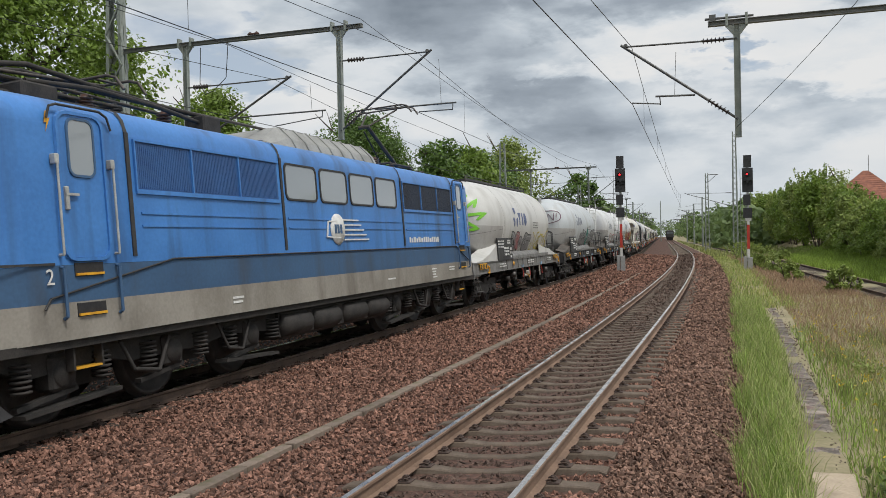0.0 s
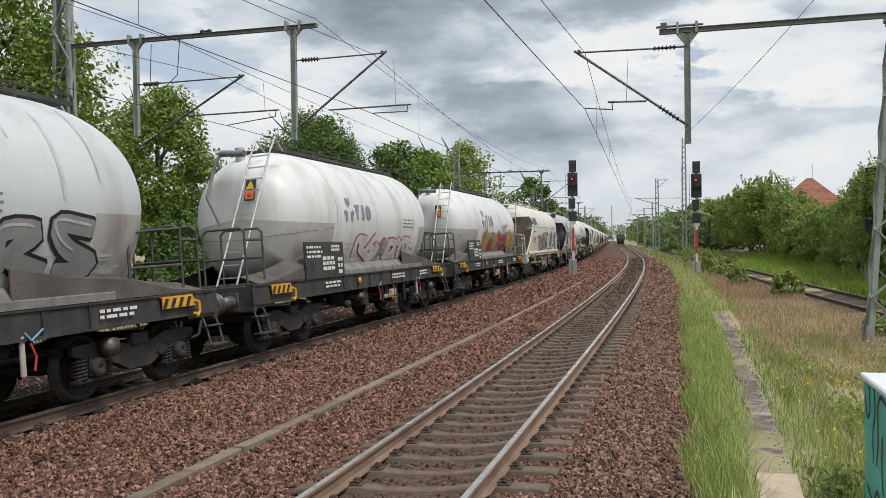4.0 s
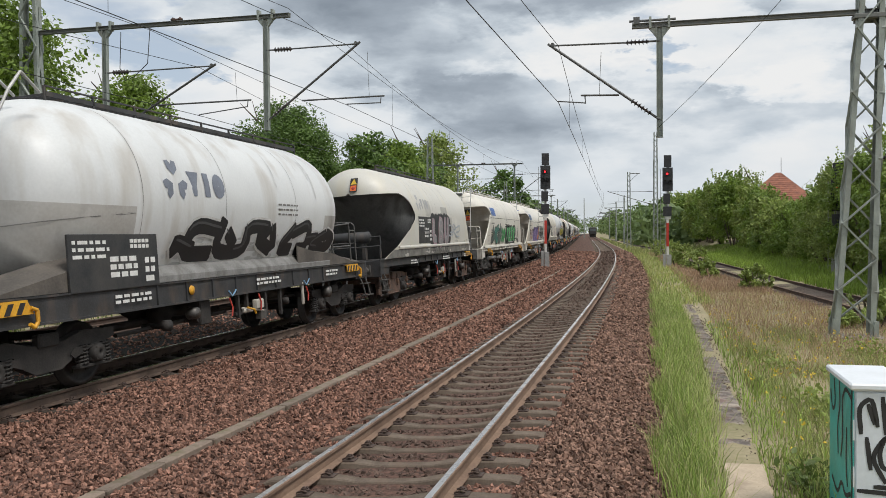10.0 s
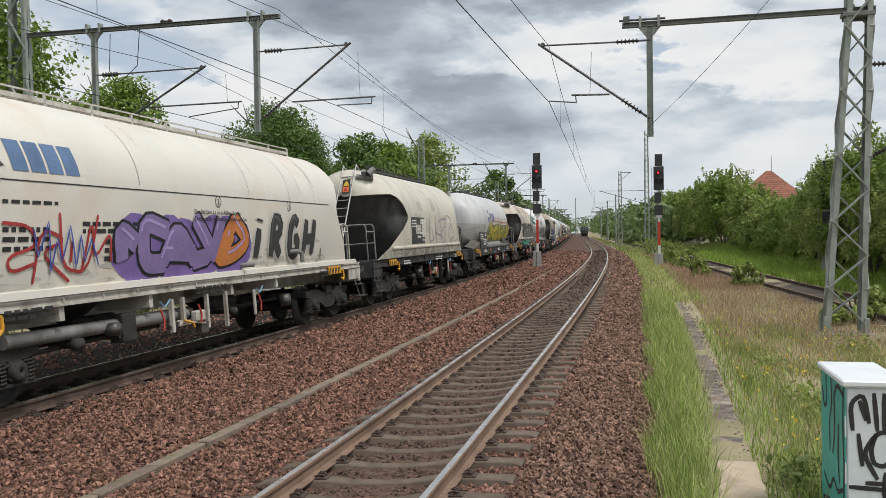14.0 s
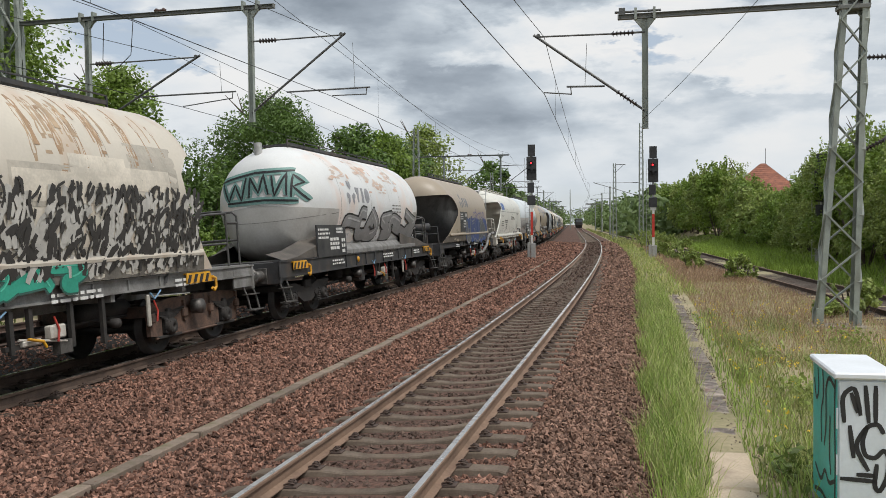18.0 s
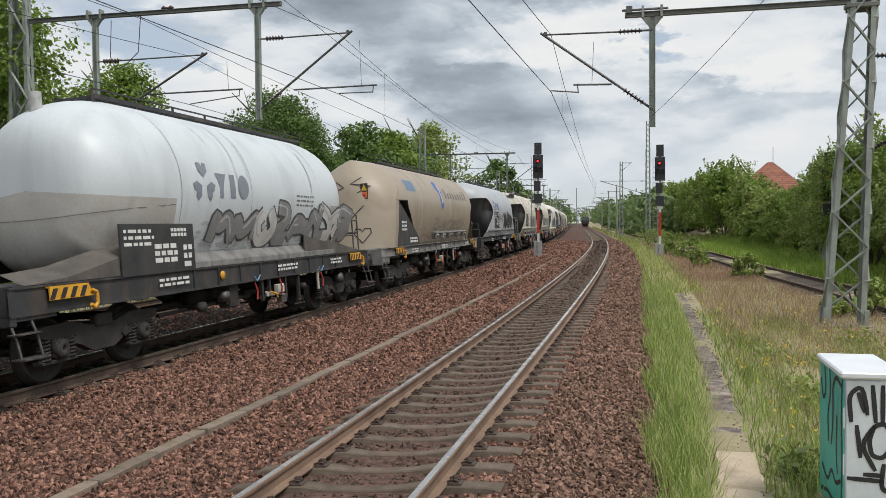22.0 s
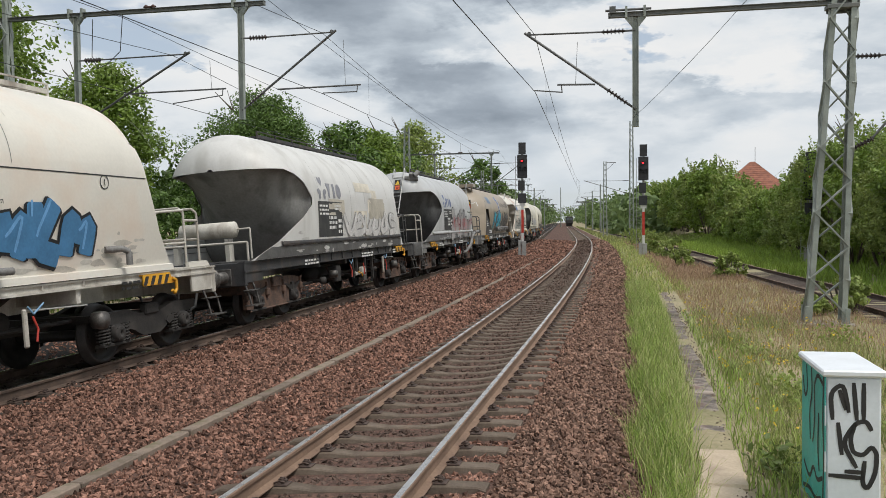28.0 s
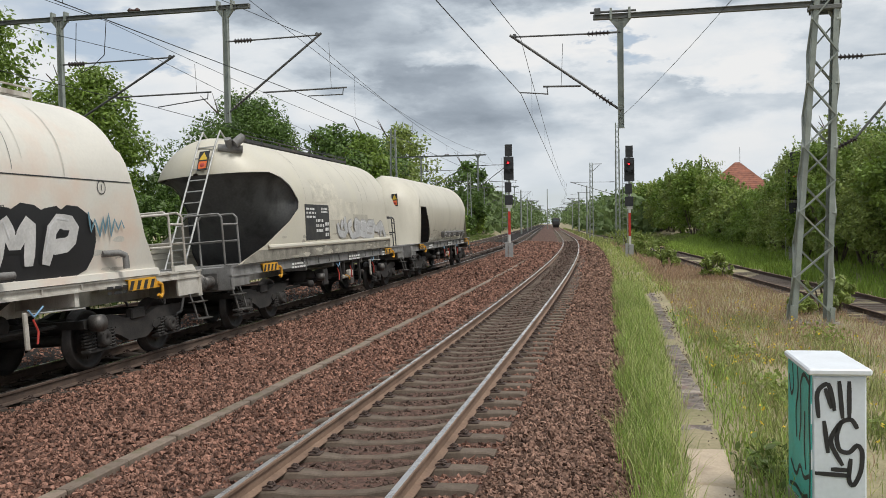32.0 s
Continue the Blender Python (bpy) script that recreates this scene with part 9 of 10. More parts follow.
def wire_run(label, sup, z_c, z_m, off_of, sag=0.9, r=0.009):
    """Contact wire, messenger wire above it and the droppers between, over spans from support to support."""
    w = empty("overhead_wire", label, "overhead wire", "overhead wires")
    con, mes, drops = [], [], []
    for a, b in zip(sup, sup[1:]):
        n = max(6, int((b - a) / 5))
        p, q = at(a, off_of(a), z_c), at(b, off_of(b), z_c)
        for i in range(n):
            u = i / n
            low = p + (q - p) * u
            high = low + Vector((0, 0, z_m - z_c - sag * 4 * u * (1 - u)))
            con.append(low)
            mes.append(high)
            if i % 2 == 1:
                drops.append((low, high))
    m = Mesh()
    m.tube(con, r, 5)
    m.obj("contact_wire", M_WIRE, w)
    m = Mesh()
    m.tube(mes, r * 0.9, 5)
    m.obj("messenger_wire", M_WIRE, w)
    for p, q in drops:
        m = Mesh()
        m.rod(p, q, 0.005, 4)
        m.obj("dropper", M_WIRE, w)
        if len(w.children) > 30:
            break


def feeder(label, pts, sag=0.8, r=0.009):
    """A single hanging line between points on posts."""
    m = Mesh()
    for a, b in zip(pts, pts[1:]):
        a, b = Vector(a), Vector(b)
        m.tube([a + (b - a) * (i / 14) - Vector((0, 0, sag * 4 * (i / 14) * (1 - i / 14))) for i in range(15)], r, 5)
    tagged(m.obj("feeder_line", M_WIRE), label, "overhead wire", "overhead wires")


def build_wires():
    wire_run("contact and messenger wires over the near track", [-45, 21.95, 103.5, 175, 275, 420], 5.43, 6.85, lambda s: 0.27 if s in (21.95, 175) else -0.25)
    wire_run("contact and messenger wires over the train's track", [-35, 23.6, 79, 150, 245, 420], 5.88, 7.6, lambda s: OFF_A + (0.32 if s in (23.6, 150) else -0.3))
    wire_run("contact and messenger wires over the far track", [-35, 23.6, 79, 150, 245, 420], 5.76, 7.2, lambda s: OFF_D + (0.3 if s in (23.6, 150) else -0.3))
    feeder("black feeder line hung along the masts behind the train", [at(-35, -12.5, 9.4), at(23.6, -7.7, 8.75), at(79, -7.7, 8.75), at(150, -7.7, 8.7)])
    feeder("black feeder line hung along the masts behind the train", [at(-35, -16.9, 10.6), at(23.6, -12.2, 8.4), at(79, -11.8, 8.5)], 0.5)
    feeder("thin stay line from the hanging post of the mast", [at(21.95, 2.65, 4.7), at(4, 7.6, 9.0)], 0.5, 0.005)


build_gantries()
build_wires()


# ---- signals ----
M_SIG = mat("signal_black", (0.022, 0.022, 0.024), (0.04, 0.04, 0.042), rough=0.55, scale=5, fine=40)
M_SIGWHITE = mat("signal_white", (0.74, 0.73, 0.70), (0.58, 0.57, 0.54), rough=0.5, scale=5, fine=40)
M_SIGRED = mat("signal_red_paint", (0.60, 0.05, 0.03), (0.45, 0.04, 0.03), rough=0.5, scale=5, fine=40)
M_LAMP = mat("red_signal_light", (1.0, 0.03, 0.04), (1.0, 0.03, 0.04), rough=0.4, glow=2.2, bump=0)
M_CAB = mat("cabinet_grey", (0.40, 0.40, 0.39), (0.30, 0.30, 0.29), rough=0.6, scale=5, fine=40)


def build_signal(place, heading, top, label):
    """Colour-light signal: black screens on a mast with a white-red-white plate and a grey box at the foot; -x faces the viewer."""
    s = empty("railway_signal", label, "railway signal", "railway signals", at=Matrix.Translation(place) @ Matrix.Rotation(heading, 4, "Z"))
    h = top - place[2]
    m = Mesh()
    m.rod((0, 0, -0.1), (0, 0, h - 0.6), 0.085, 12)
    m.obj("mast", M_CAB, s, "grey steel mast")
    for z0, z1, w, dy in ((h - 0.82, h, 0.50, 0), (h - 2.45, h - 0.84, 0.68, 0), (h - 3.3, h - 2.6, 0.46, 0.06), (h - 4.15, h - 3.48, 0.56, 0.02)):
        b = Mesh()
        b.box(-0.16, -0.13, dy - w / 2, dy + w / 2, z0, z1, ch=0.01)
        b.box(-0.13, 0.12, dy - w / 2 + 0.08, dy + w / 2 - 0.08, z0 + 0.06, z1 - 0.06)
        scr = b.obj("screen", M_SIG, s, "black signal screen")
        if w == 0.68:
            l = Mesh()
            l.lathe([(-0.165, 0.0), (-0.168, 0.065), (-0.16, 0.07)], (0, 0.03, z1 - 0.42), "x", 16)
            l.obj("light", M_LAMP, scr, "lit red light")
            for k in range(3):
                o = Mesh()
                o.lathe([(-0.30, 0.135), (-0.16, 0.125)], (0, 0.03 if k == 0 else (-0.17 + 0.34 * (k - 1)), z1 - 0.42 - 0.55 * (k > 0)), "x", 14)
                o.obj("hood", M_SIG, scr)
    p = Mesh()
    zt = h - 4.25
    for i, mi in enumerate((0, 1, 0)):
        L0 = (zt - 0.0) - (0.35 if i == 0 else 1.95 if i == 1 else 2.75)
        L1 = zt - (0.0 if i == 0 else 0.35 if i == 1 else 1.95)
        p.box(-0.11, -0.09, -0.085, 0.085, L0, L1 - 0.004, mi)
    p.box(-0.12, -0.10, -0.2, 0.2, zt - 0.1, zt + 0.25, 0)
    p.obj("mast_plate", [M_SIGWHITE, M_SIGRED], s, "white, red and white mast plate")
    f = Mesh()
    f.box(-0.18, 0.18, -0.24, 0.08, -0.2, 0.85, ch=0.02)
    f.box(-0.14, 0.14, 0.1, 0.32, -0.2, 0.9, ch=0.02)
    f.obj("foot_box", M_CAB, s, "grey box at the foot")
    l = Mesh()
    for yy in (0.16, 0.46):
        l.rod((0.18, yy, 0.3), (0.18, yy, h - 0.9), 0.016, 6)
    for i in range(int((h - 1.4) / 0.35)):
        l.rod((0.18, 0.16, 0.5 + 0.35 * i), (0.18, 0.46, 0.5 + 0.35 * i), 0.012, 5)
    l.obj("ladder", M_CAB, s)


def face_camera(place):
    return math.atan2(place[1], place[0])


for _p, _t, _l in (((6.31, 58.4, -0.02), 7.60, "black colour-light signal showing red between the tracks"), ((14.57, 57.96, -0.25), 7.36, "black colour-light signal showing red in the grass strip"), ((19.5, 43.3, -0.1), 5.6, "low black signal showing red beyond the siding")):
    build_signal(_p, face_camera(_p), _t, _l)


# ---- line-side cabinet ----
M_TURQ = mat("turquoise_paint", (0.07, 0.52, 0.47), (0.05, 0.38, 0.34), rough=0.45, scale=3, fine=30, grime=(0.16, 0.22, 0.21), amount=0.35, gscale=(3, 3, 1))
M_CABWHITE = mat("cabinet_pale_grey", (0.72, 0.77, 0.82), (0.62, 0.665, 0.71), rough=0.42, scale=2, fine=30, bump=0.03, grime=(0.5, 0.51, 0.50), amount=0.4, gscale=(3, 3, 0.8))
M_LID = mat("cabinet_lid", (0.80, 0.83, 0.87), (0.70, 0.73, 0.76), rough=0.4, scale=3, fine=30, bump=0.03)


def build_cabinet():
    """Pale cabinet, one flank sprayed turquoise, black scrawl on the door. Corners in plan: front left and right, back left."""
    fl, fr, bl = Vector((3.11, 6.66, 0)), Vector((3.55, 6.57, 0)), Vector((3.36, 7.72, 0))
    ux, uy = (fr - fl).normalized(), (bl - fl).normalized()
    uy = (uy - ux * uy.dot(ux)).normalized()
    w, d, zt, zb = 0.455, 0.98, 1.0, -0.28
    # x across the door, y to the back
    m4 = Matrix((( ux.x, uy.x, 0, fl.x), (ux.y, uy.y, 0, fl.y), (0, 0, 1, 0), (0, 0, 0, 1)))
    skew = (bl - fl).dot(ux)
    c = empty("switch_cabinet", "pale grey line-side cabinet, one side turquoise, door scrawled in black", "cabinet", at=m4)
    sh = lambda y: skew * y / d
    def slab(x0, x1, y0, y1, z0, z1, name, mt, lab="", ch=0.008):
        m = Mesh()
        m.box(x0, x1, y0, y1, z0, z1, ch=ch)
        m.v = [(x + sh(y), y, z) for x, y, z in m.v]
        return m.obj(name, mt, c, lab)
    slab(0.02, w - 0.02, 0.03, d - 0.02, zb, zt - 0.05, "body", M_CABWHITE)
    slab(0.015, 0.02, 0.02, d - 0.02, zb + 0.06, zt - 0.06, "side_panel", M_TURQ, "turquoise sprayed side panel", 0)
    slab(0.03, w - 0.03, 0.012, 0.03, zb + 0.05, zt - 0.07, "door", M_CABWHITE, "pale door panel")
    slab(-0.015, w + 0.015, -0.015, d + 0.01, zt - 0.055, zt, "lid", M_LID, "pale flat lid with an overhang", 0.014)
    slab(-0.01, w + 0.01, -0.005, d, zb - 0.1, zb + 0.05, "plinth", M_FOOT)
    for z in (0.18, 0.55):
        h = Mesh()
        h.box(0.012, 0.022, 0.006, 0.02, z, z + 0.16)
        h.obj("hinge", M_CABWHITE, c)
    # scrawl on the door, drawn as bent strokes
    lines = [[(0.07, 0.60), (0.05, 0.82), (0.15, 0.90), (0.19, 0.66)], [(0.12, 0.84), (0.17, 0.68)], [(0.225, 0.90), (0.25, 0.60)], [(0.30, 0.90), (0.30, 0.60)],
             [(0.11, 0.58), (0.14, 0.32)], [(0.36, 0.52), (0.32, 0.60), (0.24, 0.58), (0.14, 0.42), (0.25, 0.22)], [(0.24, 0.58), (0.20, 0.46), (0.22, 0.34), (0.30, 0.32), (0.36, 0.40), (0.40, 0.34), (0.39, 0.18), (0.33, 0.05), (0.29, 0.10), (0.31, 0.28)],
             [(0.16, 0.19), (0.30, 0.185)], [(0.04, 0.155), (0.31, 0.14)]]
    m = Mesh()
    for l in lines:
        dense = []
        for a, b in zip(l, l[1:]):
            dense += [(a[0] + (b[0] - a[0]) * i / 4, a[1] + (b[1] - a[1]) * i / 4) for i in range(4)]
        dense.append(l[-1])
        for _ in range(2):
            dense = [dense[0]] + [((p[0] + 2 * q[0] + r[0]) / 4, (p[1] + 2 * q[1] + r[1]) / 4) for p, q, r in zip(dense, dense[1:], dense[2:])] + [dense[-1]]
        stroke(m, ROUND, dense, 0.036, 0, 0, lambda x, z: (x, 0.0085, z))
    m.obj("scrawl", M_BLACK, c, "thick black marker scrawl")
    m = Mesh()
    flank = [[(0.06, 0.95), (0.10, 0.60), (0.05, 0.30), (0.08, -0.1)], [(0.06, 0.86), (0.30, 0.92), (0.42, 0.80)], [(0.55, 0.95), (0.50, 0.72), (0.62, 0.55), (0.58, 0.30)], [(0.42, 0.80), (0.40, 0.50), (0.48, 0.30)],
             [(0.75, 0.92), (0.70, 0.70), (0.82, 0.62), (0.90, 0.80)], [(0.10, 0.10), (0.30, 0.02), (0.45, 0.12), (0.60, -0.05), (0.85, 0.05)], [(0.15, -0.08), (0.35, -0.15), (0.60, -0.12), (0.88, -0.18)], [(0.25, 0.60), (0.28, 0.30), (0.22, 0.12)]]
    for l in flank:
        stroke(m, ROUND, rounded(l), 0.038, 0, 0, lambda y, z: (0.0125 + sh(y), y, z))
    m.obj("scrawl", M_BLACK, c, "black lines on the turquoise side")


build_cabinet()


# ---- house behind the bushes ----
def build_house():
    h = empty("house", "small house with an orange-red hipped tile roof behind bushes", "house", at=pose(37.5, 98.5, 1.2, 0, 0, -20))
    m = Mesh()
    m.box(-3.4, 3.4, -3.4, 3.4, 0.0, 4.5)
    m.obj("wall", mat("house_plaster", (0.42, 0.36, 0.29), (0.32, 0.27, 0.22), rough=0.9, scale=1, fine=20), h)
    tile = mat("roof_tile", (0.34, 0.135, 0.085), (0.20, 0.08, 0.055), rough=0.8, scale=2.5, fine=25, per=0.15)
    n = 14
    E, T, zb, zt = 3.9, 0.25, 4.3, 7.65
    for a in range(4):
        rot = Matrix.Rotation(a * math.pi / 2, 4, "Z")
        for i in range(n):
            u0, u1 = i / n, (i + 1) / n + 0.02
            w0, w1 = E + (T - E) * u0, E + (T - E) * min(1, u1)
            z0, z1 = zb + (zt - zb) * u0, zb + (zt - zb) * min(1, u1)
            r = Mesh()
            vs = [(-w0, -w0 - 0.05, z0), (w0, -w0 - 0.05, z0), (w1, -w1, z1), (-w1, -w1, z1), (-w0, -w0 - 0.05, z0 - 0.07), (w0, -w0 - 0.05, z0 - 0.07)]
            r.add([rot @ Vector(v) for v in vs], [(0, 1, 2, 3), (0, 4, 5, 1)])
            r.obj("roof_strip", tile, h)
    m = Mesh()
    m.rod((0.3, 0, 7.5), (0.3, 0, 9.4), 0.03, 6)
    m.obj("antenna", M_TUBE, h)
    m = Mesh()
    for x in (-2, 0, 2):
        m.box(x - 0.4, x + 0.4, -3.44, -3.38, 3.2, 4.1)
    m.obj("window", M_PANEDARK, h)


build_house()


def far_train():
    """A dark locomotive waiting far down the line."""
    t = empty("parked_locomotive", "dark locomotive standing far down the line", "locomotive", at=on_track(345, 0.3, 0.0))
    m = Mesh()
    m.box(-8, 8, -1.45, 1.45, 0.9, 3.9, ch=0.35)
    m.obj("body", M_FRAME, t)
    m = Mesh()
    m.box(-7.6, 7.6, -1.2, 1.2, 0.1, 0.9)
    m.obj("running_gear", M_BOGIE, t)
    for y in (-0.62, 0.62):
        m = Mesh()
        m.box(-8.03, -7.98, y - 0.5, y + 0.5, 2.5, 3.3, ch=0.01)
        m.obj("cab_window", M_PANEDARK, t)


far_train()


# ---- trees, bushes, grass ----
def leaf_mat(name, a, b, per=0.35):
    m = mat(name, a, b, rough=0.55, scale=0.6, fine=6, bump=0, per=per, spread=0.2)
    bs = m.node_tree.nodes["Principled BSDF"]
    tr = m.node_tree.nodes.new("ShaderNodeBsdfTranslucent")
    mx = m.node_tree.nodes.new("ShaderNodeMixShader")
    mx.inputs[0].default_value = 0.35
    src = bs.inputs["Base Color"].links[0].from_socket
    m.node_tree.links.new(src, tr.inputs["Color"])
    out = m.node_tree.nodes["Material Output"]
    m.node_tree.links.new(bs.outputs[0], mx.inputs[1])
    m.node_tree.links.new(tr.outputs[0], mx.inputs[2])
    m.node_tree.links.new(mx.outputs[0], out.inputs["Surface"])
    return m


LEAF_DARK = leaf_mat("leaf_dark_green", (0.155, 0.25, 0.05), (0.06, 0.11, 0.024))
LEAF_MID = leaf_mat("leaf_green", (0.24, 0.335, 0.055), (0.125, 0.20, 0.033))
LEAF_LIGHT = leaf_mat("leaf_pale_green", (0.34, 0.40, 0.11), (0.19, 0.26, 0.06))
LEAF_FAR = leaf_mat("leaf_far", (0.19, 0.26, 0.09), (0.11, 0.17, 0.06), 0.25)
M_BARK = mat("bark", (0.13, 0.10, 0.08), (0.06, 0.05, 0.042), rough=0.95, scale=4, fine=30, bump=0.6, stretch=(1, 1, 0.3))


def leaves(rng, centres, radii, per, size):
    """Folded leaf quads scattered in clumps round the centres."""
    n = len(centres) * per
    c = np.repeat(centres, per, 0)
    r = np.repeat(radii, per)
    d = rng.normal(size=(n, 3))
    d /= np.linalg.norm(d, axis=1)[:, None]
    p = c + d * (r * rng.uniform(0.25, 1.0, n) ** 0.6)[:, None] * np.array([1, 1, 0.8])
    nrm = d * 0.7 + rng.normal(size=(n, 3)) * 0.6 + np.array([0, 0, 0.45])
    nrm /= np.linalg.norm(nrm, axis=1)[:, None]
    a = np.cross(nrm, rng.normal(size=(n, 3)))
    a /= np.linalg.norm(a, axis=1)[:, None]
    b = np.cross(nrm, a)
    s = size * rng.uniform(0.6, 1.35, n)
    A, B = a * s[:, None], b * (s * 0.62)[:, None]
    V = np.stack([p - A, p + B * 0.9 - nrm * (s * 0.12)[:, None], p + A, p - B * 0.9 - nrm * (s * 0.12)[:, None]], 1).reshape(-1, 3)
    F = np.arange(n * 4).reshape(-1, 4)
    return V, F


def trunk_mesh(rng, h, r, reach, limbs=7):
    m = Mesh()
    p = Vector((0, 0, -0.4))
    pts = [p.copy()]
    for i in range(5):
        p = p + Vector((rng.normal(0, 0.12), rng.normal(0, 0.12), h * 0.16))
        pts.append(p.copy())
    for i, (a, b) in enumerate(zip(pts, pts[1:])):
        m.rod(a, b, r * (1 - 0.15 * i), 9, r2=r * (1 - 0.15 * (i + 1)))
    for k in range(limbs):
        a = pts[1 + k % 5]
        ang = k * 2.4 + rng.uniform(-0.4, 0.4)
        up = rng.uniform(0.35, 0.9)
        b = a + Vector((math.cos(ang) * reach * 0.45, math.sin(ang) * reach * 0.45, h * 0.16 * up))
        c = a + Vector((math.cos(ang + 0.2) * reach * 0.85, math.sin(ang + 0.2) * reach * 0.85, h * 0.32 * up))
        m.rod(a, b, r * 0.38, 7, r2=r * 0.25)
        m.rod(b, c, r * 0.25, 6, r2=r * 0.07)
        d = b + Vector((math.cos(ang - 0.9) * reach * 0.4, math.sin(ang - 0.9) * reach * 0.4, h * 0.14))
        m.rod(b, d, r * 0.18, 5, r2=r * 0.05)
    return m


def tree(place, height, width, leaf, label, seed, low=0.22, size=0.17, clumps=70, per=60, name="tree", cat="tree"):
    """Trunk with limbs, and a crown of leaf clumps that leaves gaps."""
    rng = np.random.default_rng(seed)
    t = empty(name, label, cat, at=Matrix.Translation(place))
    trunk_mesh(rng, height, 0.022 * height + 0.05, width * 0.32).obj("trunk", M_BARK, t)
    u = rng.normal(size=(clumps, 3))
    u /= np.linalg.norm(u, axis=1)[:, None]
    rad = rng.uniform(0.35, 1.0, clumps) ** 0.5
    c = u * rad[:, None]
    # wider below the middle, ragged outline
    c[:, 2] = c[:, 2] * 0.5 + 0.5
    wide = np.interp(c[:, 2], [0, 0.3, 0.7, 1.0], [0.75, 1.05, 0.9, 0.45]) * rng.uniform(0.8, 1.12, clumps)
    cen = np.stack([c[:, 0] * width / 2 * wide, c[:, 1] * width / 2 * wide, height * (low + (1 - low) * c[:, 2] * 0.95)], 1)
    V, F = leaves(rng, cen, rng.uniform(0.07, 0.14, clumps) * (width + height) / 2 + 0.1, per, size)
    ob = raw("crown", V, F, leaf)
    ob.parent = t
    return t


def bush(place, height, width, leaf, label, seed, per=55, clumps=34, size=0.15):
    rng = np.random.default_rng(seed)
    t = empty("bush", label, "bush", "bushes along the bank", at=Matrix.Translation(place))
    m = Mesh()
    for k in range(6):
        a = rng.uniform(0, 6.28)
        m.rod((0.15 * math.cos(a), 0.15 * math.sin(a), -0.3), (width * 0.3 * math.cos(a), width * 0.3 * math.sin(a), height * rng.uniform(0.5, 0.85)), 0.05, 5, r2=0.012)
    m.obj("stem", M_BARK, t)
    z = rng.uniform(0.05, 1, clumps) ** 0.8
    a = rng.uniform(0, 2 * math.pi, clumps)
    r = np.sqrt(rng.uniform(0.1, 1, clumps)) * np.sqrt(np.clip(1.08 - z ** 2, 0.08, 1))
    cen = np.stack([np.cos(a) * r * width / 2, np.sin(a) * r * width / 2, z * height * 0.93], 1)
    V, F = leaves(rng, cen, rng.uniform(0.10, 0.19, clumps) * (width + height) / 2, per, size)
    n = int(5 * width)
    a, r, ln = rng.uniform(0, 2 * math.pi, n), np.sqrt(rng.uniform(0, 1, n)) * width * 0.46, rng.uniform(0.12, 0.26, n) * height
    foot = np.stack([np.cos(a) * r, np.sin(a) * r, height * np.sqrt(np.clip(1.02 - (r / (width * 0.5)) ** 2, 0.1, 1)) * 0.93], 1)
    along = foot[:, None, :] + np.linspace(0, 1, 9)[None, :, None] * (np.stack([np.cos(a) * 0.3, np.sin(a) * 0.3, np.ones(n)], 1) * ln[:, None])[:, None, :]
    V2, F2 = leaves(rng, along.reshape(-1, 3), np.full(n * 9, size * 0.9), 4, size * 0.9)
    raw("foliage", np.concatenate([V, V2]), np.concatenate([F, F2 + len(V)]), leaf).parent = t
    return t


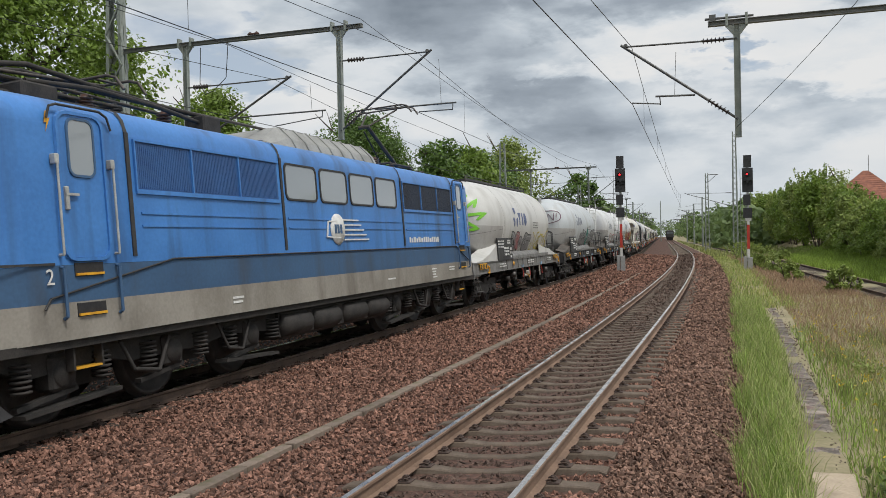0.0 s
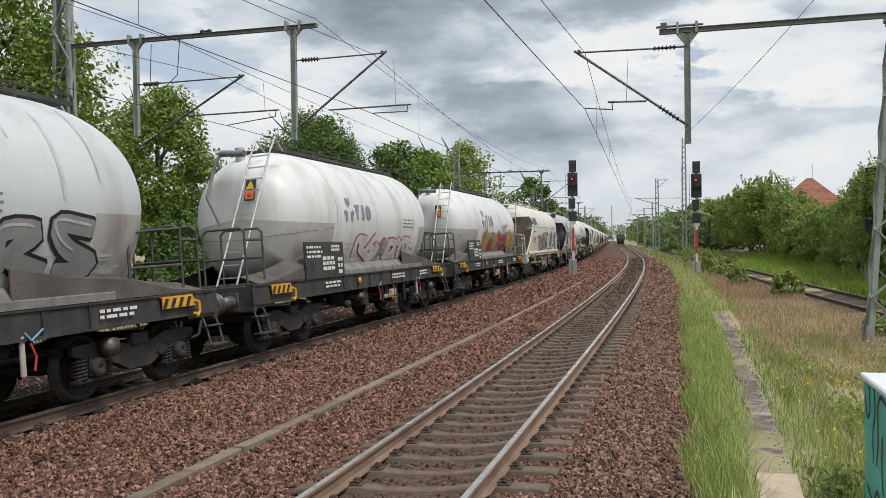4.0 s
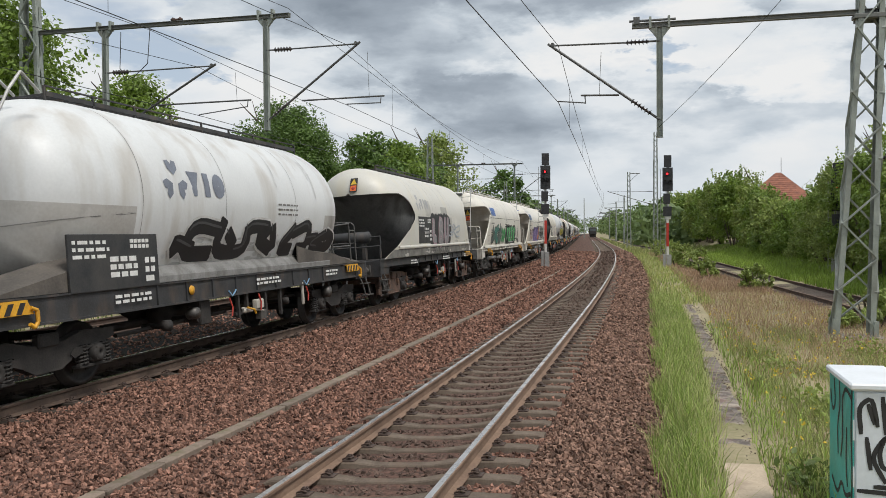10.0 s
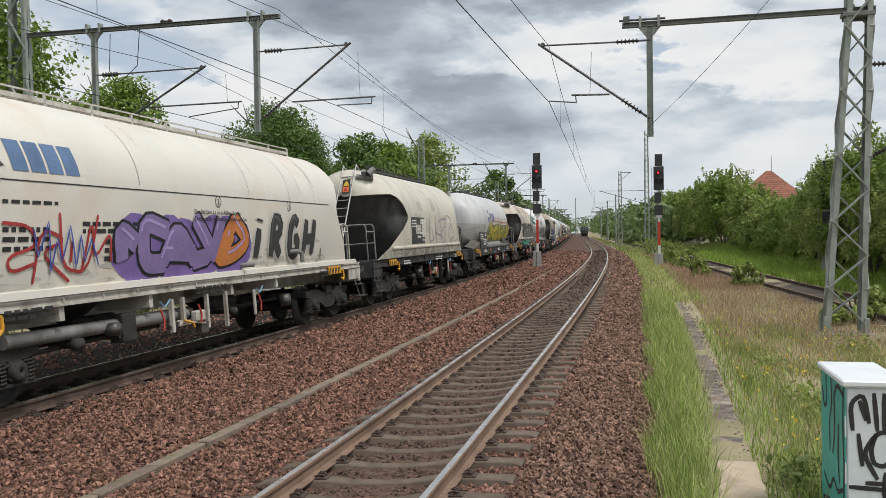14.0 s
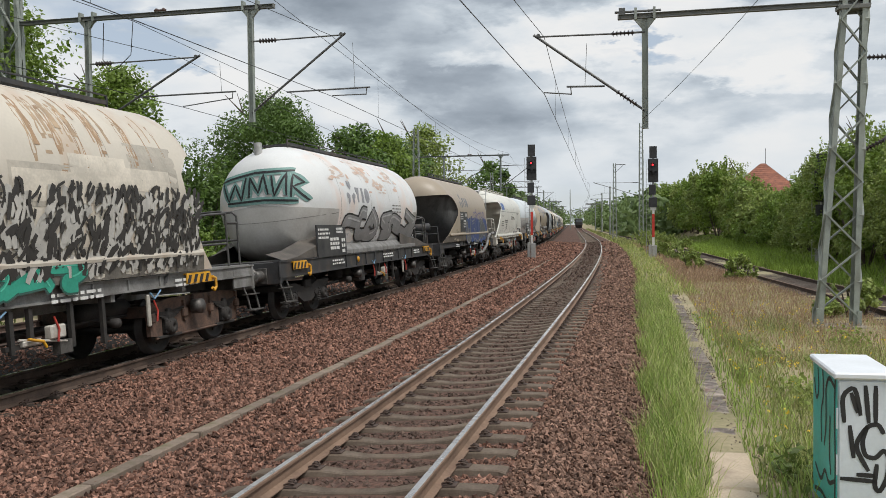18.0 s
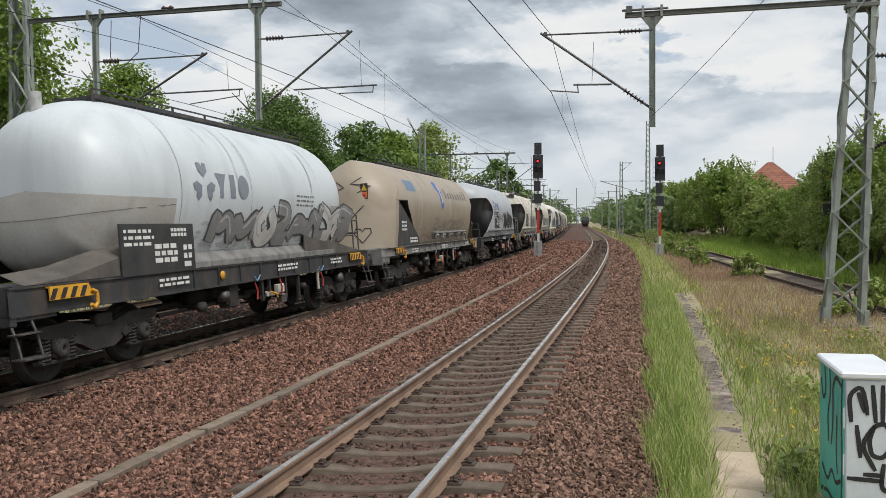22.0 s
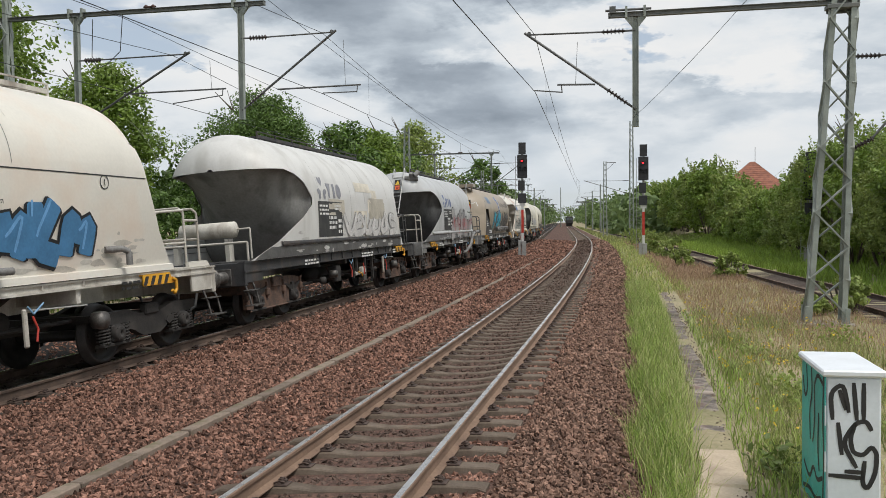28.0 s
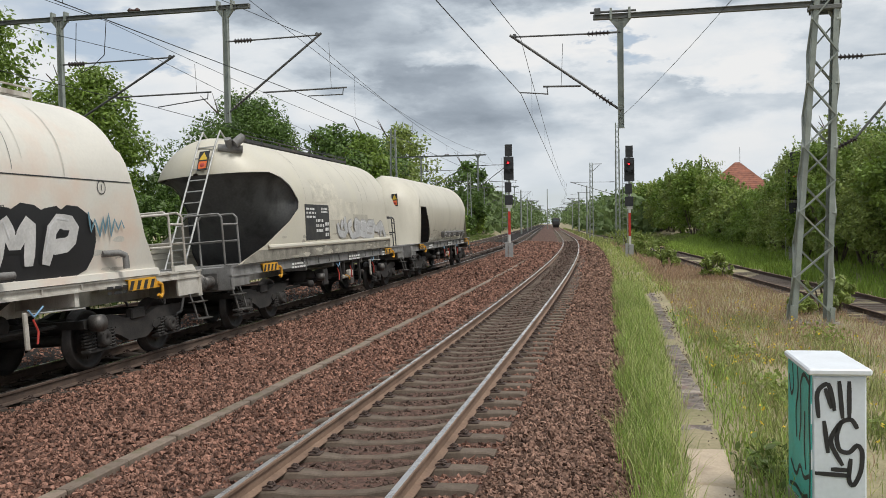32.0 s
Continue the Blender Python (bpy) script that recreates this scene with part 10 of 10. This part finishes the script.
def build_trees():
    for s, o, h, w, lf, k in ((24.5, -21, 13.5, 8.4, LEAF_MID, 1), (36, -21, 9.9, 5.8, LEAF_MID, 3), (55, -21.5, 11.2, 9.0, LEAF_DARK, 4), (19, -23, 13, 8, LEAF_MID, 12), (12, -22, 12, 8, LEAF_MID, 13)):
        tree(at(s, o, 0.1), h, w, lf, "broad leafy green tree behind the tracks", k, size=0.105, clumps=80 if k == 3 else 200, per=230)
    for s, o, h, w, lf, k in ((74, -21, 11.5, 8, LEAF_DARK, 5), (84, -21, 12.0, 8, LEAF_MID, 6), (96, -22, 13.5, 9, LEAF_DARK, 7), (108, -21, 15.3, 10, LEAF_LIGHT, 8), (122, -24, 13, 9, LEAF_MID, 9)):
        tree(at(s, o, 0.1), h, w, lf, "leafy tree in the row beyond the tracks", k, size=0.22, clumps=90, per=85, low=0.1)
    tree(at(166, -18, 0.0), 15.5, 9.5, LEAF_DARK, "single dark rounded tree by the line", 10, size=0.4, clumps=70, per=45, low=0.12)
    tree(at(31, -22, 0.1), 10.4, 4.0, LEAF_LIGHT, "thin pale tree in fresh leaf", 11, size=0.09, clumps=60, per=26, low=0.3)
    rng = random.Random(9)
    s = 4.0
    while s < 190:
        h = rng.uniform(3.2, 5.2)
        if s < 62:
            bush(at(s + 1.0, -15.0 + rng.uniform(-0.5, 0.5), -0.25), rng.uniform(1.5, 2.6), rng.uniform(2.8, 3.8), rng.choice([LEAF_DARK, LEAF_MID]), "low scrub close behind the far track", int(s * 10) + 6, size=0.10, per=70, clumps=30)
        bush(at(s, -17.6 + rng.uniform(-1.2, 0.8), 0.1), h, rng.uniform(3.5, 5), rng.choice([LEAF_DARK, LEAF_MID]), "dense green bush behind the far track", int(s * 10), size=0.13 if s < 60 else 0.26, per=85 if s < 60 else 36)
        s += 3.4 if s < 60 else 5.5
    # bank on the right
    heights = lambda q: float(np.interp(q, [20, 40, 46, 53, 59, 66, 78, 90, 102, 122, 150], [5.6, 5.9, 6.2, 6.2, 5.0, 4.3, 4.4, 6.6, 8.6, 7.8, 8.0]))
    s = 22.0
    while s < 165:
        top = heights(s) - 0.6
        o = 14.0 + rng.uniform(-0.6, 0.9)
        bush(at(s, o, 0.9), top - 0.4, rng.uniform(4.0, 5.2), rng.choice([LEAF_MID, LEAF_MID, LEAF_LIGHT]), "fresh green bush on the bank", int(s * 7) + 3, size=0.08 if s < 70 else 0.17, per=270 if s < 70 else 100, clumps=52)
        if s < 90:
            bush(at(s + 1.2, o - 0.9, 0.4), rng.uniform(2.0, 3.2), rng.uniform(2.6, 3.6), rng.choice([LEAF_MID, LEAF_LIGHT]), "low green bush at the foot of the bank", int(s * 7) + 4, size=0.075, per=150)
        if s < 58:
            bush(at(s + 0.6, o + 4.0, 1.4), top * rng.uniform(0.9, 1.12), 5.0, rng.choice([LEAF_DARK, LEAF_MID]), "tall bush at the back of the bank", int(s * 7) + 5, size=0.10, per=140)
        s += 3.0 if s < 70 else 4.5
    tree(at(98, 15.5, 1.0), 8.2, 4.6, LEAF_LIGHT, "sparse slender tree over the bushes", 31, size=0.14, clumps=70, per=22, low=0.3)
    tree(at(56, 16.5, 1.2), 7.6, 4.2, LEAF_LIGHT, "young tree with pale leaves on the bank", 32, size=0.15, clumps=34, per=34, low=0.2)
    tree(at(45, 19.5, 1.5), 9.0, 6.5, LEAF_MID, "broad tree behind the bank", 33, size=0.2, clumps=60, per=50, low=0.1)
    # shrubs in the meadow
    for s, o, h, w in ((37.9, 6.86, 0.95, 1.5), (57.6, 6.0, 1.2, 1.8), (47.0, 5.6, 0.9, 1.3), (61.0, 5.0, 1.0, 1.6), (24.4, 8.1, 0.95, 1.3), (23.9, 7.3, 0.5, 0.7), (66, 5.6, 1.4, 2.4), (74, 5.2, 1.6, 2.6), (84, 5.0, 1.6, 3.0)):
        b = bush(at(s, o, -0.28), h, w, LEAF_LIGHT, "small leafy shrub in the dry grass", int(s * 31), size=0.085 if s > 17 else 0.05, per=40 if s > 17 else 16, clumps=22 if s > 17 else 12)
        b["group"] = "shrubs in the meadow"


def far_woods():
    """Woods towards the horizon on both sides of the line."""
    rng = np.random.default_rng(77)
    C, R = [], []
    for s0, s1, o0, o1, h0, h1, n in ((180, 420, -34, -15, 6, 12, 300), (130, 330, 9.5, 26, 3, 8, 330), (170, 480, 14, 60, 6, 13, 320), (380, 700, -60, -10, 8, 15, 260), (400, 760, 8, 70, 8, 15, 260), (760, 1050, -220, 160, 10, 17, 420), (150, 420, -120, -34, 8, 15, 260), (60, 300, 30, 160, 6, 12, 260)):
        S, O = rng.uniform(s0, s1, n), rng.uniform(o0, o1, n)
        X, Y = at_many(S, O)
        H = rng.uniform(h0, h1, n)
        for k in range(3):
            C.append(np.stack([X + rng.normal(0, 1.5, n), Y + rng.normal(0, 1.5, n), H * (0.25 + 0.3 * k)], 1))
            R.append(np.full(n, 1.9) + H * 0.09)
    V, F = leaves(rng, np.concatenate(C), np.concatenate(R), 20, 0.8)
    tagged(raw("far_woods", V, F, LEAF_FAR), "belt of far green woods along the line", "woods", kind="stuff")


def blades(name, rng, S, O, h, w, lean, mt, label, catg="grass", z=None):
    n = S.size
    X, Y = at_many(S, O)
    Z = ground_z(O, S) if z is None else z
    a = rng.uniform(0, 2 * math.pi, n)
    dx, dy = np.cos(a), np.sin(a)
    H = h * rng.uniform(0.5, 1.25, n)
    L = H * lean * rng.uniform(0.2, 1.2, n)
    b = rng.uniform(0, 2 * math.pi, n)
    lx, ly = np.cos(b) * L, np.sin(b) * L
    W = w * rng.uniform(0.7, 1.4, n)
    base = np.stack([X, Y, Z - 0.03], 1)
    side = np.stack([dx * W, dy * W, np.zeros(n)], 1)
    mid = base + np.stack([lx * 0.35, ly * 0.35, H * 0.6], 1)
    tip = base + np.stack([lx, ly, H], 1)
    V = np.stack([base - side, base + side, mid + side * 0.7, mid - side * 0.7, tip], 1).reshape(-1, 3)
    k = 5 * np.arange(n)
    F = [(i, i + 1, i + 2, i + 3) for i in k.tolist()] + [(i + 3, i + 2, i + 4) for i in k.tolist()]
    tagged(raw(name, V, F, mt), label, catg, kind="stuff")


def build_grass():
    rng = np.random.default_rng(21)
    lush = leaf_mat("grass_lush", (0.30, 0.42, 0.07), (0.19, 0.29, 0.045), 0.35)
    green = leaf_mat("grass_green", (0.38, 0.49, 0.12), (0.19, 0.28, 0.06), 0.5)
    dry = leaf_mat("grass_dry", (0.46, 0.31, 0.21), (0.30, 0.20, 0.13), 0.35)
    weeds = leaf_mat("weeds_dark_green", (0.16, 0.22, 0.05), (0.08, 0.12, 0.03), 0.4)
    straw = leaf_mat("grass_straw", (0.55, 0.55, 0.25), (0.36, 0.40, 0.14), 0.4)
    clump = leaf_mat("grass_clump", (0.40, 0.42, 0.16), (0.21, 0.25, 0.08), 0.5)
    olive = leaf_mat("grass_olive", (0.56, 0.54, 0.21), (0.34, 0.36, 0.12), 0.4)

    def spots(n, s0, s1, o0, o1, p=1.6):
        """More of them near than far, in tufts."""
        S = s0 + (s1 - s0) * rng.uniform(0, 1, n) ** p
        O = rng.uniform(o0, o1, n)
        return S + rng.normal(0, 0.03, n), O
    S, O = spots(17000, 4.0, 34, 2.5, 3.5)
    edge = np.interp(S, [5, 8.5, 13, 20, 30], [3.05, 3.09, 3.28, 3.44, 3.55])
    k = (O < edge + rng.normal(0, 0.05, S.size)) & (O > 2.62 + 0.14 * np.sin(S * 1.7) + rng.normal(0, 0.06, S.size))
    blades("verge_grass", rng, S[k], O[k], 0.31, 0.0052, 0.6, green, "tall fresh green grass between ballast and edge slabs")
    S, O = spots(5500, 4.5, 34, 2.4, 3.5)
    edge = np.interp(S, [5, 8.5, 13, 20, 30], [3.12, 3.18, 3.38, 3.54, 3.66])
    k = (O < edge + rng.normal(0, 0.06, S.size)) & (O > 2.6 + 0.14 * np.sin(S * 1.7) + rng.normal(0, 0.09, S.size))
    blades("verge_grass", rng, S[k], O[k], 0.42, 0.004, 0.75, straw, "pale seeding stalks among the verge grass")
    S, O = spots(9000, 30, 120, 2.65, 4.6, 1.2)
    k = rng.random(S.size) < 0.45
    blades("verge_grass", rng, S[k], O[k], 0.3, 0.010, 0.6, green, "fresh green grass along the ballast far ahead")
    blades("verge_grass", rng, S[~k], O[~k], 0.28, 0.010, 0.7, olive, "olive grass along the ballast far ahead")
    S, O = spots(14000, 95, 330, 2.75, 13.0, 1.4)
    k = np.abs(O - np.array([siding_off(s) for s in S])) > 1.4
    blades("verge_grass", rng, S[k], O[k], 0.5, 0.045, 0.6, clump, "far grass beside the line")
    beside = lambda S: np.interp(S, [5, 8.5, 13, 20, 30], [3.60, 3.62, 3.73, 3.90, 3.98])
    bare = lambda S, O: np.sin(S * 1.3 + O * 2.1) + np.sin(O * 3.1 - S * 0.7) + 0.6 * np.sin(S * 3.1 + 1.0)
    # fresh short grass close to the slabs and round the cabinet, thin over sandy spots
    S, O = spots(20000, 5.5, 21, 3.55, 9.2, 1.3)
    near = np.interp(O - beside(S), [0, 0.6, 1.3, 3.5], [0.8, 0.55, 0.30, 0.20])
    k = (O > beside(S)) & (rng.random(S.size) < near * np.clip(1.0 - 0.75 * bare(S, O), 0.06, 1))
    blades("meadow_grass", rng, S[k], O[k], 0.17, 0.0045, 0.9, clump, "short fresh meadow grass over sandy ground")
    k = (O > beside(S) + 0.3) & (rng.random(S.size) < 0.30 * np.clip(0.9 - 0.6 * bare(S + 1.1, O), 0.05, 1))
    blades("meadow_grass", rng, S[k], O[k], 0.13, 0.004, 1.0, olive, "thin olive meadow grass")
    # fine brown stalks, a haze over the ground further along
    S, O = spots(34000, 9.0, 42, 3.7, 8.6, 1.0)
    k = (O > beside(S) + 0.2) & (rng.random(S.size) < np.interp(S, [9, 15, 19, 24, 42], [0.10, 0.28, 0.9, 1.0, 1.0]) * np.clip(1.1 - 0.35 * bare(S * 0.6, O), 0.25, 1))
    k &= O < np.array([siding_off(q) for q in S]) - 1.3
    blades("meadow_grass", rng, S[k], O[k], 0.27, 0.0035, 0.7, dry, "fine brown stalks of dry meadow grass")
    k2 = k & (rng.random(S.size) < 0.35)
    blades("meadow_grass", rng, S[k2] + 0.05, O[k2], 0.17, 0.006, 0.7, olive, "olive grass among brown stalks")
    # low leafy weeds
    for cs, co, cr, n in ((12.2, 4.9, 0.28, 260), (9.3, 4.05, 0.22, 320), (13.4, 4.75, 0.25, 220), (15.5, 5.6, 0.3, 220), (18.6, 6.6, 0.35, 220), (11.0, 5.6, 0.2, 160), (16.8, 4.7, 0.25, 180)):
        at_w = at(cs, co, 0)
        P = np.stack([at_w.x + rng.normal(0, cr * 0.6, n), at_w.y + rng.normal(0, cr, n), -0.27 + np.abs(rng.normal(0, cr * 0.45, n))], 1)
        V, F = leaves(rng, P, np.full(n, 0.02), 1, 0.045)
        tagged(raw("weeds", V, F, LEAF_LIGHT if co > 4.4 else weeds), "low leafy weeds in the meadow", "weeds", kind="stuff")
    S, O = spots(2600, 5.5, 24, 3.55, 4.5)
    k = O > np.interp(S, [5, 8.5, 13, 20, 30], [3.58, 3.60, 3.70, 3.88, 3.95])
    blades("meadow_grass", rng, S[k], O[k], 0.27, 0.007, 0.55, green, "green grass tufts beside the edge slabs")
    # dense green clumps here and there
    for cs, co, cr, n in ((9.4, 4.15, 0.35, 420), (10.6, 4.3, 0.4, 420), (12.4, 4.6, 0.5, 420), (14.6, 4.35, 0.4, 350), (15.8, 5.2, 0.6, 380), (11.3, 5.3, 0.4, 600), (18.2, 4.6, 0.5, 600), (17.0, 6.4, 0.8, 800), (21.0, 5.6, 0.8, 700), (13.2, 6.0, 0.6, 600)):
        S, O = cs + rng.normal(0, cr * 1.3, n), co + rng.normal(0, cr * 0.5, n)
        k = O > np.interp(S, [5, 8.5, 13, 20, 30], [3.64, 3.66, 3.76, 3.92, 4.0])
        blades("meadow_grass", rng, S[k], O[k], 0.27, 0.006, 0.6, clump, "dense clump of fresh green grass")
    S, O = spots(16000, 36, 110, 4.2, 8.5, 1.1)
    k = np.abs(O - np.array([siding_off(s) for s in S])) > 1.3
    blades("meadow_grass", rng, S[k], O[k], 0.3, 0.014, 0.6, dry, "dry grass further out")
    S, O = spots(34000, 14, 110, 8.6, 14, 1.2)
    far_side = O > np.array([siding_off(s) for s in S])
    S, O = S[far_side], O[far_side]
    k = np.abs(O - np.array([siding_off(s) for s in S])) > 1.25
    blades("bank_grass", rng, S[k], O[k], 0.4, 0.02, 0.5, lush, "lush grass on the bank")
    S, O = spots(12000, 0, 170, -17, -13.0, 1.3)
    blades("verge_grass", rng, S, O, 0.5, 0.014, 0.5, weeds, "grass behind the far track")
    # yellow flowers
    n = 260
    S, O = spots(n, 9, 26, 3.9, 7.0, 1.0)
    X, Y = at_many(S, O)
    Z = ground_z(O, S) + rng.uniform(0.12, 0.3, n)
    V, F = leaves(rng, np.stack([X, Y, Z], 1), np.full(n, 0.05), 3, 0.022)
    tagged(raw("wild_flowers", V, F, mat("petal_yellow", (0.75, 0.55, 0.04), (0.6, 0.42, 0.03), rough=0.6, scale=5, fine=20)), "small yellow wild flowers in the meadow", "flowers", kind="stuff")


build_trees()
far_woods()
build_grass()
stones()


# ---- movement ----
def travelled(t):
    """Metres that the train has gone after t seconds; it gathers speed."""
    return 10.35 * t + 0.175 * t * t / 2


def train_pose(s, half):
    a, b = at(s - half, OFF_A, Z_A), at(s + half, OFF_A, Z_A)
    d = b - a
    return Matrix.Translation((a + b) / 2) @ Matrix.Rotation(math.atan2(d.y, d.x), 4, "Z") @ Matrix.Rotation(-CANT, 4, "X")


def spin(wheel, rest, radius, q, lo=-10, hi=46):
    """Turns a wheelset while it rolls through the view; still before and after."""
    rows, step = [(0.0, rest)], 2 / 30
    t = 0.0
    while t <= 32.0:
        if lo < q - travelled(t) < hi and t > rows[-1][0]:
            rows.append((t, rest @ Matrix.Rotation(-travelled(t) / radius, 4, "Y")))
        t = round((t + step) * 30) / 30
    if rows[-1][0] < 32.0:
        rows.append((32.0, rows[-1][1]))
    if len(rows) > 2:
        rows[0] = (0.0, rows[1][1])
    walk(wheel, rows)


def motions():
    times = [i * 1.0 for i in range(33)]
    for w, q, wheels in WAGONS:
        walk(w, [(t, train_pose(q - travelled(t), 5.5)) for t in times])
        for wheel, rest in wheels:
            spin(wheel, rest, 0.46, q)
    q = 25.8 - 0.6 - LB
    walk(LOCO, [(t, train_pose(q - travelled(t), 5.3)) for t in times])
    for wheel, rest in LOCO_WHEELS:
        spin(wheel, rest, 0.61, q, -25)


motions()
